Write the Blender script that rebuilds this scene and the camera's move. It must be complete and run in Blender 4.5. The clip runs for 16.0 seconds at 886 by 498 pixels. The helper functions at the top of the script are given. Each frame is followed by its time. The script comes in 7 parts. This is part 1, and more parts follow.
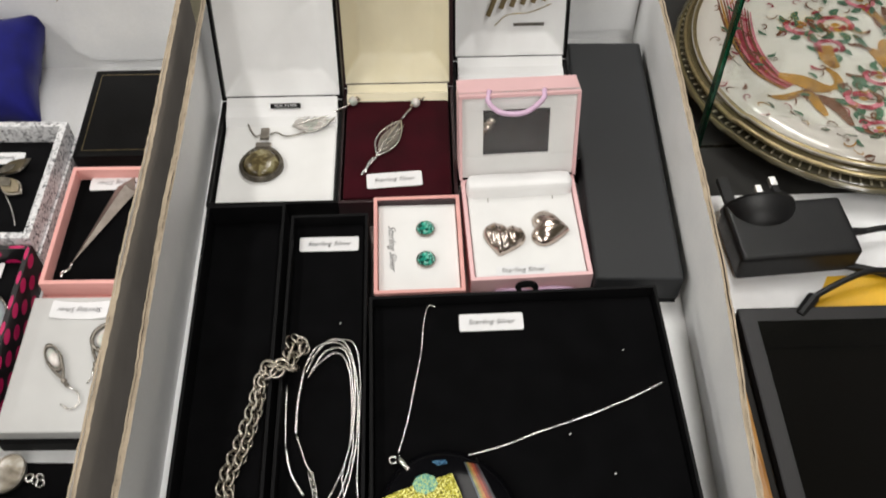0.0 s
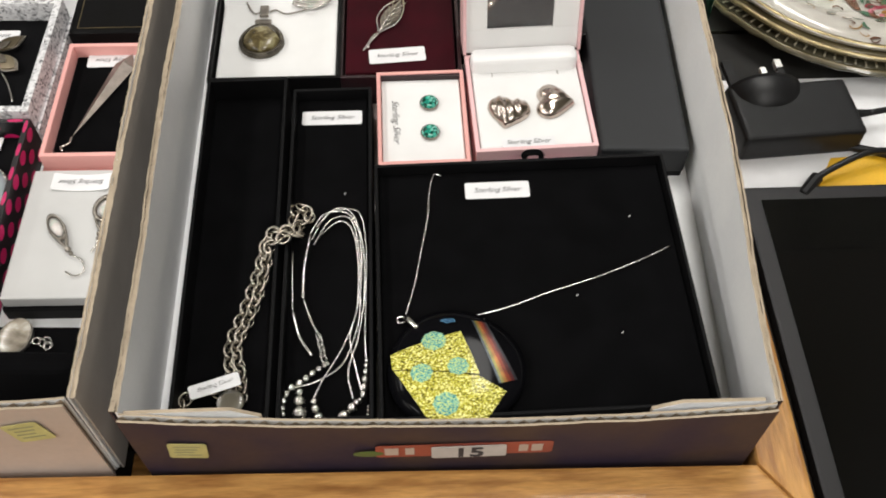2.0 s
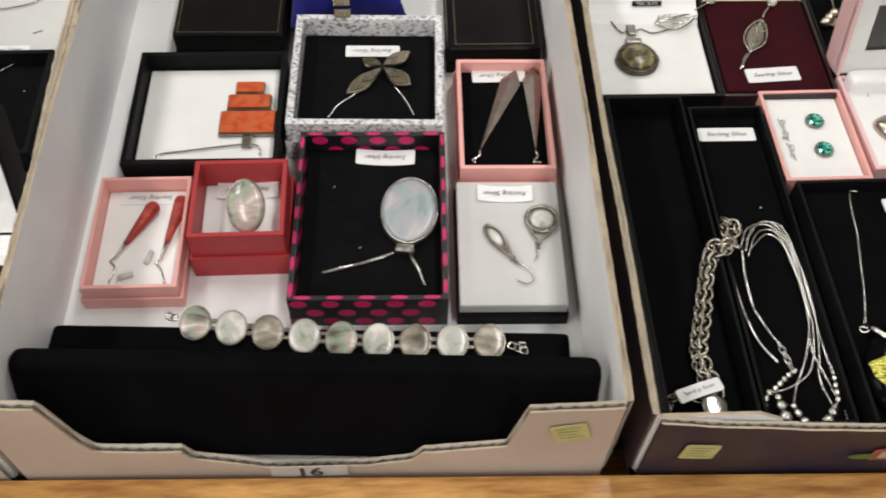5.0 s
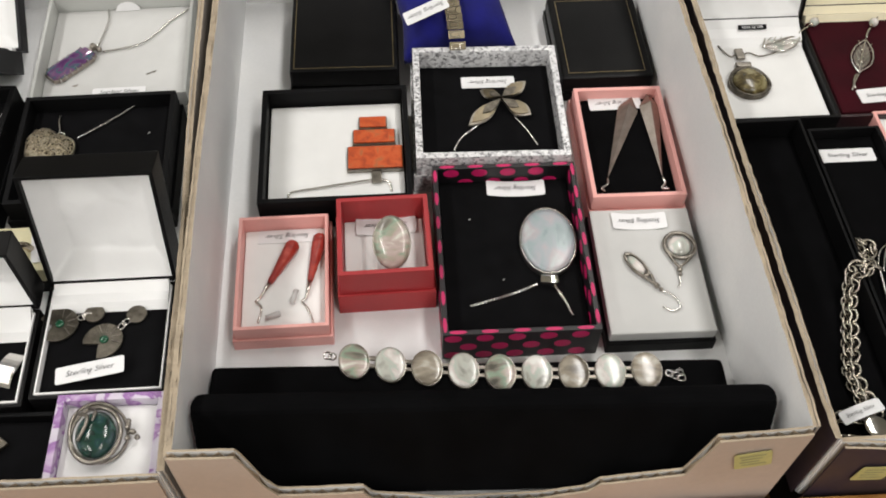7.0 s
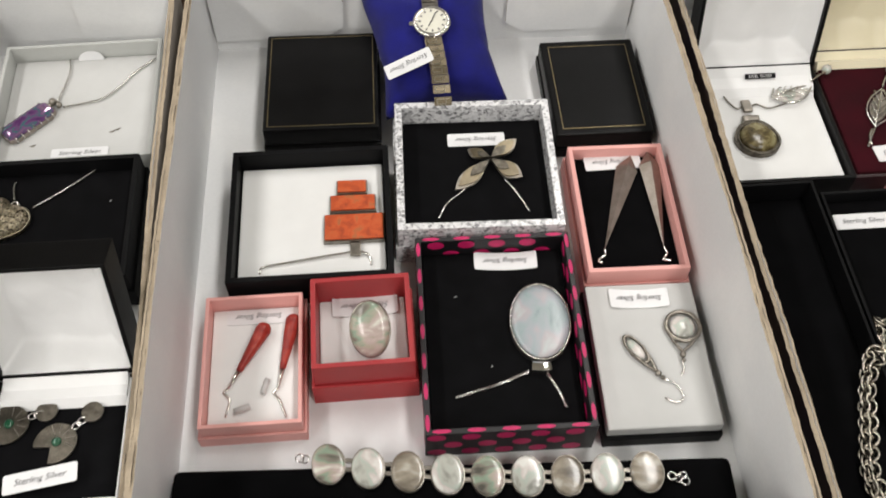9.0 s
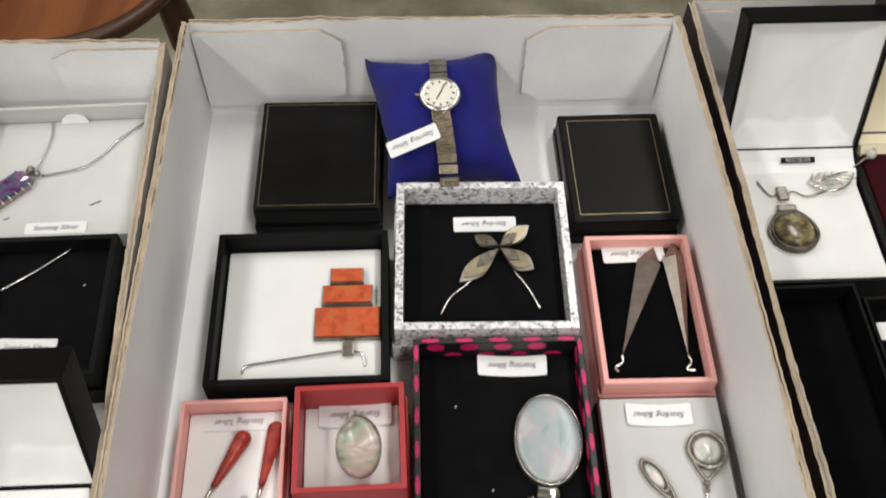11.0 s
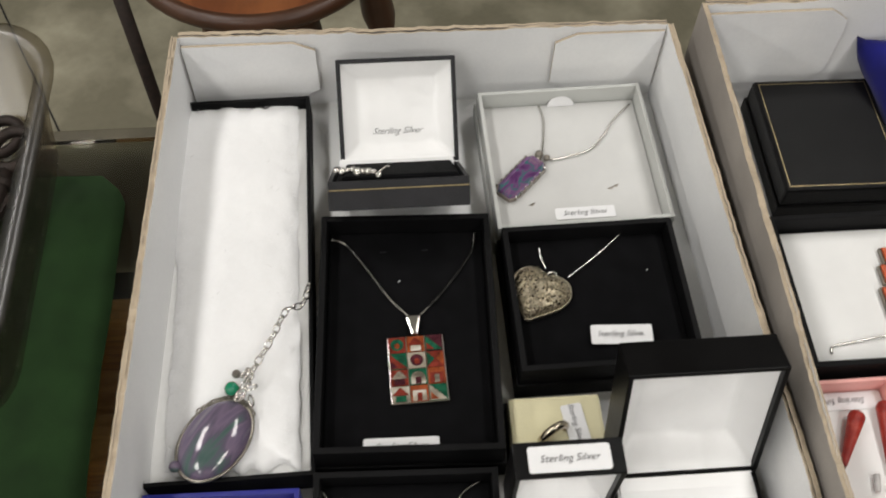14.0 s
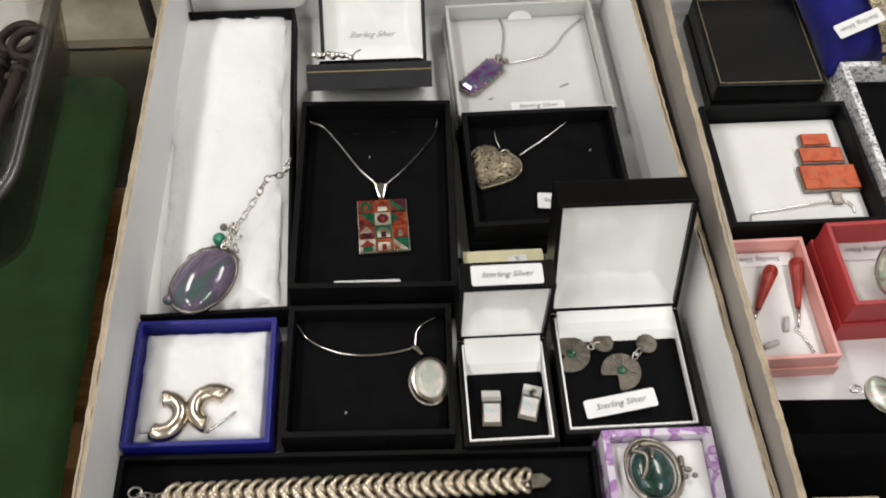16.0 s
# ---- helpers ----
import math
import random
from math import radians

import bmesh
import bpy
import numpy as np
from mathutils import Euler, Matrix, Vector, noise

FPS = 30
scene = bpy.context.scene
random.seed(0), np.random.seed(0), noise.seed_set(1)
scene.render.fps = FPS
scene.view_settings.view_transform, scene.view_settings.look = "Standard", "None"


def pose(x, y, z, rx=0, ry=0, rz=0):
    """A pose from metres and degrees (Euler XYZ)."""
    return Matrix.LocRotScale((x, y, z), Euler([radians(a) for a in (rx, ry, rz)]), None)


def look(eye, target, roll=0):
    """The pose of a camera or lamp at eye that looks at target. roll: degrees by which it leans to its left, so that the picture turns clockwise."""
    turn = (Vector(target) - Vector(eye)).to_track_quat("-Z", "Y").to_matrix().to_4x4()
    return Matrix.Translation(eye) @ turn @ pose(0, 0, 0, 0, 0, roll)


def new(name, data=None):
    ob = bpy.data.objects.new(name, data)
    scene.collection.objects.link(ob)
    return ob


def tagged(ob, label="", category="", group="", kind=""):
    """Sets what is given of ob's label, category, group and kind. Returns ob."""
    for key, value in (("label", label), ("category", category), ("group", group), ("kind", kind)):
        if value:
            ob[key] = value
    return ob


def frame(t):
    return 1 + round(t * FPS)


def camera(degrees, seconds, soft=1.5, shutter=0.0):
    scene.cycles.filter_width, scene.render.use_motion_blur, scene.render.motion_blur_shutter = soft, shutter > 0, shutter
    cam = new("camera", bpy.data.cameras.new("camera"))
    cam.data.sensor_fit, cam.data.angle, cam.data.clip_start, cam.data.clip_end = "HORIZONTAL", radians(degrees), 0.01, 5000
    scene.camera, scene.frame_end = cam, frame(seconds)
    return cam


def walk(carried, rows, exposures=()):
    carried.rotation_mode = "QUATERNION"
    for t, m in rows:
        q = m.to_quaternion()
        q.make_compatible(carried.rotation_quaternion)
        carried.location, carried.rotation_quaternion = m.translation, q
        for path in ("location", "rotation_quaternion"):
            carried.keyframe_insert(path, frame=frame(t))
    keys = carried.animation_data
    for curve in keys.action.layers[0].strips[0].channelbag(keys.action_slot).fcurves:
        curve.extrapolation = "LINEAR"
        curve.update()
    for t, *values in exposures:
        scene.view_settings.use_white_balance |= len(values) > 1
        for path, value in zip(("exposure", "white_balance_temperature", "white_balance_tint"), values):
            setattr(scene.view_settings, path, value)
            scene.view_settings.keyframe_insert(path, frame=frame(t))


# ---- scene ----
cam = camera(50.0, 16.0, soft=1.8, shutter=0.5)
METRES, EYE, TILT, LEAN, TURN = 0.95, 0.440, -90.0, -1.1, 0.0
ROWS = [
    (0.0, 0.0, 0.0, 0.0, 1.22, 37.55, 1.59),
    (0.5, 0.0018, 0.0087, -0.012, 1.12, 36.66, 1.51),
    (1.0, -0.0016, 0.0159, -0.0175, 1.02, 35.4, 1.52),
    (1.5, -0.003, 0.0238, -0.0229, 1.02, 34.48, 1.68),
    (2.0, -0.01, 0.0267, -0.0316, 0.86, 34.17, 2.1),
    (2.5, -0.0413, 0.0233, -0.0302, 0.85, 34.03, 2.29),
    (3.0, -0.0871, 0.0167, -0.0333, 0.94, 34.09, 1.74),
    (3.5, -0.1284, 0.0088, -0.0374, 0.55, 34.22, 1.45),
    (4.0, -0.173, 0.0051, -0.0342, 0.24, 34.27, 1.59),
    (4.5, -0.2168, 0.0033, -0.0306, 0.08, 34.27, 1.64),
    (5.0, -0.2556, 0.0027, -0.0338, 0.03, 34.4, 1.9),
    (7.5, -0.3507, -0.0106, -0.0108, 0.26, 35.09, 4.2),
    (8.0, -0.3484, -0.011, 0.005, 0.37, 35.04, 4.18),
    (8.5, -0.3403, -0.0083, 0.0214, 0.37, 34.79, 4.4),
    (9.0, -0.3317, -0.0035, 0.0451, 0.51, 34.16, 4.22),
    (11.5, -0.3294, 0.0021, 0.1414, 1.4, 33.69, 1.39),
    (12.0, -0.4035, 0.0018, 0.1415, 1.33, 33.24, 0.89),
    (12.5, -0.4752, -0.0007, 0.1383, 1.27, 32.85, 0.31),
    (13.0, -0.5391, -0.005, 0.1387, 1.21, 32.86, 0.61),
    (13.5, -0.5932, -0.0028, 0.142, 0.81, 32.64, 1.99),
    (14.0, -0.6337, -0.0021, 0.1358, 0.18, 32.44, 4.08),
    (14.5, -0.6506, -0.0007, 0.1171, -0.09, 32.4, 5.9),
    (15.0, -0.6407, 0.0025, 0.0929, -0.2, 32.74, 5.7),
    (15.5, -0.6267, -0.0059, 0.0548, -0.04, 33.32, 4.37),
    (16.0, -0.6169, -0.009, 0.0258, 0.24, 33.97, 3.58),
]
STATIONS = [(t, pose(0, 0, EYE, TILT, LEAN, TURN) @ pose(METRES * x, METRES * y, METRES * z, 90 + pitch, roll, yaw)) for t, x, y, z, yaw, pitch, roll in ROWS]
STATIONS.append((11.3, look((-0.302, 0.124, 0.424), (-0.259, 1.267, -1.217), 0.4)))
STOPS = [(0.0, 0.01), (0.5, 0.0), (1.0, 0.0), (1.5, -0.27), (2.0, 0.17), (2.5, 0.10), (3.5, 0.02), (4.5, 0.03), (7.5, 0.0), (9.0, 0.04), (11.5, 0.05), (12.5, 0.03), (13.5, -0.06), (14.5, -0.06), (15.5, -0.03), (16.0, 0.0)]
walk(cam, sorted(STATIONS, key=lambda k: k[0]), STOPS)

# ---- light ----
world = bpy.data.worlds.new("hall")
scene.world = world
world.use_nodes = True
world.node_tree.nodes["Background"].inputs["Color"].default_value = (0.9, 0.95, 1.0, 1)
world.node_tree.nodes["Background"].inputs["Strength"].default_value = 0.05
LAMP_WATTS = 20.5
LAMP_XY = [(lx, ly) for lx in (-3.4, -1.72, 0.42) for ly in (-2.7, -0.9, 1.2)]
for lx, ly in LAMP_XY:
    lamp = bpy.data.lights.new("fluorescent_lamp", "AREA")
    lamp.shape, lamp.size, lamp.size_y, lamp.energy, lamp.color = "RECTANGLE", 0.30, 1.2, LAMP_WATTS, (1.0, 0.97, 0.93)
    lo = new("fluorescent_lamp", lamp)
    lo.matrix_world = pose(lx, ly, 2.02)

# ---- helpers of this scene ----
def part(name, bm, material, parent, label="", smooth=False, mats=None):
    me = bpy.data.meshes.new(name)
    bm.to_mesh(me)
    bm.free()
    for m in (mats or [material]):
        me.materials.append(m)
    if smooth:
        me.polygons.foreach_set("use_smooth", [True] * len(me.polygons))
    ob = new(name, me)
    if parent:
        ob.parent = parent
    if label:
        ob["label"] = label
    return ob


def share(name, me, parent, m):
    """Another piece on the same mesh, at the pose m in its parent."""
    ob = new(name, me)
    ob.parent = parent
    ob.matrix_local = m
    return ob


def thing(name, x, y, z, ang=0, label="", category="", group="", kind=""):
    ob = new(name)
    ob.empty_display_size = 0.01
    ob.matrix_world = pose(x, y, z, 0, 0, ang)
    return tagged(ob, label, category, group, kind)


def slab(bm, x0, x1, y0, y1, z0, z1, bevel=0.0, seg=2, mi=0):
    vs = [bm.verts.new(p) for p in ((x0, y0, z0), (x1, y0, z0), (x1, y1, z0), (x0, y1, z0), (x0, y0, z1), (x1, y0, z1), (x1, y1, z1), (x0, y1, z1))]
    fs = [bm.faces.new([vs[i] for i in f]) for f in ((3, 2, 1, 0), (4, 5, 6, 7), (0, 1, 5, 4), (1, 2, 6, 5), (2, 3, 7, 6), (3, 0, 4, 7))]
    for f in fs:
        f.material_index = mi
    if bevel:
        es = list({e for f in fs for e in f.edges})
        bmesh.ops.bevel(bm, geom=es, offset=bevel, segments=seg, profile=0.6, affect="EDGES")
    return bm


def box_bm(*a, **k):
    return slab(bmesh.new(), *a, **k)


def tray_bm(w, d, h, wall, floor, bevel=0.0005):
    """An open box, w by d by h, standing on z = 0, centred."""
    bm = bmesh.new()

    def ring(x, y, z):
        return [bm.verts.new(p) for p in ((-x, -y, z), (x, -y, z), (x, y, z), (-x, y, z))]
    a, b = ring(w / 2, d / 2, 0), ring(w / 2, d / 2, h)
    c, e = ring(w / 2 - wall, d / 2 - wall, h), ring(w / 2 - wall, d / 2 - wall, floor)
    bm.faces.new(a[::-1])
    bm.faces.new(e)
    for p, q in ((a, b), (b, c), (c, e)):
        for i in range(4):
            j = (i + 1) % 4
            bm.faces.new((p[i], p[j], q[j], q[i]))
    es = [x for x in bm.edges if x.verts[0] not in e and x.verts[1] not in e]
    bmesh.ops.bevel(bm, geom=es, offset=bevel, segments=2, profile=0.6, affect="EDGES")
    return bm


def smooth_path(pts, step=6):
    """A soft curve through a few points."""
    p = [Vector(q) for q in pts]
    p = [p[0] * 2 - p[1]] + p + [p[-1] * 2 - p[-2]]
    out = []
    for i in range(1, len(p) - 2):
        for k in range(step):
            t = k / step
            a, b, c, d = p[i - 1], p[i], p[i + 1], p[i + 2]
            out.append(0.5 * ((2 * b) + (c - a) * t + (2 * a - 5 * b + 4 * c - d) * t * t + (3 * b - a - 3 * c + d) * t ** 3))
    out.append(p[-2])
    return out


def tube(bm, pts, r, n=7, r2=None, twist=0.0, flat=1.0, ripple=0.0):
    """A round wire along the points; r2 tapers it, twist and flat give a rope or ribbon."""
    rings, side = [], None
    for i, p in enumerate(pts):
        t = (pts[min(i + 1, len(pts) - 1)] - pts[max(i - 1, 0)])
        t = t.normalized() if t.length > 1e-9 else Vector((1, 0, 0))
        up = Vector((0, 0, 1)) if abs(t.z) < 0.9 else Vector((0, 1, 0))
        side = t.cross(up).normalized()
        nrm = side.cross(t)
        f = i / max(1, len(pts) - 1)
        rr = (r + ((r2 if r2 is not None else r) - r) * f) * (1 - ripple * (i % 2))
        rings.append([bm.verts.new(p + (side * math.cos(a) + nrm * math.sin(a) * flat) * rr) for a in (2 * math.pi * k / n + twist * i for k in range(n))])
    for a, b in zip(rings, rings[1:]):
        for k in range(n):
            bm.faces.new((a[k], a[(k + 1) % n], b[(k + 1) % n], b[k]))
    bm.faces.new(rings[0][::-1])
    bm.faces.new(rings[-1])
    return bm


def wire(pts, r, n=7, step=6, **k):
    return tube(bmesh.new(), smooth_path(pts, step), r, n, **k)


def torus(bm, R, r, n=20, m=8, sx=1.0, sy=1.0, turn=None, arc=1.0):
    rings = []
    for i in range(n + (0 if arc == 1.0 else 1)):
        a = 2 * math.pi * arc * i / n
        ring = []
        for j in range(m):
            b = 2 * math.pi * j / m
            v = Vector(((R + r * math.cos(b)) * math.cos(a) * sx, (R + r * math.cos(b)) * math.sin(a) * sy, r * math.sin(b)))
            ring.append(bm.verts.new(turn @ v if turn else v))
        rings.append(ring)
    last = len(rings) if arc == 1.0 else len(rings) - 1
    for i in range(last):
        a, b = rings[i], rings[(i + 1) % len(rings)]
        for j in range(m):
            bm.faces.new((a[j], b[j], b[(j + 1) % m], a[(j + 1) % m]))
    if arc != 1.0:
        bm.faces.new(rings[0])
        bm.faces.new(rings[-1][::-1])
    return bm


def dome(bm, rx, ry, h, base=0.0, n=28, m=7, power=2.0, shape=None):
    """A cabochon: an oval plan (or shape(angle)) with a domed top."""
    rings = []
    for j in range(m):
        f = j / m
        z = base + h * (1 - f ** 0) if j == 0 else base + h * (1 - (1 - f) ** power) ** 0.5
        ring = []
        for i in range(n):
            a = 2 * math.pi * i / n
            s = shape(a) if shape else 1.0
            ring.append(bm.verts.new(((1 - f) * rx * math.cos(a) * s, (1 - f) * ry * math.sin(a) * s, z)))
        rings.append(ring)
    if base:
        low = [bm.verts.new((v.co.x, v.co.y, 0)) for v in rings[0]]
        rings.insert(0, low)
    for a, b in zip(rings, rings[1:]):
        for i in range(n):
            bm.faces.new((a[i], a[(i + 1) % n], b[(i + 1) % n], b[i]))
    tip = bm.verts.new((0, 0, base + h))
    for i in range(n):
        bm.faces.new((rings[-1][i], rings[-1][(i + 1) % n], tip))
    bm.faces.new(rings[0][::-1])
    return bm


def plate(bm, outline, z0, z1, bevel=0.0):
    """A flat shape with thickness from a closed outline."""
    a = [bm.verts.new((x, y, z0)) for x, y in outline]
    b = [bm.verts.new((x, y, z1)) for x, y in outline]
    n = len(outline)
    fs = [bm.faces.new(a[::-1]), bm.faces.new(b)]
    for i in range(n):
        fs.append(bm.faces.new((a[i], a[(i + 1) % n], b[(i + 1) % n], b[i])))
    if bevel:
        bmesh.ops.bevel(bm, geom=list(fs[1].edges), offset=bevel, segments=2, profile=0.6, affect="EDGES")
    return bm


def rounded(w, h, r, n=4):
    out = []
    for cx, cy, a0 in ((w / 2 - r, h / 2 - r, 0), (-w / 2 + r, h / 2 - r, 90), (-w / 2 + r, -h / 2 + r, 180), (w / 2 - r, -h / 2 + r, 270)):
        for k in range(n + 1):
            a = radians(a0 + 90 * k / n)
            out.append((cx + r * math.cos(a), cy + r * math.sin(a)))
    return out


def ball(bm, r, c=(0, 0, 0), seg=12, rings=8, sz=1.0):
    bmesh.ops.create_uvsphere(bm, u_segments=seg, v_segments=rings, radius=r, matrix=Matrix.Translation(c) @ Matrix.Diagonal((1, 1, sz, 1)))
    return bm


def lathe(bm, profile, n=24, arc=None):
    rings = [[bm.verts.new((r * math.cos(2 * math.pi * i / n), r * math.sin(2 * math.pi * i / n), z)) for i in range(n)] for r, z in profile]
    for a, b in zip(rings, rings[1:]):
        for i in range(n):
            bm.faces.new((a[i], a[(i + 1) % n], b[(i + 1) % n], b[i]))
    return bm


TEXTS = {}


def text_mesh(body, size, shear=0.25, mat=None, space=1.0, weight=-0.005):
    key = (body, size, shear, weight)
    if key not in TEXTS:
        cu = bpy.data.curves.new("lettering", "FONT")
        cu.offset = size * weight
        cu.body, cu.size, cu.shear, cu.align_x, cu.align_y, cu.resolution_u, cu.space_character = body, size, shear, "CENTER", "CENTER", 3, space
        ob = new("lettering", cu)
        me = bpy.data.meshes.new_from_object(ob)
        bpy.data.objects.remove(ob)
        me.materials.clear()
        me.materials.append(mat or INK)
        TEXTS[key] = me
    return TEXTS[key]


# ---- materials ----
def material(name, color, rough=0.5, metal=0.0, var=0.12, scale=60.0, fine=900.0, bump=0.15, dist=0.0004, color2=None, mix=(0.45, 0.65),
             coat=0.0, sheen=0.0, spec=0.5, stretch=(1, 1, 1), detail=6.0, random_tone=0.0):
    m = bpy.data.materials.new(name)
    m.use_nodes = True
    nt = m.node_tree
    b = nt.nodes["Principled BSDF"]
    co = nt.nodes.new("ShaderNodeTexCoord")
    mp = nt.nodes.new("ShaderNodeMapping")
    mp.inputs["Scale"].default_value = stretch
    nt.links.new(co.outputs["Object"], mp.inputs["Vector"])

    def noise_tex(s, d=detail):
        n = nt.nodes.new("ShaderNodeTexNoise")
        n.inputs["Scale"].default_value, n.inputs["Detail"].default_value = s, d
        nt.links.new(mp.outputs["Vector"], n.inputs["Vector"])
        return n
    big, small = noise_tex(scale), noise_tex(fine, 3.0)
    ramp = nt.nodes.new("ShaderNodeValToRGB")
    c2 = color2 or tuple(c * (1 - var * 2) for c in color)
    ramp.color_ramp.elements[0].position, ramp.color_ramp.elements[1].position = mix if color2 else (0.3, 0.7)
    ramp.color_ramp.elements[0].color, ramp.color_ramp.elements[1].color = (*c2, 1), (*color, 1)
    nt.links.new(big.outputs["Fac"], ramp.inputs["Fac"])
    grain = nt.nodes.new("ShaderNodeMix")
    grain.data_type, grain.blend_type = "RGBA", "MULTIPLY"
    grain.inputs["Factor"].default_value = 1.0
    gr = nt.nodes.new("ShaderNodeMapRange")
    gr.inputs["To Min"].default_value, gr.inputs["To Max"].default_value = 1 - var, 1 + var * 0.6
    nt.links.new(small.outputs["Fac"], gr.inputs["Value"])
    nt.links.new(ramp.outputs["Color"], grain.inputs["A"])
    nt.links.new(gr.outputs["Result"], grain.inputs["B"])
    nt.links.new(grain.outputs["Result"], b.inputs["Base Color"])
    rr = nt.nodes.new("ShaderNodeMapRange")
    rr.inputs["To Min"].default_value, rr.inputs["To Max"].default_value = max(0.02, rough * 0.8), min(1.0, rough * 1.2)
    nt.links.new(big.outputs["Fac"], rr.inputs["Value"])
    nt.links.new(rr.outputs["Result"], b.inputs["Roughness"])
    b.inputs["Metallic"].default_value = metal
    b.inputs["Coat Weight"].default_value = coat
    b.inputs["Sheen Weight"].default_value = sheen
    b.inputs["Specular IOR Level"].default_value = spec
    if bump:
        bp = nt.nodes.new("ShaderNodeBump")
        bp.inputs["Strength"].default_value, bp.inputs["Distance"].default_value = bump, dist
        nt.links.new(small.outputs["Fac"], bp.inputs["Height"])
        nt.links.new(bp.outputs["Normal"], b.inputs["Normal"])
    return m


def ramp_material(name, stops, scale, rough=0.25, coat=0.5, metal=0.0, detail=3.0, distortion=0.6, bump=0.0, voronoi=False, stretch=(1, 1, 1), vary=False):
    """A mottled stone, shell or foil: a noise through several colours."""
    m = bpy.data.materials.new(name)
    m.use_nodes = True
    nt = m.node_tree
    b = nt.nodes["Principled BSDF"]
    co = nt.nodes.new("ShaderNodeTexCoord")
    mp = nt.nodes.new("ShaderNodeMapping")
    mp.inputs["Scale"].default_value = stretch
    nt.links.new(co.outputs["Object"], mp.inputs["Vector"])
    if voronoi:
        n = nt.nodes.new("ShaderNodeTexVoronoi")
        n.inputs["Scale"].default_value = scale
        sep = nt.nodes.new("ShaderNodeSeparateColor")
        nt.links.new(n.outputs["Color"], sep.inputs["Color"])
        out = sep.outputs["Red"]
    else:
        n = nt.nodes.new("ShaderNodeTexNoise")
        n.inputs["Scale"].default_value, n.inputs["Detail"].default_value, n.inputs["Distortion"].default_value = scale, detail, distortion
        out = n.outputs["Fac"]
    nt.links.new(mp.outputs["Vector"], n.inputs["Vector"])
    if vary:
        info = nt.nodes.new("ShaderNodeObjectInfo")
        add = nt.nodes.new("ShaderNodeVectorMath")
        nt.links.new(mp.outputs["Vector"], add.inputs[0])
        nt.links.new(info.outputs["Random"], add.inputs[1])
        nt.links.new(add.outputs["Vector"], n.inputs["Vector"])
    ramp = nt.nodes.new("ShaderNodeValToRGB")
    el = ramp.color_ramp.elements
    el[0].position, el[1].position = stops[0][0], stops[-1][0]
    el[0].color, el[1].color = (*stops[0][1], 1), (*stops[-1][1], 1)
    for p, c in stops[1:-1]:
        el.new(p).color = (*c, 1)
    nt.links.new(out, ramp.inputs["Fac"])
    nt.links.new(ramp.outputs["Color"], b.inputs["Base Color"])
    b.inputs["Roughness"].default_value, b.inputs["Coat Weight"].default_value, b.inputs["Metallic"].default_value = rough, coat, metal
    b.inputs["Coat Roughness"].default_value = 0.05
    if bump:
        bp = nt.nodes.new("ShaderNodeBump")
        bp.inputs["Strength"].default_value, bp.inputs["Distance"].default_value = bump, 0.0006
        nt.links.new(out, bp.inputs["Height"])
        nt.links.new(bp.outputs["Normal"], b.inputs["Normal"])
    return m


def glass_material(name, color=(1, 1, 1), rough=0.0, ior=1.45):
    m = bpy.data.materials.new(name)
    m.use_nodes = True
    b = m.node_tree.nodes["Principled BSDF"]
    b.inputs["Base Color"].default_value = (*color, 1)
    b.inputs["Transmission Weight"].default_value, b.inputs["Roughness"].default_value, b.inputs["IOR"].default_value = 1.0, rough, ior
    return m


def glow(name, color, strength):
    m = bpy.data.materials.new(name)
    m.use_nodes = True
    b = m.node_tree.nodes["Principled BSDF"]
    b.inputs["Emission Color"].default_value, b.inputs["Emission Strength"].default_value = (*color, 1), strength
    return m


INK = material("ink", (0.045, 0.045, 0.055), 0.7, var=0.2, bump=0)
PAPER = material("paper label", (0.80, 0.80, 0.81), 0.45, var=0.03, scale=80, bump=0.05)
CARD = material("white lined card", (0.85, 0.85, 0.845), 0.55, var=0.05, scale=18, fine=500, bump=0.12, dist=0.0006, color2=(0.785, 0.79, 0.795))
KRAFT = material("kraft board", (0.50, 0.41, 0.30), 0.85, var=0.15, scale=90, fine=700, bump=0.3)
BEIGE = material("beige printed board", (0.50, 0.42, 0.37), 0.6, var=0.08, scale=12, fine=400, bump=0.15, color2=(0.44, 0.36, 0.31))
GREYBOARD = material("grey board", (0.36, 0.33, 0.30), 0.8, var=0.1, scale=30, bump=0.2)
PURPLE = material("dark purple printed board", (0.034, 0.024, 0.040), 0.5, spec=0.15, var=0.2, scale=22, fine=300, bump=0.06, color2=(0.062, 0.040, 0.034), mix=(0.38, 0.62))
VELVET = material("black velvet", (0.0038, 0.0038, 0.0043), 0.95, var=0.25, scale=60, fine=2500, bump=0.3, sheen=0.0, spec=0.04)
FOAM = material("black foam", (0.0058, 0.0058, 0.0066), 0.9, var=0.25, scale=90, fine=1800, bump=0.5, spec=0.06)
BLACKCARD = material("black card", (0.0060, 0.0060, 0.0066), 0.55, var=0.2, scale=40, fine=900, bump=0.2, spec=0.1)
LEATHER = material("black leatherette", (0.0052, 0.0050, 0.0052), 0.36, var=0.2, scale=50, fine=1300, bump=0.35, dist=0.0003, spec=0.12)
SLATE = material("slate leatherette", (0.018, 0.018, 0.021), 0.45, spec=0.25, var=0.2, scale=60, fine=1300, bump=0.5, dist=0.0004)
CHARCOAL = material("charcoal card", (0.019, 0.0205, 0.0225), 0.5, spec=0.3, var=0.12, scale=25, fine=900, bump=0.15)
SATIN = material("white satin", (0.87, 0.87, 0.87), 0.36, var=0.03, scale=40, fine=1600, bump=0.06, sheen=0.3)
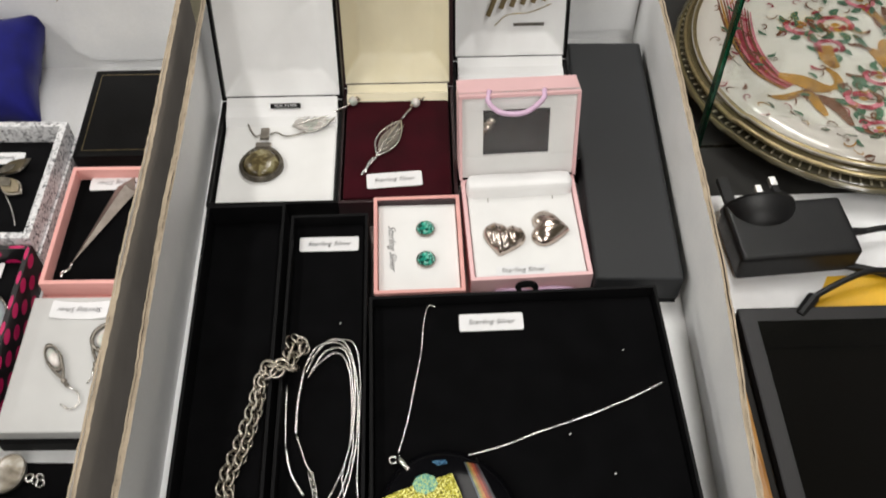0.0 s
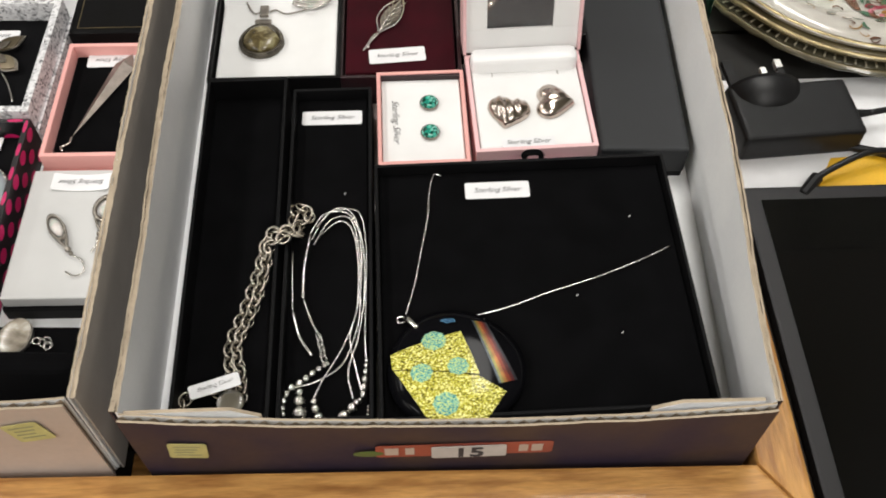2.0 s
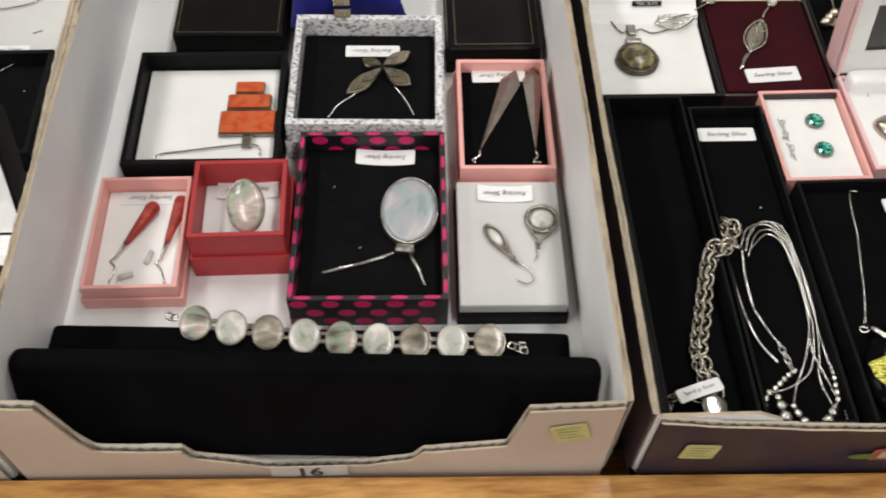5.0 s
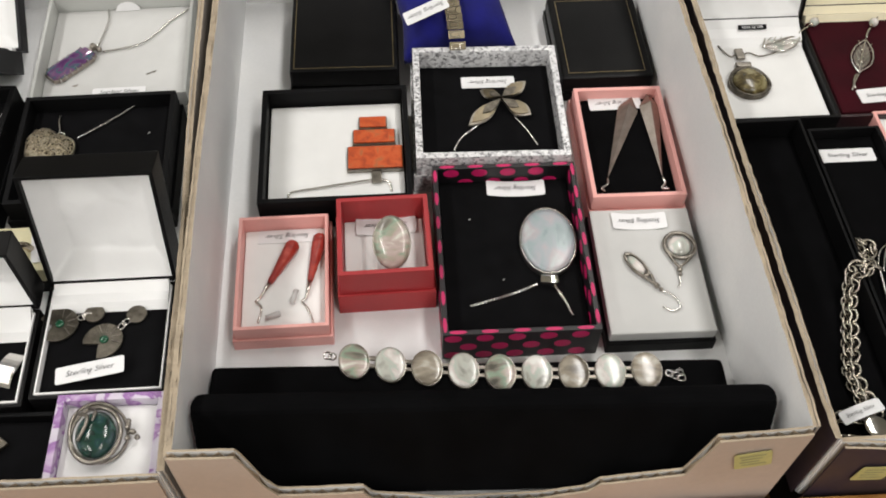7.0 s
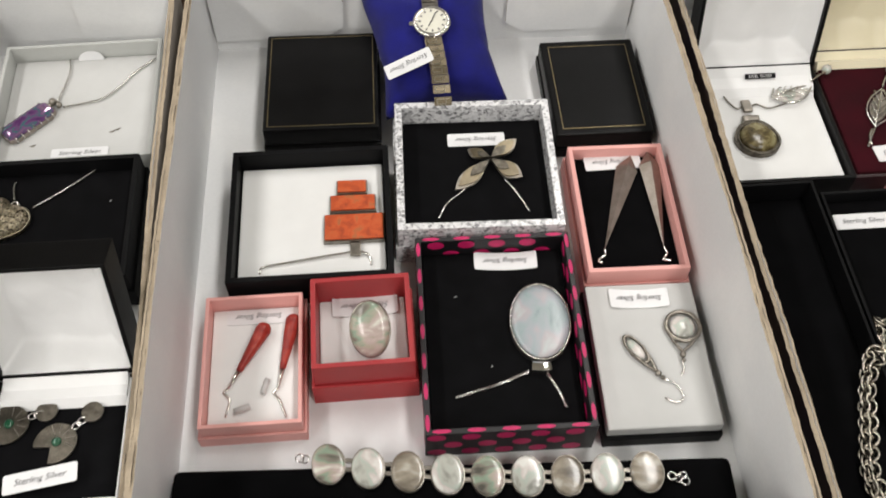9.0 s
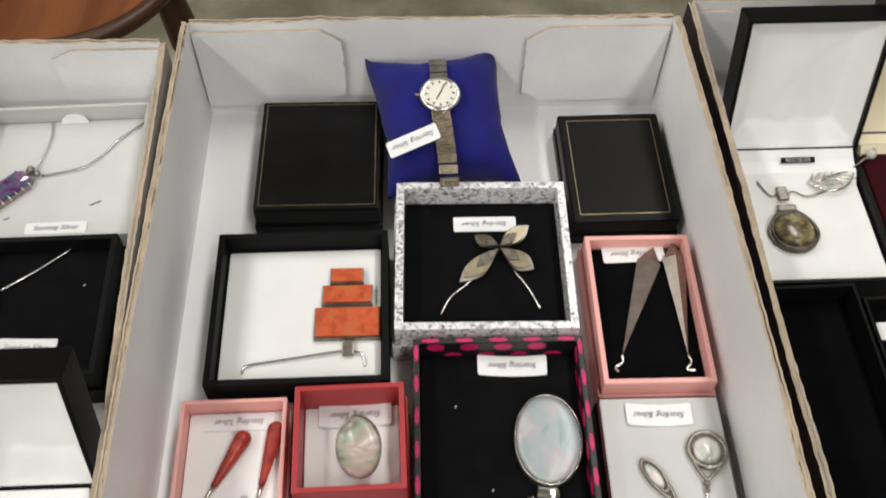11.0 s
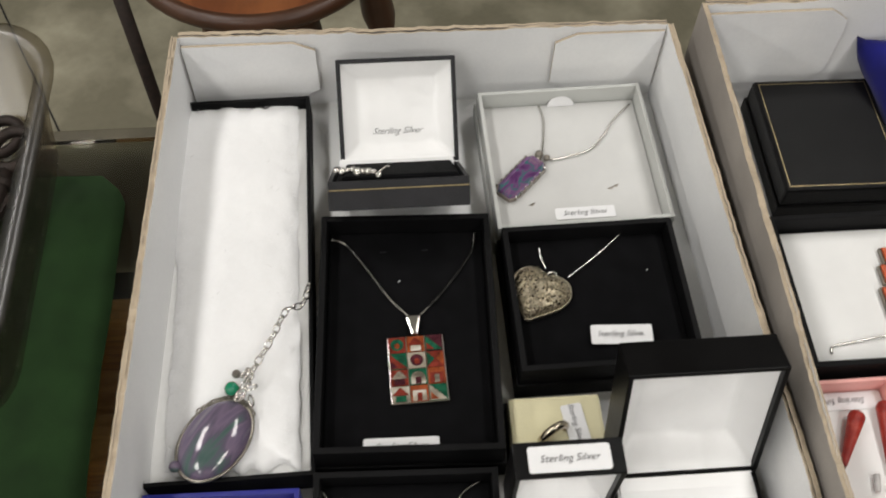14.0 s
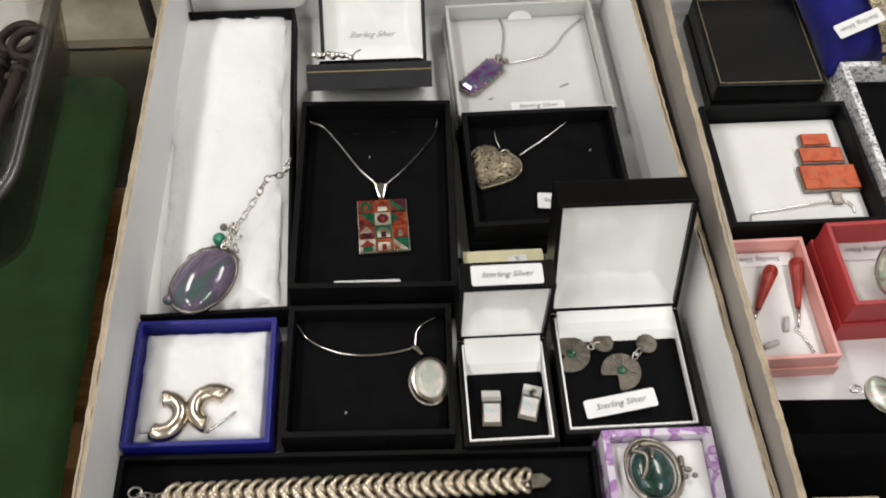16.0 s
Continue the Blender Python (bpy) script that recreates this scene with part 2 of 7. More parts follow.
PADWHITE = material("white foam pad", (0.82, 0.82, 0.81), 0.8, var=0.03, scale=50, fine=1800, bump=0.15)
CREAM = material("cream satin", (0.86, 0.79, 0.58), 0.4, var=0.04, scale=40, fine=1600, bump=0.06, sheen=0.3)
CREAMFOAM = material("cream foam", (0.72, 0.67, 0.44), 0.85, var=0.05, scale=60, fine=1200, bump=0.3)
BURGUNDY = material("burgundy velvet", (0.040, 0.003, 0.007), 0.9, var=0.2, scale=50, fine=2200, bump=0.3, sheen=0.03, spec=0.08)
MAROON = material("dark maroon leatherette", (0.022, 0.004, 0.007), 0.4, var=0.2, scale=50, fine=1300, bump=0.3)
PINK = material("pink card", (0.84, 0.42, 0.385), 0.5, var=0.05, scale=30, fine=900, bump=0.12)
PALEPINK = material("pale pink card", (0.85, 0.54, 0.55), 0.42, var=0.05, scale=30, fine=900, bump=0.12)
LILAC = material("lilac ribbon", (0.76, 0.52, 0.72), 0.4, var=0.1, scale=200, bump=0.1)
RED = material("red card", (0.42, 0.030, 0.035), 0.5, var=0.08, scale=30, fine=900, bump=0.15)
BLUE = material("blue card", (0.008, 0.011, 0.20), 0.42, var=0.1, scale=30, fine=900, bump=0.15)
GREY = material("pale grey card", (0.52, 0.53, 0.51), 0.55, var=0.04, scale=30, fine=900, bump=0.12)
GREYPAD = material("pale grey pad", (0.56, 0.56, 0.55), 0.75, var=0.04, scale=50, fine=1500, bump=0.15)
BLUECLOTH = material("royal blue velvet", (0.010, 0.011, 0.17), 0.85, var=0.2, scale=70, fine=1600, bump=0.4, sheen=0.1, spec=0.2)
DOTBLACK = material("black printed card", (0.010, 0.009, 0.011), 0.45, var=0.2, scale=40, bump=0.1)
MAGENTA = material("magenta print", (0.62, 0.012, 0.13), 0.5, var=0.12, scale=200, bump=0.05)
# cell tones from grey to white stand in for the glitter's sparkle
GLITTER = ramp_material("silver glitter paper", [(0.0, (0.22, 0.22, 0.23)), (0.25, (0.60, 0.60, 0.62)), (0.55, (0.86, 0.86, 0.88)), (1.0, (0.98, 0.98, 0.99))], 640, rough=0.26, coat=0.4, metal=0.2, bump=1.0, voronoi=True)
SILVER = material("silver", (0.72, 0.70, 0.66), 0.22, 1.0, var=0.08, scale=200, fine=1500, bump=0.06)
CHAINSILVER = material("worn silver chain", (0.52, 0.48, 0.41), 0.25, 1.0, var=0.15, scale=300, bump=0.1)
DULLSILVER = material("tarnished silver", (0.34, 0.31, 0.27), 0.36, 1.0, var=0.2, scale=220, fine=1500, bump=0.2)
BROWNSILVER = material("brown toned silver", (0.40, 0.35, 0.31), 0.42, 1.0, var=0.15, scale=150, bump=0.08)
NICKEL = material("dull nickel", (0.88, 0.87, 0.84), 0.5, 1.0, var=0.05, scale=200, bump=0.05)
HEARTSILVER = material("warm polished silver", (0.60, 0.52, 0.46), 0.18, 1.0, var=0.1, scale=150, bump=0.05)
BRIGHT = material("polished silver", (0.82, 0.80, 0.77), 0.12, 1.0, var=0.03, scale=100, bump=0.0)
GILT = material("pale gilt metal", (0.68, 0.60, 0.49), 0.25, 1.0, var=0.1, scale=150, bump=0.08)
GOLDLINE = material("gold line", (0.40, 0.32, 0.17), 0.35, 0.9, var=0.15, scale=300, bump=0.0)
ANTIQUE = material("antique silver filigree", (0.52, 0.46, 0.35), 0.3, 1.0, var=0.25, scale=400, fine=2000, bump=0.5)
SHELL = ramp_material("mother of pearl", [(0.32, (0.27, 0.27, 0.24)), (0.43, (0.50, 0.50, 0.45)), (0.50, (0.46, 0.52, 0.46)), (0.56, (0.62, 0.56, 0.53)), (0.66, (0.78, 0.77, 0.73))], 85, rough=0.22, coat=0.4, distortion=0.3, stretch=(1.3, 0.8, 1), vary=True)
SHELLBLUE = ramp_material("blue grey mother of pearl", [(0.33, (0.20, 0.26, 0.27)), (0.42, (0.30, 0.37, 0.38)), (0.50, (0.35, 0.38, 0.41)), (0.58, (0.42, 0.38, 0.40)), (0.68, (0.46, 0.50, 0.50))], 60, rough=0.34, coat=0.12, distortion=0.5, stretch=(1.2, 0.8, 1))
SHELLGREEN = ramp_material("green flashed shell", [(0.32, (0.10, 0.095, 0.08)), (0.40, (0.25, 0.23, 0.19)), (0.46, (0.27, 0.36, 0.27)), (0.52, (0.42, 0.38, 0.31)), (0.58, (0.50, 0.40, 0.37)), (0.68, (0.72, 0.72, 0.64))], 85, rough=0.22, coat=0.4, distortion=0.35, stretch=(0.7, 1.3, 1), vary=True)
SHELLDARK = ramp_material("smoky shell", [(0.32, (0.10, 0.085, 0.065)), (0.45, (0.22, 0.19, 0.15)), (0.56, (0.34, 0.30, 0.24)), (0.68, (0.56, 0.53, 0.47))], 90, rough=0.22, coat=0.35, distortion=0.3, stretch=(0.8, 1.3, 1), vary=True)
AMBER = ramp_material("dark resin", [(0.3, (0.030, 0.024, 0.010)), (0.5, (0.10, 0.075, 0.030)), (0.62, (0.20, 0.17, 0.08)), (0.75, (0.32, 0.29, 0.16))], 200, rough=0.25, coat=0.15)
CORAL = ramp_material("orange jasper", [(0.3, (0.33, 0.045, 0.010)), (0.5, (0.52, 0.080, 0.015)), (0.60, (0.54, 0.10, 0.025)), (0.72, (0.36, 0.12, 0.04))], 190, rough=0.45, coat=0.05)
REDSTONE = ramp_material("red enamel", [(0.3, (0.22, 0.014, 0.010)), (0.55, (0.32, 0.026, 0.016)), (0.75, (0.42, 0.07, 0.045))], 200, rough=0.42, coat=0.08)
FLUORITE = ramp_material("purple fluorite", [(0.30, (0.035, 0.085, 0.075)), (0.41, (0.075, 0.115, 0.110)), (0.47, (0.10, 0.085, 0.125)), (0.53, (0.165, 0.125, 0.185)), (0.60, (0.12, 0.095, 0.15)), (0.74, (0.26, 0.24, 0.27))], 62, rough=0.12, coat=0.3, stretch=(0.30, 1.5, 1), detail=4, distortion=0.5)
EMERALD = ramp_material("green crystal", [(0.0, (0.002, 0.03, 0.025)), (0.45, (0.006, 0.20, 0.14)), (0.75, (0.04, 0.55, 0.40)), (1.0, (0.40, 0.92, 0.78))], 700, rough=0.05, coat=1.0, metal=0.3, voronoi=True)
DARKGREEN = material("dark green cabochon", (0.004, 0.075, 0.032), 0.2, coat=0.6, bump=0)
GREENBEAD = material("green glass bead", (0.0, 0.22, 0.10), 0.08, coat=1.0, bump=0)
# teal and pale stops paint the crystal's glints into its colour
RAINBOW = ramp_material("rainbow crystal", [(0.28, (0.05, 0.02, 0.09)), (0.40, (0.15, 0.05, 0.19)), (0.48, (0.20, 0.09, 0.24)), (0.54, (0.04, 0.20, 0.20)), (0.60, (0.22, 0.10, 0.26)), (0.75, (0.34, 0.24, 0.28))], 110, rough=0.07, coat=0.8, metal=0.4, detail=2, stretch=(1.6, 0.7, 1))
IRIDESCENT = ramp_material("iridescent silver", [(0.35, (0.62, 0.72, 0.74)), (0.47, (0.78, 0.78, 0.80)), (0.55, (0.80, 0.70, 0.64)), (0.65, (0.70, 0.74, 0.80))], 160, rough=0.3, coat=0.3, metal=0.5)
GREENSTONE = ramp_material("dark green stone", [(0.3, (0.006, 0.018, 0.016)), (0.5, (0.012, 0.05, 0.034)), (0.62, (0.02, 0.05, 0.06)), (0.8, (0.08, 0.20, 0.13))], 260, rough=0.2, coat=0.4)
GOLDFOIL = ramp_material("gold dichroic foil", [(0.34, (0.02, 0.02, 0.0)), (0.43, (0.26, 0.24, 0.01)), (0.51, (0.62, 0.57, 0.04)), (0.61, (0.98, 0.96, 0.42))], 1050, rough=0.4, coat=0.25, metal=0.5, bump=1.0, detail=5)
TEALFOIL = ramp_material("teal dichroic foil", [(0.34, (0.02, 0.14, 0.16)), (0.44, (0.08, 0.42, 0.42)), (0.52, (0.34, 0.66, 0.44)), (0.60, (0.74, 0.80, 0.26))], 1500, rough=0.4, coat=0.25, metal=0.5, bump=1.0, detail=5)
BLACKGLASS = material("black glass", (0.004, 0.004, 0.005), 0.10, var=0.1, bump=0, coat=0.0, spec=0.06)
SCREEN = material("glossy black screen", (0.004, 0.004, 0.0045), 0.05, var=0.3, scale=8, bump=0, spec=0.5)
BLACKPLASTIC = material("black plastic", (0.010, 0.010, 0.011), 0.42, spec=0.3, var=0.1, scale=80, fine=2500, bump=0.15)
PORCELAIN = material("white porcelain", (0.48, 0.455, 0.41), 0.12, var=0.03, scale=10, bump=0, coat=0.6)
GOLDRIM = material("olive gold glaze", (0.17, 0.14, 0.07), 0.25, 0.2, var=0.2, scale=40, bump=0, coat=0.5)
YELLOW = material("yellow print", (0.80, 0.46, 0.02), 0.4, var=0.1, scale=40, bump=0.05)
LOTPAPER = material("thin lot sticker paper", (0.52, 0.51, 0.50), 0.5, var=0.08, scale=120, bump=0.1)
STICKER = material("pale yellow sticker", (0.52, 0.49, 0.20), 0.6, var=0.1, scale=200, bump=0.1)
LOGORED = material("faded red print", (0.34, 0.07, 0.045), 0.5, var=0.15, scale=60, bump=0)
LEAFGREEN = material("faded green print", (0.10, 0.16, 0.04), 0.5, var=0.15, scale=60, bump=0)
OAK = material("worn oak", (0.60, 0.31, 0.092), 0.4, var=0.32, scale=230, fine=900, bump=0.5, color2=(0.32, 0.135, 0.035), stretch=(0.14, 1.0, 1.0), coat=0.15, mix=(0.30, 0.58), detail=12)
OAKUP = material("worn oak side", (0.60, 0.31, 0.092), 0.42, var=0.32, scale=230, fine=900, bump=0.5, color2=(0.32, 0.135, 0.035), stretch=(1.0, 0.14, 1.0), coat=0.15, mix=(0.30, 0.58), detail=12)
PINE = material("orange pine", (0.46, 0.24, 0.075), 0.55, var=0.15, scale=30, fine=300, bump=0.2, color2=(0.30, 0.14, 0.04), stretch=(0.15, 1.5, 1.5))
CHAIRWOOD = material("reddish brown seat wood", (0.25, 0.085, 0.028), 0.35, var=0.15, scale=14, fine=200, bump=0.1, color2=(0.16, 0.05, 0.018), stretch=(1.5, 0.12, 1), coat=0.3)
DARKWOOD = material("dark turned wood", (0.075, 0.030, 0.014), 0.4, var=0.2, scale=20, fine=300, bump=0.1)
CONCRETE = material("stained concrete floor", (0.37, 0.345, 0.255), 0.6, var=0.14, scale=5.0, fine=70, bump=0.2, dist=0.002, color2=(0.185, 0.170, 0.118), mix=(0.44, 0.66), detail=14)
OLIVEBOARD = material("dark olive painted board", (0.095, 0.082, 0.052), 0.6, var=0.15, scale=14, fine=300, bump=0.1)
GREENCLOTH = material("dark green baize", (0.016, 0.040, 0.012), 0.95, var=0.2, scale=40, fine=1800, bump=0.4, sheen=0.05, spec=0.1)
DARKCLOTH = material("dark cabinet lining", (0.019, 0.018, 0.016), 0.9, var=0.2, scale=20, bump=0.2)
OLIVEMETAL = material("olive toned metal", (0.25, 0.21, 0.145), 0.34, 1.0, var=0.15, scale=200, fine=1500, bump=0.1)
OXIDISED = material("oxidised silver", (0.19, 0.17, 0.14), 0.45, 1.0, var=0.3, scale=300, fine=1500, bump=0.4)
# dark cells paint the shaded openings of the lattice; the heart is solid
FILIGREE = ramp_material("antique silver with dark painted openings", [(0.0, (0.015, 0.011, 0.006)), (0.36, (0.05, 0.037, 0.02)), (0.48, (0.30, 0.255, 0.17)), (0.9, (0.58, 0.51, 0.37))], 1000, rough=0.42, coat=0.0, metal=0.7, bump=1.0, voronoi=True)
IRON = material("rusty iron", (0.030, 0.018, 0.013), 0.6, 0.4, var=0.3, scale=160, fine=900, bump=0.6)
COTTON = material("cotton wool", (0.87, 0.87, 0.875), 1.0, var=0.03, scale=30, fine=500, bump=0.2, dist=0.0008, sheen=0.3, spec=0.05)
PLASTER = material("pale wall paint", (0.76, 0.75, 0.72), 0.8, var=0.06, scale=1.5, fine=60, bump=0.1)
PURPLEPRINT = ramp_material("purple printed paper", [(0.40, (0.62, 0.58, 0.66)), (0.50, (0.60, 0.52, 0.64)), (0.54, (0.28, 0.12, 0.36)), (0.62, (0.46, 0.30, 0.52)), (0.8, (0.66, 0.60, 0.68))], 90, rough=0.5, coat=0.0)
CLEARGLASS = glass_material("clear glass", (0.93, 0.97, 0.95))
GREENGLASS = glass_material("green glass edge", (0.02, 0.22, 0.12), 0.1)
CLEARPLASTIC = bpy.data.materials.new("thin clear plastic")
CLEARPLASTIC.use_nodes = True
_nt = CLEARPLASTIC.node_tree
_mix, _clear, _gloss = (_nt.nodes.new(k) for k in ("ShaderNodeMixShader", "ShaderNodeBsdfTransparent", "ShaderNodeBsdfGlossy"))
_clear.inputs["Color"].default_value, _gloss.inputs["Roughness"].default_value, _mix.inputs["Fac"].default_value = (0.66, 0.63, 0.57, 1), 0.35, 0.10
_nt.links.new(_clear.outputs[0], _mix.inputs[1])
_nt.links.new(_gloss.outputs[0], _mix.inputs[2])
_nt.links.new(_mix.outputs[0], _nt.nodes["Material Output"].inputs["Surface"])

WINDOWFILM = bpy.data.materials.new("hazy plastic film")
WINDOWFILM.use_nodes = True
_nt = WINDOWFILM.node_tree
_mix, _clear, _gloss = (_nt.nodes.new(k) for k in ("ShaderNodeMixShader", "ShaderNodeBsdfTransparent", "ShaderNodeBsdfGlossy"))
_clear.inputs["Color"].default_value, _gloss.inputs["Roughness"].default_value, _mix.inputs["Fac"].default_value = (0.85, 0.85, 0.87, 1), 0.45, 0.13
_nt.links.new(_clear.outputs[0], _mix.inputs[1])
_nt.links.new(_gloss.outputs[0], _mix.inputs[2])
_nt.links.new(_mix.outputs[0], _nt.nodes["Material Output"].inputs["Surface"])

# ---- the hall ----
FLOOR = -0.97
tagged(part("floor", box_bm(-5, 5, -4.2, 6, FLOOR - 0.1, FLOOR), CONCRETE, None), "worn stained concrete hall floor", "floor", kind="structure")
tagged(part("ceiling", box_bm(-5, 5, -4.2, 6, 2.2, 2.3), PLASTER, None), "plain painted hall ceiling", "ceiling", kind="structure")
for nm, a in (("wall_north", (-5, 5, 6, 6.15)), ("wall_south", (-5, 5, -4.35, -4.2)), ("wall_east", (5, 5.15, -4.2, 6)), ("wall_west", (-5.15, -5, -4.2, 6))):
    tagged(part(nm, box_bm(*a, FLOOR, 2.2), PLASTER, None), "plain pale painted hall wall", "wall", kind="structure")

# ---- the glass-topped display table ----
TF = -0.006      # floor inside the trays
GL = -0.010      # top of the glass
table = thing("display_table", 0, 0, FLOOR, 0, "oak framed display table with a recessed glass top", "table")
UP = -FLOOR
bm = plate(bmesh.new(), [(-1.15, 0.03), (0.1645, 0.03), (0.1645, 0.098), (0.1425, 0.1275), (-1.15, 0.1495)], UP - 0.06, UP, bevel=0.002)
part("front_rail", bm, OAK, table)
bm = plate(bmesh.new(), [(0.1430, 0.1280), (0.1650, 0.0985), (0.1650, 0.545), (0.1545, 0.545)], UP - 0.06, UP, bevel=0.002)
part("side_rail", bm, OAKUP, table)
gp = part("glass_top", box_bm(-1.15, 0.142, 0.1505, 0.497, UP + GL - 0.006, UP + GL), CLEARGLASS, table, "clear glass pane")
gp.visible_shadow = False
part("inner_shelf", box_bm(-1.15, 0.15, 0.132, 0.490, UP - 0.16, UP - 0.15), DARKCLOTH, table, "dark lined shelf under the glass")
part("back_panel", box_bm(-1.15, 0.15, 0.4975, 0.5060, UP - 0.30, UP + GL - 0.001, bevel=0.001), OLIVEBOARD, table, "dark olive back panel")
for lx in (-1.1, 0.11):
    for ly in (0.06, 0.5):
        part("leg", box_bm(lx - 0.03, lx + 0.03, ly - 0.028, ly + 0.028, 0, UP - 0.061, bevel=0.003), OAK, table)
# wooden oddments under the glass, seen through the gaps between the trays
rng = random.Random(4)
for gx, wid in ((-0.765, 0.07), (-0.145, 0.05), (-0.43, 0.04)):
    for k in range(7):
        y0 = 0.15 + 0.041 * k
        h = rng.uniform(0.05, 0.11)
        ob = part("wood_block", box_bm(gx - wid / 2, gx + wid / 2, y0, y0 + rng.uniform(0.012, 0.03), 0, h, bevel=0.002), rng.choice((PINE, DARKWOOD, OAK, PINE, CREAMFOAM)), None)
        ob.matrix_world = pose(0, 0, -0.15)
        tagged(ob, "small wooden block on the shelf under glass", "wood block", "blocks under the glass")


# ---- cardboard trays ----
def wall(parent, name, p0, p1, top, inner, outer, seed, n=150, thick=0.0042, z0=0.0, bulge=0.0, wave=0.0025, rag=0.0009):
    """A corrugated wall from p0 to p1 (its inner face to the left), with two liners and a fluted core. top(f) is its height."""
    p0, p1 = Vector((*p0, 0)), Vector((*p1, 0))
    d = (p1 - p0).normalized()
    nrm = Vector((-d.y, d.x, 0))
    ln = (p1 - p0).length

    def wob(f, k):
        return 0.0011 * noise.noise((f * ln * 45, seed, k)) + 0.0022 * noise.noise((f * ln * 9, seed + 7, k)) + rag * noise.noise((f * ln * 210, seed + 5, k))

    def bow(f):
        return nrm * (wave * noise.noise((f * ln * 7, seed + 3, 0)) - bulge * math.sin(math.pi * f))
    for nm, a, b, m, k in (("inner_liner", -0.0010, 0.0, inner, 0.0), ("outer_liner", -thick, -thick + 0.0010, outer, 0.35)):
        bm = bmesh.new()
        rows = []
        for i in range(n + 1):
            f = i / n
            p = p0 + d * (ln * f)
            t = top(f) + wob(f, k)
            q = bow(f)
            rows.append([bm.verts.new(v) for v in (p + nrm * a + Vector((0, 0, z0)), p + nrm * b + Vector((0, 0, z0)),
                                                   p + q + nrm * b + Vector((0, 0, t)), p + q + nrm * a + Vector((0, 0, t)))])
        for r, s in zip(rows, rows[1:]):
            for j in range(4):
                f = bm.faces.new((r[j], s[j], s[(j + 1) % 4], r[(j + 1) % 4]))
                f.material_index = 1 if j == 2 else 0
        bm.faces.new(rows[0])
        bm.faces.new(rows[-1][::-1])
        bmesh.ops.recalc_face_normals(bm, faces=bm.faces)
        part(nm, bm, m, parent, mats=[m, KRAFT])
    bm = bmesh.new()
    if thick < 0.004:
        for i in range(n):
            q = []
            for g in (i / n, (i + 1) / n):
                c = p0 + d * (ln * g) + bow(g) + Vector((0, 0, top(g) - 0.0005 + wob(g, 0.6)))
                q += [c + nrm * -0.0010, c + nrm * (-thick + 0.0010)]
            bm.faces.new([bm.verts.new(v) for v in (q[0], q[1], q[3], q[2])])
        part("core", bm, KRAFT, parent, "crushed brown corrugated core")
        return
    prev, count = None, int(ln / 0.0016)
    for i in range(count + 1):
        f = i / count
        p = p0 + d * (ln * f) + bow(f) + nrm * (-thick + 0.0011 + (thick - 0.0022) * (0.5 + 0.5 * math.sin(i * math.pi / 2)))
        cur = (bm.verts.new(p - bow(f) + Vector((0, 0, z0))), bm.verts.new(p + Vector((0, 0, top(f) - 0.0006 + wob(f, 0.2)))))
        if prev:
            bm.faces.new((prev[0], cur[0], cur[1], prev[1]))
        prev = cur
    part("fluting", bm, KRAFT, parent, "brown corrugated core")


def flap(parent, x0, x1, y, z0, z1, torn, seed, facing=-1, mat=None, corner=0.012):
    """A glued corner tab lying on a wall, with a rounded or torn free end."""
    outline = []
    n = 14
    for i in range(n + 1):
        f = i / n
        jag = 0.0012 * noise.noise((f * 25, seed, 2)) if torn else 0
        bend = corner * max(0, abs(f - 0.5) * 2 - 0.72) / 0.28
        outline.append((x1 - (bend if x1 > x0 else -bend) + jag, z0 + (z1 - z0) * f))
    outline += [(x0, z1), (x0, z0)]
    bm = bmesh.new()
    a = [bm.verts.new((x, y + 0.0006 * noise.noise((x * 60, z * 60, seed)), z)) for x, z in outline]
    b = [bm.verts.new((v.co.x, v.co.y + facing * 0.0016, v.co.z)) for v in a]
    bm.faces.new(a)
    bm.faces.new(b[::-1])
    for i in range(len(a)):
        j = (i + 1) % len(a)
        bm.faces.new((a[i], b[i], b[j], a[j])).material_index = 1
    bmesh.ops.recalc_face_normals(bm, faces=bm.faces)
    part("corner_flap", bm, CARD, parent, mats=[mat or CARD, KRAFT])


def carton(label, corners, tops, outer, front, seed, bulges=(0, 0, 0, 0), waves=(0.0005, 0.0014, 0.0014, 0.0014)):
    """A fruit carton used as a display tray, by its four inner corners from front left. tops: heights of front, right, back and left walls."""
    ob = thing("cardboard_tray", 0, 0, GL, 0, label, "cardboard tray", "lot trays")
    t = -GL
    part("tray_floor", plate(bmesh.new(), corners, 0, TF - GL), CARD, ob)
    for i, tp in enumerate(tops):
        fn = tp if callable(tp) else (lambda f, h=tp: h)
        wall(ob, "wall", corners[i], corners[(i + 1) % 4], (lambda f, g=fn: g(f) + t), CARD, front if i == 0 else outer, seed + i * 11.3, thick=0.0042 if i == 0 else 0.0034, bulge=bulges[i], wave=waves[i], rag=0.0004 if i == 0 else 0.0012)
    return ob


def notched(f):
    """The cut-down front of the middle carton."""
    x = -0.424 + 0.272 * f
    keys = ((-0.43, 0.073), (-0.396, 0.071), (-0.389, 0.038), (-0.384, 0.026), (-0.346, 0.025), (-0.342, 0.016), (-0.31, 0.005), (-0.262, 0.005), (-0.242, 0.011), (-0.237, 0.020), (-0.199, 0.026), (-0.192, 0.062), (-0.14, 0.066))
    for (a, za), (b, zb) in zip(keys, keys[1:]):
        if a <= x <= b:
            return za + (zb - za) * (x - a) / (b - a)
    return 0.066


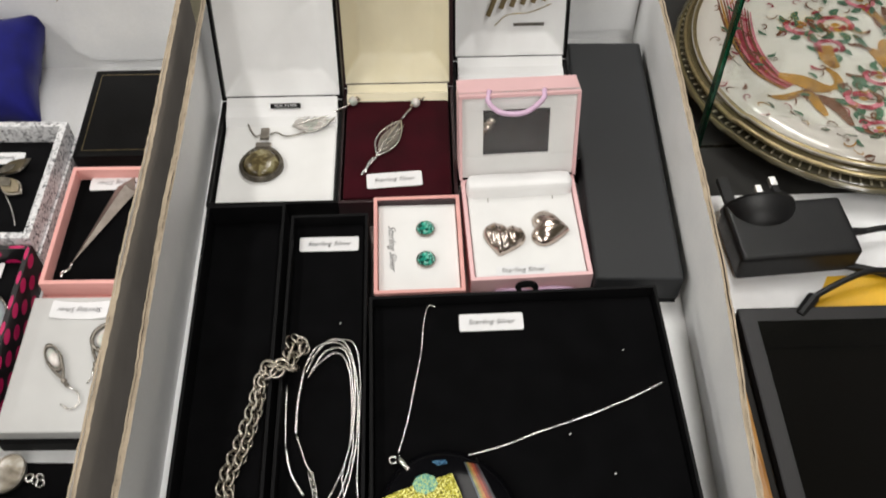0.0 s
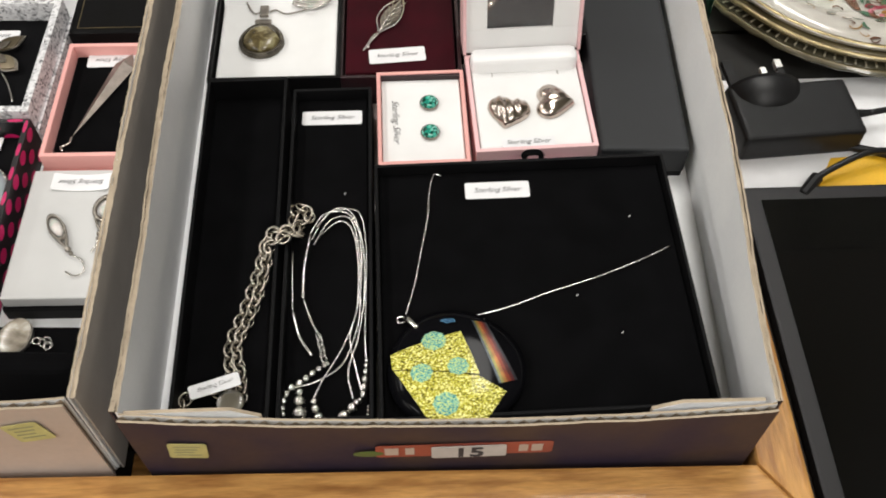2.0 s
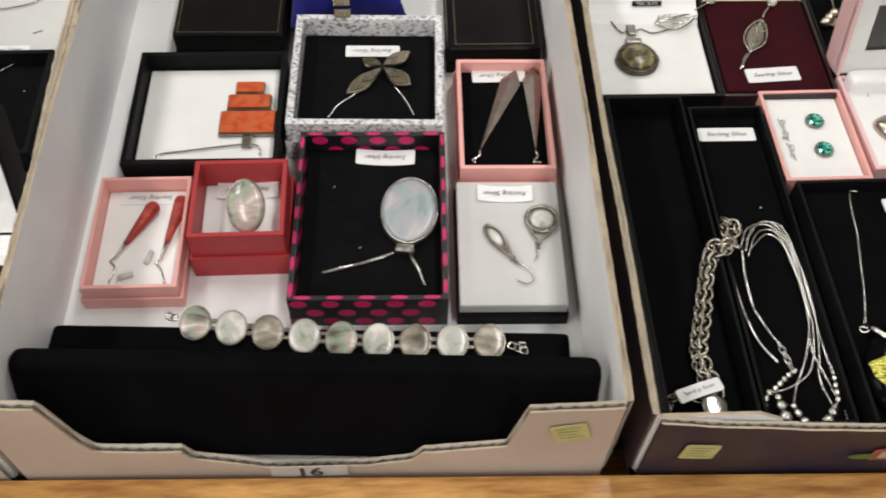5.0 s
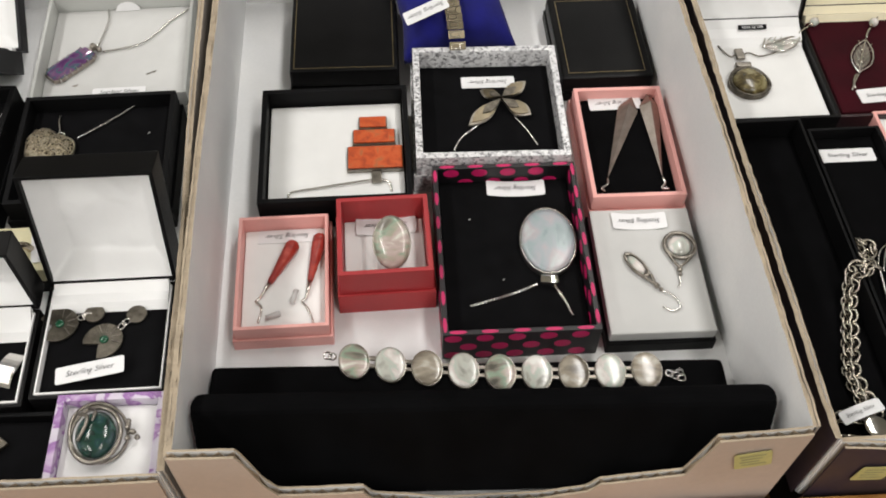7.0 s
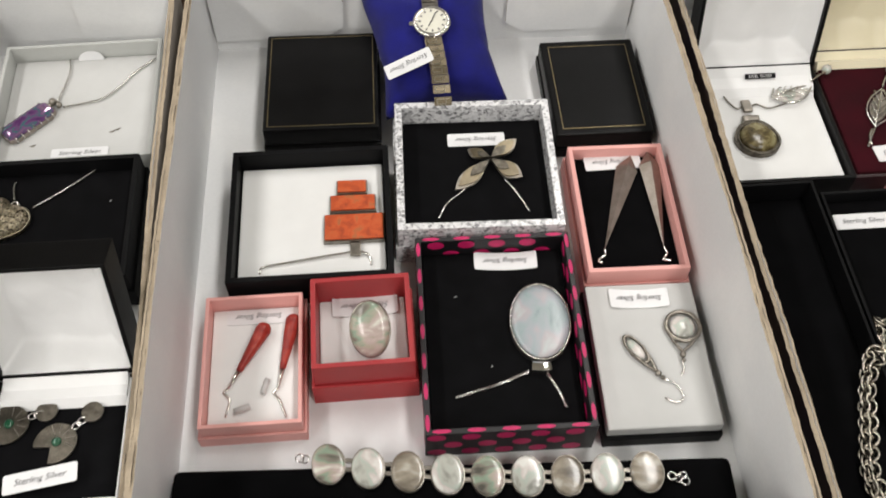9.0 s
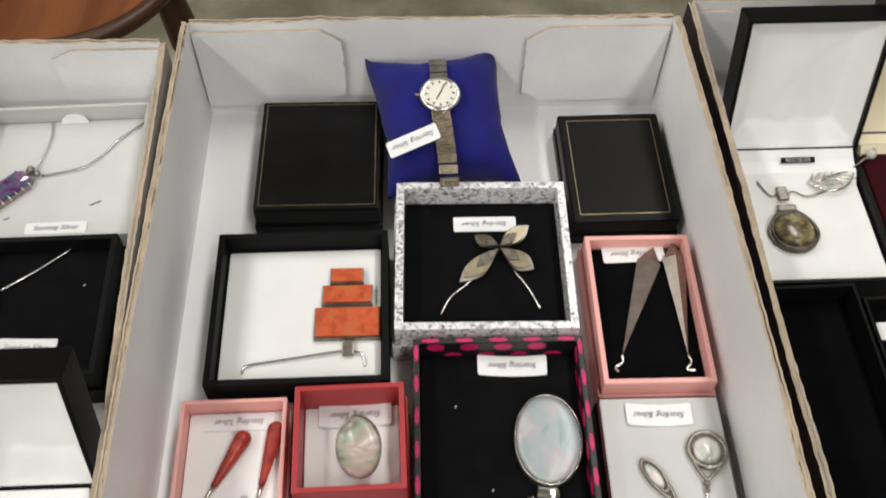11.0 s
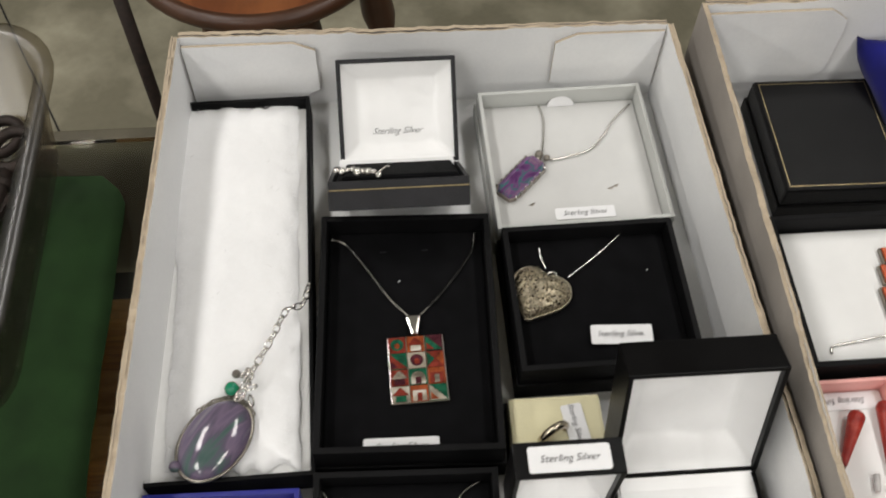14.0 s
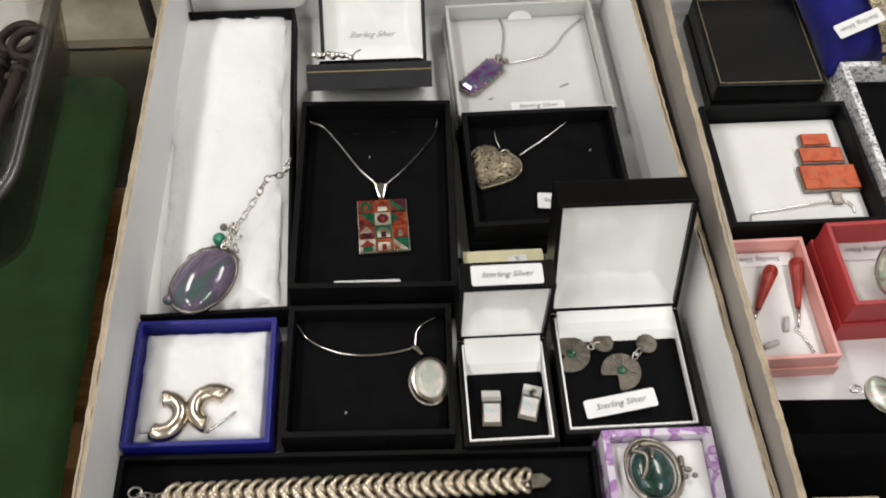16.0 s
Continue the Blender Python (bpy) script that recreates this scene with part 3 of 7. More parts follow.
tray_a = carton("white lined fruit carton with a dark purple front", [(-0.1352, 0.1385), (0.1385, 0.1350), (0.1490, 0.529), (-0.1375, 0.529)], (lambda f: 0.0525 - 0.0095 * math.sin(math.pi * f) ** 0.8 - 0.003 * f, lambda f: 0.052 + 0.006 * f, 0.058, lambda f: 0.058 - 0.005 * f), PURPLE, PURPLE, 1, (0.0005, 0.004, 0, 0.0), (0.0005, 0.0048, 0.0015, 0.0018))
tray_b = carton("white lined beige fruit carton with a cut-down front", [(-0.4265, 0.1435), (-0.1530, 0.1400), (-0.1545, 0.508), (-0.4235, 0.5105)], (notched, 0.066, 0.064, 0.066), GREYBOARD, BEIGE, 2, (0, 0.002, 0, 0.0005))
tray_c = carton("white lined fruit carton holding small jewellery boxes", [(-0.7215, 0.1480), (-0.4345, 0.1430), (-0.4425, 0.511), (-0.7140, 0.515)], (0.05, 0.052, 0.052, 0.052), GREYBOARD, BEIGE, 3, (0, 0.0003, 0, 0.002))
Z = -GL
flap(tray_b, -0.4225, -0.340, 0.5085, 0.004 + Z, 0.061 + Z, True, 1)
flap(tray_b, -0.1555, -0.236, 0.5065, 0.004 + Z, 0.061 + Z, True, 2)
flap(tray_c, -0.7130, -0.640, 0.5125, 0.004 + Z, 0.048 + Z, False, 3)
flap(tray_c, -0.4435, -0.505, 0.5105, 0.004 + Z, 0.048 + Z, False, 4)
flap(tray_a, 0.1475, 0.09, 0.5275, 0.004 + Z, 0.052 + Z, False, 5)
flap(tray_a, -0.137, -0.09, 0.5275, 0.004 + Z, 0.052 + Z, False, 6)
flap(tray_a, -0.1340, -0.078, 0.1390, 0.004 + Z, 0.0500 + Z, False, 7, 1)
flap(tray_a, 0.135, 0.088, 0.1370, 0.004 + Z, 0.0480 + Z, False, 8, 1)


DULLPRINT = material("faded grey green print", (0.30, 0.30, 0.16), 0.6, var=0.1, scale=200, bump=0)


def front_sticker(x, y, z, w, h, mat, name, label, category, tilt=0, text="", size=0.01):
    ob = thing(name, x, y, z, 0, label, category)
    bm = plate(bmesh.new(), rounded(w, h, min(w, h) * 0.1), 0, 0.0003)
    bmesh.ops.rotate(bm, verts=bm.verts, matrix=Matrix.Rotation(radians(tilt), 3, "Z"))
    bmesh.ops.rotate(bm, verts=bm.verts, matrix=Matrix.Rotation(radians(90), 3, "X"))
    part("paper", bm, mat, ob)
    if mat is STICKER:
        for k in range(4):
            bm = box_bm(-w * (0.36 - 0.05 * (k % 2)), w * (0.34 - 0.09 * (k % 3)), h * (0.28 - 0.19 * k), h * (0.34 - 0.19 * k), 0.0004, 0.0005)
            bmesh.ops.rotate(bm, verts=bm.verts, matrix=Matrix.Rotation(radians(90), 3, "X") @ Matrix.Rotation(radians(tilt), 3, "Z"))
            part("print_bar", bm, DULLPRINT, ob)
    if text:
        share("lettering", text_mesh(text, size, 0, space=1.05, weight=0.035), ob, pose(0, -0.0005, -0.0008, 90))
    return ob


front_sticker(0.010, 0.1308, 0.0185, 0.033, 0.0120, LOTPAPER, "lot_sticker", "white lot number sticker on the purple carton", "sticker", 1, "15", 0.0135)
front_sticker(-0.292, 0.1365, 0.0035, 0.036, 0.0120, LOTPAPER, "lot_sticker", "white lot number sticker on the beige carton", "sticker", 0, "16", 0.0125)
front_sticker(-0.112, 0.1330, 0.024, 0.0165, 0.0150, STICKER, "price_sticker", "pale yellow sticker on the purple carton", "sticker", -6)
front_sticker(-0.174, 0.1352, 0.044, 0.0165, 0.0165, STICKER, "price_sticker", "pale yellow sticker on the beige carton", "sticker", 14)
logo = thing("printed_badge", 0.008, 0.1314, 0.0195, 0, "faded red printed badge on the purple carton", "badge")
bm = plate(bmesh.new(), rounded(0.078, 0.0125, 0.002), 0, 0.00015)
bmesh.ops.rotate(bm, verts=bm.verts, matrix=Matrix.Rotation(radians(90), 3, "X"))
part("field", bm, LOGORED, logo)
for bx, bw in ((-0.032, 0.006), (-0.024, 0.004), (0.026, 0.004), (0.032, 0.005)):
    part("bar", box_bm(bx - bw / 2, bx + bw / 2, -0.0004, -0.0002, -0.0035, 0.0035), BEIGE, logo)
bm = dome(bmesh.new(), 0.007, 0.003, 0.0002)
bmesh.ops.rotate(bm, verts=bm.verts, matrix=Matrix.Rotation(radians(90), 3, "X"))
o = part("leaf_mark", bm, LEAFGREEN, logo)
o.location = (-0.042, -0.0001, -0.002)


# ---- boxes ----
def gift_box(name, label, x, y, w, d, top, ang, body, wallt=0.0016, pad=None, pad_z=None, base=None, category="jewellery box", group="jewellery boxes", lip=0.0, z0=TF):
    """An open box bottom with a pad in it; base: a second box bottom below that shows at the foot."""
    ob = thing(name, x, y, z0, ang, label, category, group)
    h = top - z0
    f = 0.0015
    part("box_body", tray_bm(w, d, h, wallt, f), body, ob)
    if base:
        part("lid_below", tray_bm(w + 0.003, d + 0.003, h * 0.5, 0.0014, 0.0008), base, ob)
    if pad:
        pw, pd = w / 2 - wallt - lip - 0.0003, d / 2 - wallt - lip - 0.0003
        part("pad", box_bm(-pw, pw, -pd, pd, f, pad_z - z0, bevel=0.0012), pad, ob)
    return ob


def puff_bm(w, h, depth, seed, fold=0.0030, n=40):
    """A padded satin lining, hollow in the middle, with soft folds."""
    bm = bmesh.new()
    g = []
    fold = min(fold, depth * 0.35)
    for j in range(n + 1):
        row = []
        for i in range(n + 1):
            u, v = i / n * 2 - 1, j / n * 2 - 1
            e = max(abs(u), abs(v))
            scallop = 0.035 * abs(math.sin(u * 4.7 + seed)) if v == -e else 0.0
            s = min(1.0, max(0.0, (e - 0.70 + scallop) / 0.30))
            z = (2 * depth - 0.0045) * s ** 1.25 * (1.0 if v == -e else 0.9)
            z += fold * (1 - e ** 6) * noise.noise((u * 1.3 + seed, v * 1.3, seed)) + fold * 0.5 * (1 - e ** 8) * abs(noise.noise((u * 2.6, v * 2.6 + seed, 3)))
            row.append(bm.verts.new((u * w / 2, v * h / 2, max(z, -0.0008))))
        g.append(row)
    for j in range(n):
        for i in range(n):
            bm.faces.new((g[j][i], g[j][i + 1], g[j + 1][i + 1], g[j + 1][i]))
    return bm


def hinged_box(name, label, x, w, y0, y1, top, lid, lean, thick, body, lining, pad, pad_z, hinge_strip=0.012, seed=1, wallt=0.0022, lipmat=None, ang=0.0, category="hinged box", lid_w=None, lid_x=0.0):
    """A hinged presentation box standing open: base, padded tray, and its lid leaning back by lean degrees."""
    ob = thing(name, x, (y0 + y1) / 2, TF, ang, label, category, "jewellery boxes")
    d, h = y1 - y0, top - TF
    part("base", tray_bm(w, d, h, wallt, 0.002), body, ob)
    if lipmat:
        part("inner_lip", tray_bm(w - 2 * wallt - 0.0004, d - 2 * wallt - 0.0004, h + 0.0006, 0.0009, 0.003, 0.0002), lipmat, ob)
    m = wallt + 0.0014
    part("pad", box_bm(-w / 2 + m, w / 2 - m, -d / 2 + m, d / 2 - m - hinge_strip * 0.6, 0.003, pad_z - TF, bevel=0.0015), pad, ob)
    strip = bmesh.new()
    a = d / 2 - m - hinge_strip
    b = d / 2 - 0.001
    prof = [(a, pad_z - TF - 0.001), (a + hinge_strip * 0.35, pad_z - TF + 0.004), (a + hinge_strip * 0.8, h + 0.001), (b, h + 0.004), (b, 0.004), (a, 0.004)]
    rows = [[strip.verts.new((sx, py, pz)) for py, pz in prof] for sx in (-w / 2 + m, w / 2 - m)]
    k = len(prof)
    for i in range(k):
        strip.faces.new((rows[0][i], rows[1][i], rows[1][(i + 1) % k], rows[0][(i + 1) % k]))
    strip.faces.new(rows[0][::-1])
    strip.faces.new(rows[1])
    bmesh.ops.recalc_face_normals(strip, faces=strip.faces)
    part("hinge_lining", strip, lining, ob, smooth=False)
    turn = pose(0, d / 2 + 0.0005, h + 0.0005, 90 - lean)
    lw = lid_w or w
    lm = tray_bm(lw, lid, thick, wallt, 0.0015)
    bmesh.ops.transform(lm, matrix=turn @ Matrix.Translation((lid_x, lid / 2, -thick + 0.001)), verts=lm.verts)
    lo = part("lid", lm, body, ob)
    pm = puff_bm(lw - 2 * wallt - 0.0004, lid - 2 * wallt - 0.0004, thick * 0.5, seed)
    bmesh.ops.transform(pm, matrix=turn @ Matrix.Translation((lid_x, lid / 2, -thick + 0.004)), verts=pm.verts)
    part("lid_lining", pm, lining, lo, "padded satin lining", smooth=True)
    return ob, Matrix.Translation((x, (y0 + y1) / 2, TF)) @ pose(0, 0, 0, 0, 0, ang) @ turn


# purple-fronted carton
box_wb, lid_wb = hinged_box("pendant_box", "open black pendant box lined in white satin", -0.0905, 0.077, 0.3605, 0.447, 0.0175, 0.081, 16, 0.016, LEATHER, SATIN, PADWHITE, 0.013, 0.016, 1)
box_burg, lid_burg = hinged_box("necklace_box", "open dark maroon box with burgundy velvet and cream lining", -0.0175, 0.0715, 0.361, 0.458, 0.0165, 0.095, 14, 0.018, MAROON, CREAM, BURGUNDY, 0.0168, 0.010, 2, category="hinged box")
box_rud, lid_rud = hinged_box("cross_box", "open black box with white lid lining", 0.0565, 0.076, 0.392, 0.482, 0.0165, 0.088, 16, 0.014, LEATHER, SATIN, VELVET, 0.0135, 0.018, 3)
gift_box("stud_box", "small pink card box with white stud card", -0.0058, 0.3302, 0.0502, 0.0690, 0.0172, 1.0, PINK, 0.0022, PADWHITE, 0.0130)
gift_box("bracelet_box", "long narrow black card box without lid", -0.1024, 0.2515, 0.0450, 0.2080, 0.0235, 0.8, BLACKCARD, 0.0018, VELVET, 0.010)
gift_box("bracelet_box", "long narrow black card box with white label", -0.0550, 0.2480, 0.0440, 0.2030, 0.0205, 0.6, BLACKCARD, 0.0018, VELVET, 0.0135)
gift_box("necklace_box", "large flat square black card box", 0.0455, 0.2145, 0.1515, 0.1440, 0.0300, 1.2, BLACKCARD, 0.0018, VELVET, 0.0235)
ob = thing("closed_box", 0.1180, 0.3985, TF, -1.6, "long closed charcoal card box along the carton side", "jewellery box", "jewellery boxes")
part("box_lid", box_bm(-0.0245, 0.0245, -0.098, 0.098, 0.004, 0.024, bevel=0.0022, seg=3), CHARCOAL, ob)
part("box_bottom", box_bm(-0.0235, 0.0235, -0.097, 0.097, 0, 0.0039), BLACKCARD, ob)

# beige carton
ob = gift_box("brooch_box", "black card box with white foam pad", -0.3603, 0.3556, 0.0880, 0.0880, 0.020, 0.0, BLACKCARD, 0.0032, PADWHITE, 0.0085, lip=0.0006)
gift_box("brooch_box", "silver glitter card box with black pad", -0.2671, 0.3815, 0.0905, 0.0915, 0.0235, -1.4, GLITTER, 0.0042, FOAM, 0.0105, base=GLITTER)
dots_box = gift_box("pendant_box", "black card box with magenta polka dots", -0.2641, 0.2765, 0.0825, 0.1130, 0.020, -0.8, DOTBLACK, 0.0030, FOAM, 0.0085)
gift_box("earring_box", "pink card box with black pad", -0.1861, 0.3503, 0.0545, 0.0865, 0.0170, -0.8, PINK, 0.0026, VELVET, 0.0090, base=PINK)
gift_box("earring_box", "pink card box with white pad", -0.3897, 0.2713, 0.0500, 0.0735, 0.0128, 0.3, PINK, 0.0020, PADWHITE, 0.0025, base=PINK)
gift_box("ring_box", "red card ring box with white pad", -0.3338, 0.2797, 0.0500, 0.0510, 0.0300, 0.8, RED, 0.0026, PADWHITE, 0.0120, base=RED)
ob = thing("earring_box", -0.1888, 0.2612, TF, -0.9, "white card box on a black base with white earring pad", "jewellery box", "jewellery boxes")
part("box_bottom", box_bm(-0.0295, 0.0295, -0.0425, 0.0425, 0, 0.0095, bevel=0.001), BLACKCARD, ob)
part("earring_card", box_bm(-0.0284, 0.0284, -0.0408, 0.0408, 0.0096, 0.0173, bevel=0.0012), GREYPAD, ob, "pale grey white card")
for bx, by, bw, bd, top, an, gold, lab in ((-0.3542, 0.4555, 0.0682, 0.0790, 0.018, -0.8, 0.0028, "closed black leatherette box with thin gold line"), (-0.1877, 0.4447, 0.0590, 0.0780, 0.0135, 0.0, 0.0050, "closed black box with gold border line")):
    ob = thing("closed_box", bx, by, TF, an, lab, "jewellery box", "jewellery boxes")
    h = top - TF
    part("box_lid", box_bm(-bw / 2, bw / 2, -bd / 2, bd / 2, h * 0.42, h, bevel=0.0016), LEATHER, ob)
    part("box_bottom", box_bm(-bw / 2 - 0.0008, bw / 2 + 0.0008, -bd / 2 - 0.0008, bd / 2 + 0.0008, 0, h * 0.40, bevel=0.001), LEATHER, ob)
    gx, gy = bw / 2 - gold, bd / 2 - gold
    for s in (-1, 1):
        part("gold_line", box_bm(-gx, gx, s * gy - 0.00019, s * gy + 0.00019, h, h + 0.00012), GOLDLINE, ob)
        part("gold_line", box_bm(s * gx - 0.00019, s * gx + 0.00019, -gy, gy, h, h + 0.00012), GOLDLINE, ob)
# open velvet bracelet case, lid folded towards the cut-down front
case = thing("bracelet_case", -0.294, 0.195, TF, -2.4, "open black velvet bracelet case", "bracelet case", "jewellery boxes")
part("base", box_bm(-0.131, 0.131, -0.016, 0.0145, 0, 0.018, bevel=0.004, seg=3), VELVET, case)
bm = box_bm(-0.1345, 0.1325, -0.0065, 0.0065, -0.058, 0, bevel=0.0062, seg=5)
bmesh.ops.transform(bm, matrix=pose(0.0055, -0.0245, 0.0590, -22), verts=bm.verts)
part("lid", bm, VELVET, case)
ob = thing("liner_card", -0.36, 0.262, TF, 0, "loose white card lying in the carton", "card")
part("sheet", box_bm(-0.058, 0.058, -0.058, 0.062, 0, 0.001), PAPER, ob)

# far carton
cot = gift_box("pendant_box", "long black card box filled with cotton wool", -0.6838, 0.3900, 0.0790, 0.2270, 0.0125, 0.9, BLACKCARD, 0.0022, PADWHITE, 0.0045)
box_ss, lid_ss = hinged_box("earring_box", "open slate leatherette box with white lid lining, tipped back", -0.5978, 0.0700, -0.0335, 0.0335, 0.0085, 0.058, 4, 0.012, SLATE, SATIN, FOAM, 0.0080, 0.004, 5, lid_w=0.066, lid_x=0.0020)
SS = pose(-0.5978, 0.4215, 0.0215, -46)
box_ss.matrix_world = SS
gift_box("pendant_box", "pale grey card box with grey pad", -0.5005, 0.4510, 0.0950, 0.0950, 0.0165, 1.4, GREY, 0.0022, GREYPAD, 0.0055, base=GREY)
gift_box("pendant_box", "black card box holding a mosaic pendant", -0.5973, 0.3445, 0.0865, 0.1280, 0.0250, -2.0, BLACKCARD, 0.0032, FOAM, 0.0140, base=BLACKCARD)
gift_box("pendant_box", "black card box holding a heart locket", -0.5005, 0.3592, 0.0892, 0.0820, 0.0220, 0.8, BLACKCARD, 0.0030, FOAM, 0.0125, base=BLACKCARD)
gift_box("earring_box", "royal blue card box with cotton wool", -0.6840, 0.2365, 0.0690, 0.0675, 0.0180, -1.0, BLUE, 0.0024, COTTON, 0.0080)
gift_box("pendant_box", "black card box holding an oval pendant", -0.6028, 0.2395, 0.0830, 0.0720, 0.0165, -1.9, BLACKCARD, 0.0030, FOAM, 0.0070)
box_r, lid_r = hinged_box("stud_box", "small open black box lined in white satin", -0.5362, 0.0450, 0.1955, 0.2515, 0.0165, 0.049, 0, 0.015, LEATHER, SATIN, FOAM, 0.0100, 0.013, 6, lipmat=SATIN)
box_e, lid_e = hinged_box("earring_box", "open black leatherette box lined in white satin", -0.4775, 0.0665, 0.1985, 0.2640, 0.0175, 0.069, 17, 0.019, LEATHER, SATIN, FOAM, 0.0150, 0.013, 8, lipmat=SATIN)
gift_box("bracelet_box", "long black card box holding a link bracelet", -0.6090, 0.1770, 0.2240, 0.0420, 0.0125, -2.0, BLACKCARD, 0.0024, FOAM, 0.0075)
gift_box("ring_box", "purple patterned card box with white pad", -0.4690, 0.1735, 0.0520, 0.0480, 0.0220, -1.0, PURPLEPRINT, 0.0036, PADWHITE, 0.0160, base=PURPLEPRINT)
ob = thing("foam_block", -0.5300, 0.2935, TF, 0, "cream foam ring pad in a black tray", "foam pad")
part("foam", box_bm(-0.022, 0.022, -0.0155, 0.0145, 0.001, 0.0195, bevel=0.002), CREAMFOAM, ob)
part("tray", tray_bm(0.0475, 0.0335, 0.009, 0.0014, 0.001), BLACKCARD, ob)


# ---- paper labels ----
def paper_label(x, y, z, ang=0.0, w=0.033, h=0.0105, text="Sterling Silver", size=0.0044, curl=0.0, lift=0.0, label="small white paper label lettered Sterling Silver", mat=None):
    ob = thing("paper_label", x, y, z, ang, label, "paper label", "paper labels")
    bm = bmesh.new()
    r = 0.0012
    ends = [1 - 2 * r / w * k for k in (1.0, 0.6, 0.3, 0.1, 0.0)]
    us = [-e for e in ends[::-1]] + [-0.6, -0.3, 0.0, 0.3, 0.6] + ends
    nx, ny = len(us) - 1, 4
    g = []
    for j in range(ny + 1):
        row = []
        for i in range(nx + 1):
            u, v = us[i], j / ny * 2 - 1
            cx = max(0, abs(u) * w / 2 - (w / 2 - r)) / r
            yy = v * (h / 2 - r * (1 - math.sqrt(max(0, 1 - cx * cx))))
            row.append((u * w / 2, yy - curl * 0.5 * u * u, curl * u * u + lift * (u + 1) / 2))
        g.append(row)
    top = [[bm.verts.new((a, b, c + 0.00035)) for a, b, c in row] for row in g]
    low = [[bm.verts.new(p) for p in row] for row in g]
    for j in range(ny):
        for i in range(nx):
            bm.faces.new((top[j][i], top[j][i + 1], top[j + 1][i + 1], top[j + 1][i]))
            bm.faces.new((low[j][i], low[j + 1][i], low[j + 1][i + 1], low[j][i + 1]))
    for i in range(nx):
        bm.faces.new((low[0][i], low[0][i + 1], top[0][i + 1], top[0][i]))
        bm.faces.new((top[ny][i], top[ny][i + 1], low[ny][i + 1], low[ny][i]))
    for j in range(ny):
        bm.faces.new((top[j][0], top[j + 1][0], low[j + 1][0], low[j][0]))
        bm.faces.new((low[j][nx], low[j + 1][nx], top[j + 1][nx], top[j][nx]))
    part("paper", bm, mat or PAPER, ob)
    if text:
        share("lettering", text_mesh(text, size), ob, pose(0, -curl * 0.12, 0.0006 + abs(curl) * 0.45 + lift * 0.5, 0, -math.degrees(math.atan2(lift, w)), 0))
    return ob


paper_label(-0.0193, 0.3778, 0.0170, 4, 0.0330, 0.0115)
paper_label(-0.0563, 0.3328, 0.0137, 0, 0.0335, 0.0100)
paper_label(0.0318, 0.2710, 0.0237, 1, 0.0335, 0.0105)
paper_label(0.0520, 0.3093, 0.0165, 2, 0.0295, 0.0065)
paper_label(-0.2643, 0.4080, 0.0107, 179, 0.0338, 0.0095)
paper_label(-0.2563, 0.3225, 0.0087, 178, 0.0340, 0.0110, curl=0.001)
paper_label(-0.1865, 0.3868, 0.0093, 181, 0.0330, 0.0105)
paper_label(-0.1895, 0.2925, 0.0116, 178, 0.0310, 0.0110, curl=0.0012)
paper_label(-0.3885, 0.3005, 0.0027, 180, 0.0335, 0.0090)
paper_label(-0.3325, 0.2975, 0.0122, 181, 0.0340, 0.0120, curl=0.001)
paper_label(-0.4968, 0.4172, 0.0058, 1, 0.0330, 0.0075)
paper_label(-0.6030, 0.2872, 0.0142, -1, 0.0350, 0.0085)
paper_label(-0.4925, 0.3380, 0.0135, -4, 0.0300, 0.0105, curl=0.0022, lift=0.0015)
paper_label(-0.4825, 0.2125, 0.0165, 6, 0.0345, 0.0095, lift=0.004)
paper_label(-0.5362, 0.2580, 0.0667, 0, 0.0335, 0.0110)
paper_label(-0.5215, 0.2930, 0.0140, -82, 0.0200, 0.0100, size=0.0036)
ob = thing("name_plaque", -0.0825, 0.4320, 0.0185, 1, "small black plaque lettered REAL SILVER", "plaque")
bm = box_bm(-0.0095, 0.0095, -0.0016, 0.0016, 0, 0.0006, bevel=0.0002)
part("plate", bm, BLACKCARD, ob)
share("lettering", text_mesh("REAL SILVER", 0.0026, 0, PAPER), ob, pose(0, 0, 0.0008))
ob.matrix_world = pose(-0.0880, 0.4395, 0.0200, 42, 0, 0)
# vertical script on the stud card
ob = thing("script_print", -0.0205, 0.3300, 0.0133, -88, "script lettering Sterling Silver on the white card", "lettering")
share("lettering", text_mesh("Sterling Silver", 0.0058, 0.55), ob, pose(0, 0, 0))
ob = thing("script_print", 0, 0, 0, 0, "script lettering Sterling Silver inside the lid", "lettering")
share("lettering", text_mesh("Sterling Silver", 0.0050, 0.55), ob, pose(0, 0, 0))
ob.matrix_world = SS @ pose(0.001, 0.034, 0.0145, 86) @ pose(0, 0.0185, 0.0016)
# gilt flourish in the lid lining: plain strokes
ob = thing("gilt_mark", 0, 0, 0, 0, "gilt flourish printed inside the white lid", "print")
ob.matrix_world = lid_rud @ pose(0.002, 0.029, -0.0020)
for k in range(6):
    bm = box_bm(-0.0016, 0.0016, -0.004 - (k == 0) * 0.004, 0.004 + (k == 0) * 0.004, 0, 0.0003)
    o = part("bar", bm, GOLDLINE, ob)
    o.location, o.rotation_euler = (-0.014 + 0.0068 * k, 0.008 + 0.0012 * k, 0), (0, 0, -0.35)
part("swash", wire([(-0.012, -0.006, 0), (-0.004, 0.001, 0), (0.010, 0.0025, 0), (0.024, 0.008, 0)], 0.0004), GOLDLINE, ob)
part("small_bars", box_bm(0.000, 0.020, -0.0065, -0.0045, 0, 0.0003), DULLSILVER, ob)


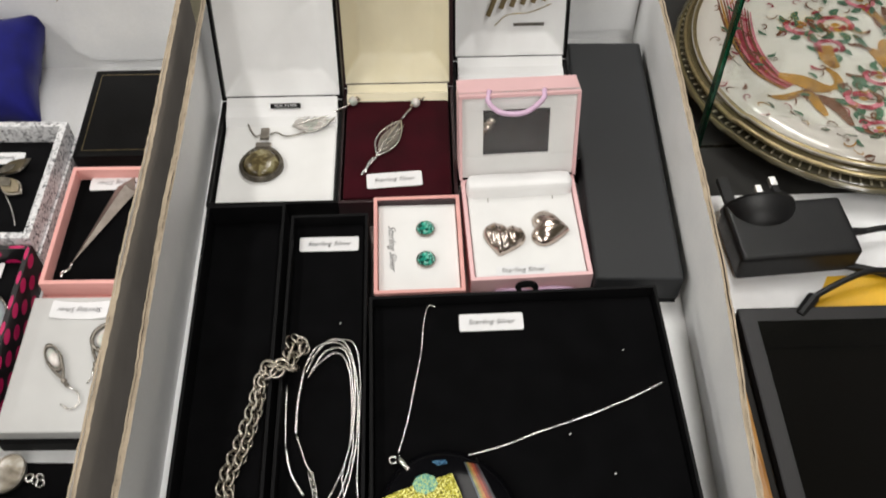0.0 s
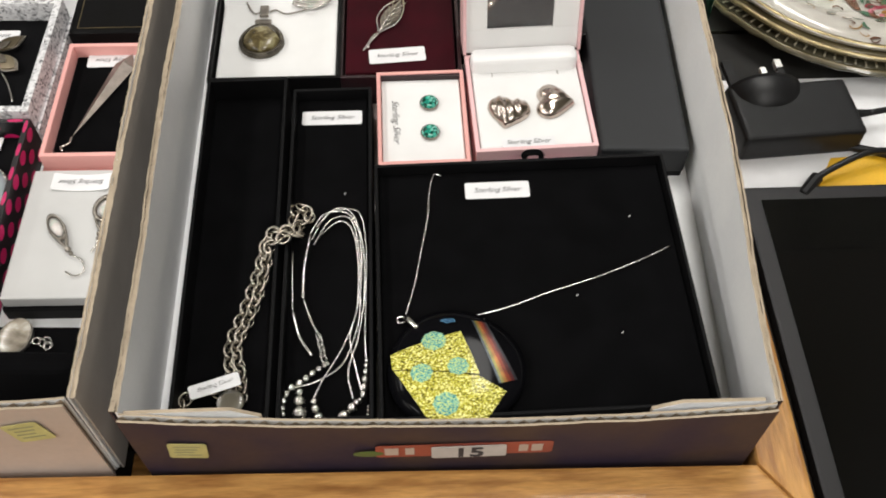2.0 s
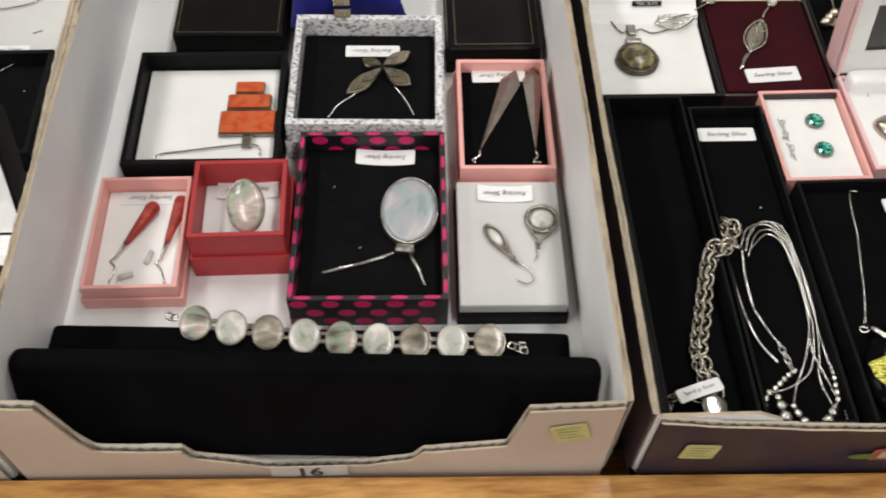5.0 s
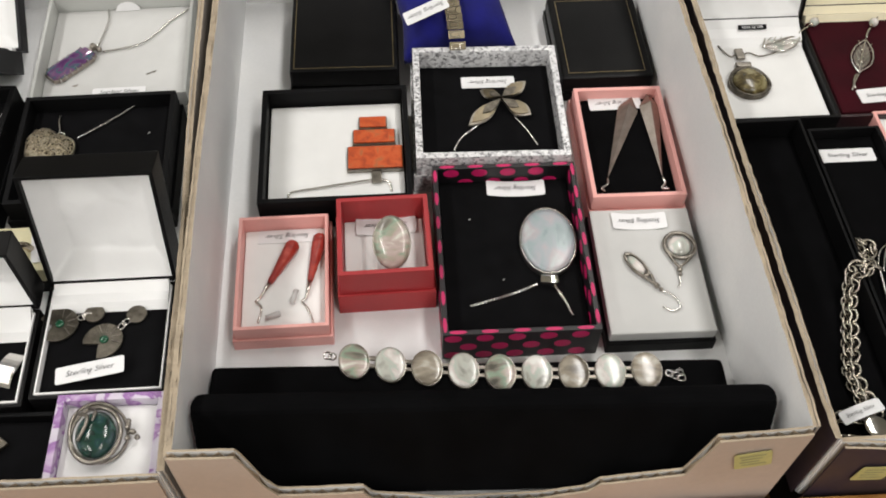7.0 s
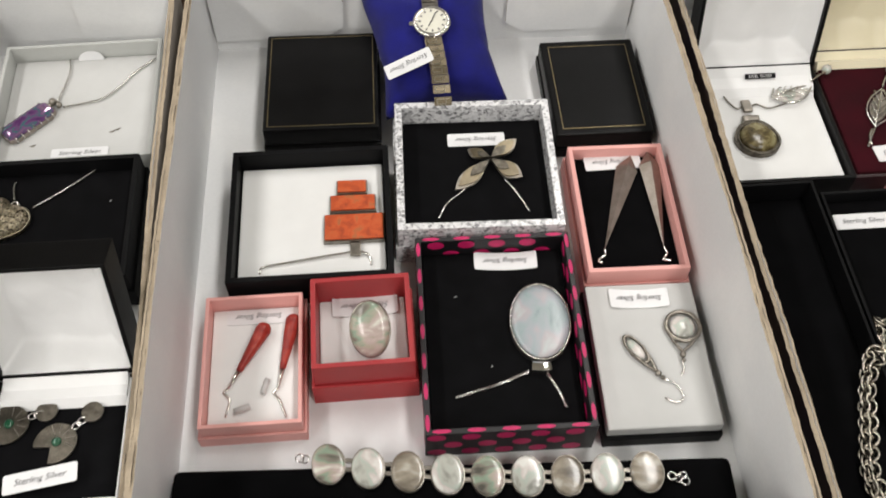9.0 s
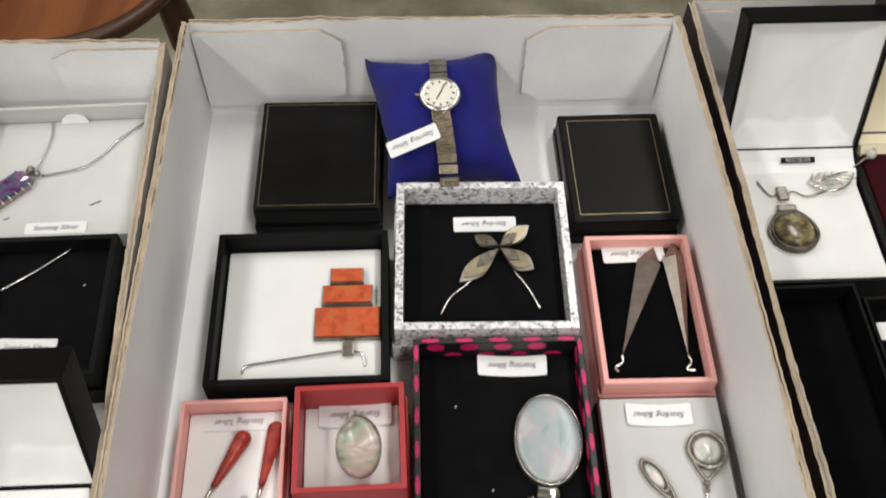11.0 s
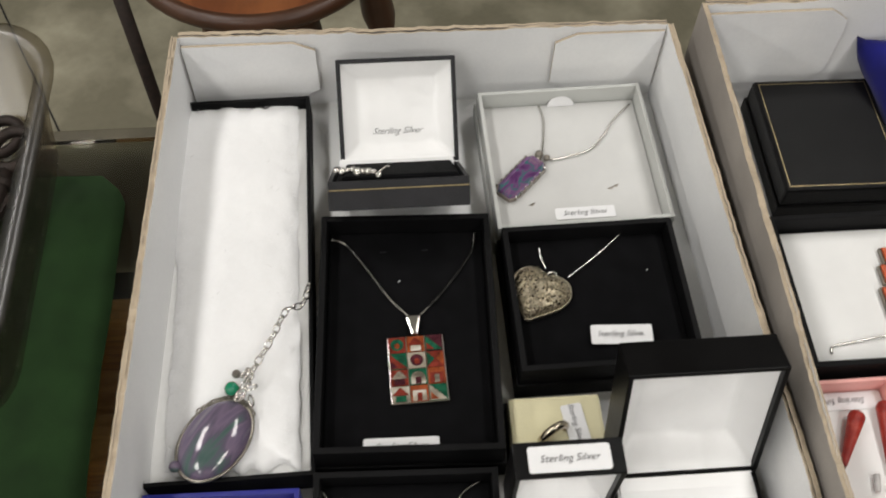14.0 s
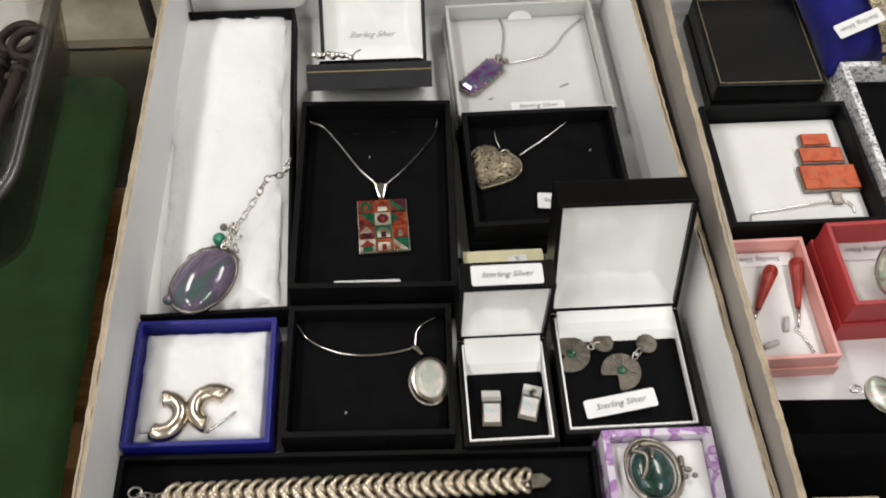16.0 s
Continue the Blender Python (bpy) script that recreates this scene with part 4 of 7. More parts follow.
# ---- chains ----
def link_mesh(R, r, sx, sy, mat, n=12, m=6):
    me = bpy.data.meshes.new("link")
    bm = torus(bmesh.new(), R, r, n, m, sx, sy)
    bm.to_mesh(me)
    bm.free()
    me.materials.append(mat)
    me.polygons.foreach_set("use_smooth", [True] * len(me.polygons))
    return me


def along(pts, gap):
    """Even places and headings along a soft path."""
    p = smooth_path(pts, 10)
    out, acc = [], 0.0
    for a, b in zip(p, p[1:]):
        d = (b - a).length
        while acc <= d and d > 0:
            out.append((a.lerp(b, acc / d), math.degrees(math.atan2(b.y - a.y, b.x - a.x)), math.degrees(math.asin(max(-1, min(1, (b.z - a.z) / d))))))
            acc += gap
        acc -= d
    return out


def link_chain(parent, pts, gap, me, tip=35):
    for k, (p, h, e) in enumerate(along(pts, gap)):
        share("link", me, parent, Matrix.Translation(p) @ pose(0, 0, 0, 0, 0, h) @ pose(0, 0, 0, 0, -e, 0) @ pose(0, 0, 0, tip if k % 2 else -tip, 0, 0))


def pts(z, *xy):
    return [(x, y, z) for x, y in xy]


# heavy trace-link bracelet over the two long boxes
chain = thing("link_bracelet", 0, 0, 0, 0, "heavy silver link bracelet draped over black boxes", "bracelet")
LINK = link_mesh(0.0031, 0.00078, 1.15, 0.9, CHAINSILVER)
link_chain(chain, [(-0.070, 0.268, 0.0170), (-0.0655, 0.262, 0.0175), (-0.072, 0.254, 0.0185), (-0.0700, 0.247, 0.0225), (-0.078, 0.248, 0.0255), (-0.085, 0.246, 0.0220), (-0.090, 0.230, 0.0150), (-0.0955, 0.210, 0.0125), (-0.101, 0.190, 0.0125), (-0.099, 0.172, 0.0125), (-0.096, 0.158, 0.0125)], 0.0041, LINK)
link_chain(chain, [(-0.0735, 0.266, 0.0170), (-0.074, 0.256, 0.0190), (-0.0765, 0.2445, 0.0250), (-0.084, 0.2405, 0.0220), (-0.087, 0.230, 0.0150), (-0.092, 0.208, 0.0125), (-0.0975, 0.190, 0.0135), (-0.0945, 0.174, 0.0125), (-0.093, 0.160, 0.0125)], 0.0041, LINK)
link_chain(chain, [(-0.096, 0.1625, 0.0130), (-0.104, 0.1655, 0.0130), (-0.114, 0.1665, 0.0125), (-0.121, 0.1600, 0.0125), (-0.118, 0.1545, 0.0125), (-0.110, 0.1550, 0.0130)], 0.0042, LINK)
o = part("charm", dome(bmesh.new(), 0.0062, 0.0062, 0.0008, 0.0012), BRIGHT, chain, "round polished disc", smooth=False)
o.location = (-0.0975, 0.1590, 0.0150)
o = paper_label(-0.1050, 0.1668, 0.0175, 18, 0.0235, 0.0070, size=0.0030, curl=0.0020, label="curled white paper tag on the link bracelet")

# liquid silver necklace with beads
neck = thing("bead_necklace", 0, 0, 0, 0, "silver snake-strand necklace with round beads", "necklace")
for z, r, path in ((0.0150, 0.00050, ((-0.066, 0.250), (-0.060, 0.263), (-0.050, 0.2675), (-0.040, 0.265), (-0.0365, 0.245), (-0.0362, 0.215), (-0.0365, 0.190), (-0.0355, 0.178))),
                   (0.0165, 0.00050, ((-0.064, 0.248), (-0.057, 0.263), (-0.047, 0.2645), (-0.040, 0.252), (-0.0385, 0.225), (-0.041, 0.203), (-0.047, 0.185), (-0.056, 0.168), (-0.060, 0.158))),
                   (0.0160, 0.00050, ((-0.063, 0.245), (-0.055, 0.260), (-0.045, 0.261), (-0.0405, 0.245), (-0.0390, 0.218), (-0.0395, 0.200), (-0.046, 0.178), (-0.058, 0.1685), (-0.0705, 0.165))),
                   (0.0175, 0.00045, ((-0.062, 0.255), (-0.052, 0.2665), (-0.043, 0.262), (-0.0375, 0.240), (-0.0370, 0.210), (-0.040, 0.188), (-0.044, 0.172), (-0.0415, 0.158))),
                   (0.0165, 0.00045, ((-0.0605, 0.250), (-0.050, 0.259), (-0.043, 0.252), (-0.0400, 0.230), (-0.0405, 0.206), (-0.0435, 0.190), (-0.0405, 0.174), (-0.0370, 0.160))),
                   (0.0155, 0.00085, ((-0.065, 0.252), (-0.0672, 0.232), (-0.0670, 0.214))), (0.0150, 0.00055, ((-0.0670, 0.214), (-0.0620, 0.200), (-0.058, 0.192))),
                   (0.0150, 0.00055, ((-0.0735, 0.242), (-0.0730, 0.225), (-0.0718, 0.207))), (0.0152, 0.00090, ((-0.0718, 0.207), (-0.0680, 0.193), (-0.0615, 0.182)))):
    part("strand", wire(pts(z, *path), r, 6), SILVER, neck, smooth=True)
CLASP = link_mesh(0.0017, 0.00045, 1.3, 0.8, SILVER)
link_chain(neck, pts(0.0155, (-0.0585, 0.192), (-0.0565, 0.184), (-0.0555, 0.178)), 0.0030, CLASP)
BEADS = {}


def bead(r):
    if r not in BEADS:
        me = bpy.data.meshes.new("bead")
        bm = ball(bmesh.new(), r)
        bm.to_mesh(me)
        bm.free()
        me.materials.append(SILVER)
        me.polygons.foreach_set("use_smooth", [True] * len(me.polygons))
        BEADS[r] = me
    return BEADS[r]


for path, lo, hi in ((((-0.0720, 0.1480), (-0.0738, 0.1560), (-0.0715, 0.1640), (-0.0660, 0.1680), (-0.0610, 0.1725), (-0.0540, 0.1775)), 0.0014, 0.0020),
                     (((-0.0662, 0.1650), (-0.0660, 0.1580), (-0.0650, 0.1500), (-0.0600, 0.1460)), 0.0020, 0.0034),
                     (((-0.0600, 0.1600), (-0.0570, 0.1500), (-0.0515, 0.1465), (-0.0450, 0.1500), (-0.0400, 0.1570)), 0.0018, 0.0034),
                     (((-0.0355, 0.1800), (-0.0360, 0.1700), (-0.0370, 0.1610), (-0.0395, 0.1570)), 0.0013, 0.0020), (((-0.0345, 0.1560), (-0.0350, 0.1500), (-0.0370, 0.1450)), 0.0009, 0.0010)):
    p = smooth_path(pts(0.0160, *path), 30)
    lens = [0.0]
    for a, b in zip(p, p[1:]):
        lens.append(lens[-1] + (b - a).length)
    at = 0.0
    while at < lens[-1]:
        r = round(lo + (hi - lo) * math.sin(math.pi * at / lens[-1]), 4)
        k = min(range(len(p)), key=lambda n: abs(lens[n] - at - r))
        share("bead", bead(r), neck, Matrix.Translation((p[k].x, p[k].y, 0.0138 + r)))
        at += 2.02 * r

# dichroic glass pendant on a snake chain
dich = thing("glass_pendant", 0.0055, 0.1670, 0.0237, 0, "large round dichroic glass pendant on a silver chain", "pendant")
bm = dome(bmesh.new(), 0.0315, 0.0300, 0.0055, 0.0040, n=40, m=8, shape=lambda a: 1 + 0.025 * math.cos(3 * a + 0.6))
part("glass_disc", bm, BLACKGLASS, dich, "glossy black glass", smooth=True)


def draped(outline, cx, cy, rx, ry, h, base, lift, n=7):
    """A thin foil lying on the dome, from a convex outline."""
    bm = bmesh.new()
    c = Vector((sum(p[0] for p in outline) / len(outline), sum(p[1] for p in outline) / len(outline)))
    dense = []
    for i, p in enumerate(outline):
        q = outline[(i + 1) % len(outline)]
        dense += [Vector(p).lerp(Vector(q), k / 6) for k in range(6)]
    rings = []
    for j in range(n):
        f = 1 - j / n
        ring = []
        for v in dense:
            w = c + (v - c) * f
            e = min(0.97, math.hypot(w.x / rx, w.y / ry))
            ring.append(bm.verts.new((w.x, w.y, base + h * math.sqrt(max(0.0, 1 - e * e)) + lift)))
        rings.append(ring)
    for a, b in zip(rings, rings[1:]):
        for i in range(len(dense)):
            k = (i + 1) % len(dense)
            bm.faces.new((a[i], a[k], b[k], b[i]))
    bm.faces.new(rings[-1])
    return bm


DD = (0, 0, 0.0315, 0.0300, 0.0055, 0.0040)
part("gold_foil", draped(((-0.0295, 0.0065), (0.0030, 0.0165), (0.0080, 0.0020), (0.0105, -0.0060), (-0.0285, -0.0015)), *DD, 0.0003), GOLDFOIL, dich, smooth=True)
part("gold_foil", draped(((-0.0280, -0.0020), (0.0095, -0.0065), (0.0220, -0.0140), (0.0125, -0.0270), (-0.0125, -0.0270)), *DD, 0.0003), GOLDFOIL, dich, smooth=True)
for fx, fy, fr in ((-0.0095, 0.0115, 0.0058), (-0.0155, -0.0045, 0.0052), (0.0010, -0.0020, 0.0050), (-0.0050, -0.0195, 0.0060)):
    part("teal_foil", draped([(fx + fr * math.cos(a * math.pi / 4), fy + fr * 0.9 * math.sin(a * math.pi / 4)) for a in range(8)], *DD, 0.00055), TEALFOIL, dich, smooth=True)
BLUEFOIL = ramp_material("blue dichroic foil", [(0.38, (0.005, 0.02, 0.05)), (0.5, (0.03, 0.14, 0.30)), (0.62, (0.20, 0.42, 0.62))], 1500, rough=0.4, coat=0.25, metal=0.5, bump=1.0, detail=5)
part("blue_foil", draped(((-0.0065, 0.0228), (-0.0040, 0.0238), (0.0000, 0.0236), (0.0010, 0.0218), (-0.0035, 0.0208)), *DD, 0.00055), BLUEFOIL, dich, smooth=True)
LEFT, RIGHT = ((0.0085, 0.0225), (0.0190, -0.0105)), ((0.0150, 0.0215), (0.0275, -0.0080))
for f0, f1, tone in ((0, 0.13, (0.07, 0.10, 0.13)), (0.13, 0.28, (0.30, 0.29, 0.06)), (0.28, 0.46, (0.50, 0.21, 0.03)), (0.46, 0.66, (0.36, 0.055, 0.012)), (0.66, 0.84, (0.13, 0.014, 0.014)), (0.84, 1.0, (0.045, 0.04, 0.05))):
    corners = [Vector(LEFT[e]).lerp(Vector(RIGHT[e]), f) for e, f in ((0, f0), (0, f1), (1, f1), (1, f0))]
    FLAMEGLASS = ramp_material("flame glass band", [(0.3, tuple(c * 0.25 for c in tone)), (0.5, tuple(c * 0.5 for c in tone)), (0.7, tuple(c * 0.8 for c in tone))], 190, rough=0.3, coat=0.1, metal=0.3, distortion=0.3)
    part("flame_band", draped([(c.x, c.y) for c in corners], *DD, 0.0003), FLAMEGLASS, dich, smooth=True)
bm = wire([(-0.0215, 0.0275, 0.0015), (-0.0205, 0.0245, 0.0055), (-0.0170, 0.0195, 0.0070)], 0.0022, 8, r2=0.0012)
torus(bm, 0.0018, 0.0005, 12, 6, turn=Matrix.Translation((-0.0245, 0.0270, 0.0020)))
part("bail", bm, BRIGHT, dich, "silver bail", smooth=True)
for path in (((0.003, 0.2810), (-0.001, 0.2815), (-0.0035, 0.2700), (-0.0050, 0.2530), (-0.0085, 0.2340), (-0.0120, 0.2150), (-0.0165, 0.1980)), ((0.0100, 0.1945), (0.0320, 0.2000), (0.0520, 0.2075), (0.0720, 0.2140), (0.0890, 0.2205), (0.1040, 0.2270), (0.1160, 0.2330))):
    part("chain_strand", wire([(x - 0.0055, y - 0.1670, 0.0006) for x, y in path], 0.00052, 6), SILVER, dich, smooth=True)
ob = thing("ribbon_tab", 0.0515, 0.2880, 0.0285, 0, "black ribbon pull tab on the box rim", "ribbon")
part("ribbon", wire([(-0.005, 0, 0), (-0.003, 0.001, 0.003), (0.003, 0.001, 0.003), (0.005, 0, 0)], 0.0022, 8, flat=0.5), VELVET, ob)


# ---- pieces in the purple-fronted carton ----
def teardrop(a):
    return 1.02 + 0.20 * max(0, math.sin(a)) ** 4 - 0.06 * max(0, -math.sin(a))


ob = thing("resin_pendant", -0.1000, 0.3935, 0.0132, 0, "teardrop dark resin pendant in tarnished silver", "pendant")
part("setting", dome(bmesh.new(), 0.0132, 0.0128, 0.0006, 0.0028, shape=teardrop), OXIDISED, ob)
o = part("stone", dome(bmesh.new(), 0.0108, 0.0104, 0.0036, 0.0005, shape=teardrop), AMBER, ob, "mottled dark amber resin", smooth=True)
o.location = (0, 0, 0.0030)
bm = torus(bmesh.new(), 0.0119, 0.0008, 30, 6, turn=Matrix.Translation((0, 0, 0.0034)))
part("rope_edge", bm, OXIDISED, ob, smooth=True)
part("bail", box_bm(-0.0028, 0.0028, 0.0220, 0.0310, 0.0008, 0.0030, bevel=0.0008), DULLSILVER, ob)
part("bail_plate", box_bm(-0.0050, 0.0050, 0.0145, 0.0185, 0.0006, 0.0032, bevel=0.0008), DULLSILVER, ob)
for path in (((-0.0115, 0.0360), (-0.0085, 0.0290), (-0.0055, 0.0255), (-0.0025, 0.0270)), ((0.0030, 0.0270), (0.0070, 0.0285), (0.0130, 0.0250), (0.0215, 0.0270), (0.0290, 0.0305))):
    part("chain_strand", wire(pts(0.0010, *path), 0.0005, 6), DULLSILVER, ob, smooth=True)


def leaf_bm(ln, wd, seed):
    """An openwork leaf: a rim of wires and veins bowed upward."""
    bm = bmesh.new()
    for s in (-1, 1):
        tube(bm, smooth_path([(-ln / 2, 0, 0.0006), (-ln * 0.2, s * wd * 0.5, 0.0014), (ln * 0.15, s * wd * 0.45, 0.0018), (ln / 2, 0, 0.0008)], 6), 0.00055, 6)
        for k in range(4):
            f = -0.3 + 0.17 * k
            tube(bm, smooth_path([(ln * f - 0.003, 0, 0.0016), (ln * f + 0.001, s * wd * 0.22, 0.0018), (ln * f + 0.006, s * wd * 0.42 * (1 - abs(f)), 0.0014)], 5), 0.00035, 5)
    tube(bm, smooth_path([(-ln / 2, 0, 0.0008), (0, 0.0004, 0.0022), (ln / 2, 0, 0.0008)], 6), 0.0006, 6)
    return bm


def leaf_solid(ln, wd):
    out = [(-ln / 2, 0)] + [(-ln / 2 + ln * k / 8, wd / 2 * math.sin(math.pi * (k / 8) ** 0.9)) for k in range(1, 8)] + [(ln / 2, 0)] + [(ln / 2 - ln * k / 8, -wd / 2 * math.sin(math.pi * (1 - k / 8) ** 0.9)) for k in range(1, 8)]
    return plate(bmesh.new(), out, 0.0003, 0.0008)


leafneck = thing("leaf_necklace", 0, 0, 0.0170, 0, "silver openwork leaf necklace with pearl beads", "necklace")
for lx, ly, an, solid in ((-0.0695, 0.4300, 18, SHELL), (-0.0225, 0.4115, 64, DULLSILVER)):
    o = part("leaf", leaf_bm(0.033 if an > 30 else 0.029, 0.0125 if an > 30 else 0.0170, 1), SILVER, leafneck, "openwork silver leaf", smooth=True)
    o.matrix_local = pose(lx, ly, 0.0002 if an > 30 else -0.0020, 0, 0, an)
    q = part("leaf_back", leaf_solid(0.028 if an > 30 else 0.0265, 0.0105 if an > 30 else 0.0150), solid, o)
for px, py in ((-0.0455, 0.4425), (-0.0060, 0.4400)):
    o = part("pearl", ball(bmesh.new(), 0.0030), SHELL, leafneck, "pale round pearl", smooth=True)
    o.location = (px, py, 0.0030)
    for dx, dy in ((-0.0026, -0.0026), (0.0024, 0.0028)):
        q = part("bead_cap", ball(bmesh.new(), 0.0013, (dx, dy, -0.0002), 8, 6), GILT, o, "tiny gilt cap", smooth=True)
for path in (((-0.0570, 0.4350), (-0.0520, 0.4385), (-0.0490, 0.4405)), ((-0.0425, 0.4450), (-0.0410, 0.4475), (-0.0400, 0.4510)), ((-0.0145, 0.4280), (-0.0115, 0.4330), (-0.0085, 0.4370)), ((-0.0035, 0.4430), (-0.0010, 0.4460), (0.0000, 0.4495)), ((-0.0300, 0.3955), (-0.0345, 0.3890), (-0.0390, 0.3815)), ((-0.0320, 0.3950), (-0.0350, 0.3900), (-0.0365, 0.3830))):
    part("chain_strand", wire(pts(0.0012, *path), 0.0007, 6, twist=0.5), SILVER, leafneck, smooth=True)

# stud earrings and heart clip earrings
for sy in (0.3420, 0.3200):
    ob = thing("stud_earring", -0.0015, sy, 0.0132, 0, "round emerald green crystal stud earring", "earring", "green studs")
    part("setting", lathe(bmesh.new(), [(0.0050, 0), (0.0055, 0.0012), (0.0052, 0.0022)]), DULLSILVER, ob, smooth=True)
    bm = bmesh.new()
    rings = [[bm.verts.new((r * math.cos(2 * math.pi * (i + o / 2) / 10), r * math.sin(2 * math.pi * (i + o / 2) / 10), z)) for i in range(10)] for r, z, o in ((0.0052, 0.0018, 0), (0.0040, 0.0036, 1), (0.0025, 0.0044, 0))]
    for a, b in zip(rings, rings[1:]):
        for i in range(10):
            bm.faces.new((a[i], a[(i + 1) % 10], b[i]))
            bm.faces.new((a[(i + 1) % 10], b[(i + 1) % 10], b[i]))
    bm.faces.new(rings[-1])
    bmesh.ops.recalc_face_normals(bm, faces=bm.faces)
    part("crystal", bm, EMERALD, ob, "faceted green crystal")


def heart_dome(size, h, base, n=48, m=9):
    """A puffed heart, point towards -y, size from lobe to lobe."""
    bm = bmesh.new()
    out = []
    for k in range(n):
        t = 2 * math.pi * k / n
        hx, hy = 16 * math.sin(t) ** 3, 13 * math.cos(t) - 5 * math.cos(2 * t) - 2 * math.cos(3 * t) - math.cos(4 * t) + 1.5
        out.append(((hx * 0.62 + 5.8 * math.sin(t)) * size / 32, (hy * 0.62 + 5.8 * math.cos(t)) * size / 32))
    rings = [[bm.verts.new((x, y, 0)) for x, y in out]]
    for j in range(m):
        f = 1 - j / m
        rings.append([bm.verts.new((x * f, y * f, base + h * math.sqrt(1 - f ** 2.4))) for x, y in out])
    for a, b in zip(rings, rings[1:]):
        for i in range(n):
            bm.faces.new((a[i], b[i], b[(i + 1) % n], a[(i + 1) % n]))
    bm.faces.new(rings[-1][::-1])
    bm.faces.new(rings[0])
    bmesh.ops.recalc_face_normals(bm, faces=bm.faces)
    return bm, out


hb = thing("window_box", 0.0552, 0.3405, TF, 2.2, "open pale pink window-lid gift box with white satin", "gift box", "jewellery boxes")
part("box_body", tray_bm(0.0675, 0.0740, 0.0235, 0.0024, 0.0015), PALEPINK, hb)
part("pad", box_bm(-0.0310, 0.0310, -0.0342, 0.0280, 0.002, 0.0222, bevel=0.0016), PADWHITE, hb)
part("hinge_lining", box_bm(-0.0312, 0.0312, 0.0225, 0.0352, 0.010, 0.0320, bevel=0.0060, seg=6), SATIN, hb, "rolled white satin")
turn = pose(0, 0.0372, 0.0240, 76)
bm = bmesh.new()
W, LL, TH = 0.0690, 0.0560, 0.0180
for a in ((-W / 2, W / 2, 0, 0.0145), (-W / 2, W / 2, LL - 0.0110, LL), (-W / 2, -W / 2 + 0.0140, 0.0146, LL - 0.0111), (W / 2 - 0.0165, W / 2, 0.0146, LL - 0.0111)):
    slab(bm, *a, -0.0030, -0.0012)
bmesh.ops.transform(bm, matrix=turn, verts=bm.verts)
lid = part("lid_panel", bm, PADWHITE, hb, "white inner window panel")
bm = bmesh.new()
for a in ((-W / 2, W / 2, LL - 0.0018, LL, -0.0012, TH), (-W / 2, -W / 2 + 0.0018, 0, LL - 0.0019, -0.0012, TH), (W / 2 - 0.0018, W / 2, 0, LL - 0.0019, -0.0012, TH), (-W / 2, W / 2, 0, 0.0016, -0.0012, TH * 0.6)):
    slab(bm, *a)
bmesh.ops.transform(bm, matrix=turn @ Matrix.Translation((0, 0, -TH + 0.0012)), verts=bm.verts)
part("lid_rim", bm, PALEPINK, hb)
bm = box_bm(-W / 2 + 0.011, W / 2 - 0.011, 0.0105, LL - 0.004, -0.0044, -0.0040)
bmesh.ops.transform(bm, matrix=turn, verts=bm.verts)
wnd = part("window", bm, WINDOWFILM, hb, "hazy clear plastic window")
wnd.visible_shadow = False
bm = wire([turn @ Vector(p) for p in ((-0.017, LL + 0.0005, -0.003), (-0.018, LL - 0.003, 0.004), (-0.011, LL - 0.0075, 0.008), (0.002, LL - 0.0080, 0.008), (0.012, LL - 0.002, 0.005), (0.014, LL + 0.0005, -0.002))], 0.0015, 8)
part("cord_handle", bm, LILAC, hb, "lilac cord handle", smooth=True)
for x0 in (-0.012, 0.011):
    part("cord_handle", wire([(x0 - 0.008, -0.0375, 0.013), (x0, -0.0395, 0.016), (x0 + 0.010, -0.0395, 0.014), (x0 + 0.014, -0.0385, 0.009)], 0.0014, 8), LILAC, hb, "lilac cord handle", smooth=True)
for sx in (-0.019, 0.019):
    part("slit", box_bm(sx - 0.0002, sx + 0.0002, 0.0195, 0.0240, 0.0222, 0.0224), DULLSILVER, hb)
for hx, hy, an, lab in ((0.0425, 0.3310, -14, "fluted"), (0.0685, 0.3375, 84, "plain")):
    ob = thing("heart_earring", hx, hy, 0.0165, an, "puffed brown toned silver heart earring", "earring", "heart earrings")
    bm, _ = heart_dome(0.0250, 0.0052, 0.0010)
    for v in bm.verts:
        if v.co.z > 0.0012:
            v.co.z += 0.0006 * math.sin((v.co.x * 0.8 + v.co.y * 0.3) * 1500) * min(1, (v.co.z - 0.001) / 0.003) * (1 if lab == "fluted" else 0.3)
    o = part("heart", bm, HEARTSILVER, ob, smooth=True)
    o.location = (0, 0, 0)
# gold cross in the box behind
ob = thing("cross_pendant", 0.0335, 0.4240, 0.0140, 0, "small pale gold cross pendant on a fine chain", "pendant")
bm = box_bm(-0.0020, 0.0020, -0.011, 0.008, 0, 0.0020, bevel=0.0004)
slab(bm, -0.0075, 0.0075, -0.0018, 0.0020, 0.0001, 0.0017, bevel=0.0004)
part("cross", bm, GILT, ob)
for q in ((-0.0075, 0), (0.0075, 0), (0, -0.011), (0, 0.008), (0.0045, -0.0055), (-0.004, 0.004)):
    o = part("crystal", ball(bmesh.new(), 0.0036, (q[0], q[1], 0.0024), 8, 6), GILT, ob)
part("chain_strand", wire([(0, 0.006, 0.001), (0.002, 0.014, 0.001), (0.003, 0.024, 0.002)], 0.0005, 6), GILT, ob, smooth=True)

# ---- pieces in the beige carton ----
# polka dots on the dotted box
W, D, H = 0.0825, 0.1130, 0.026


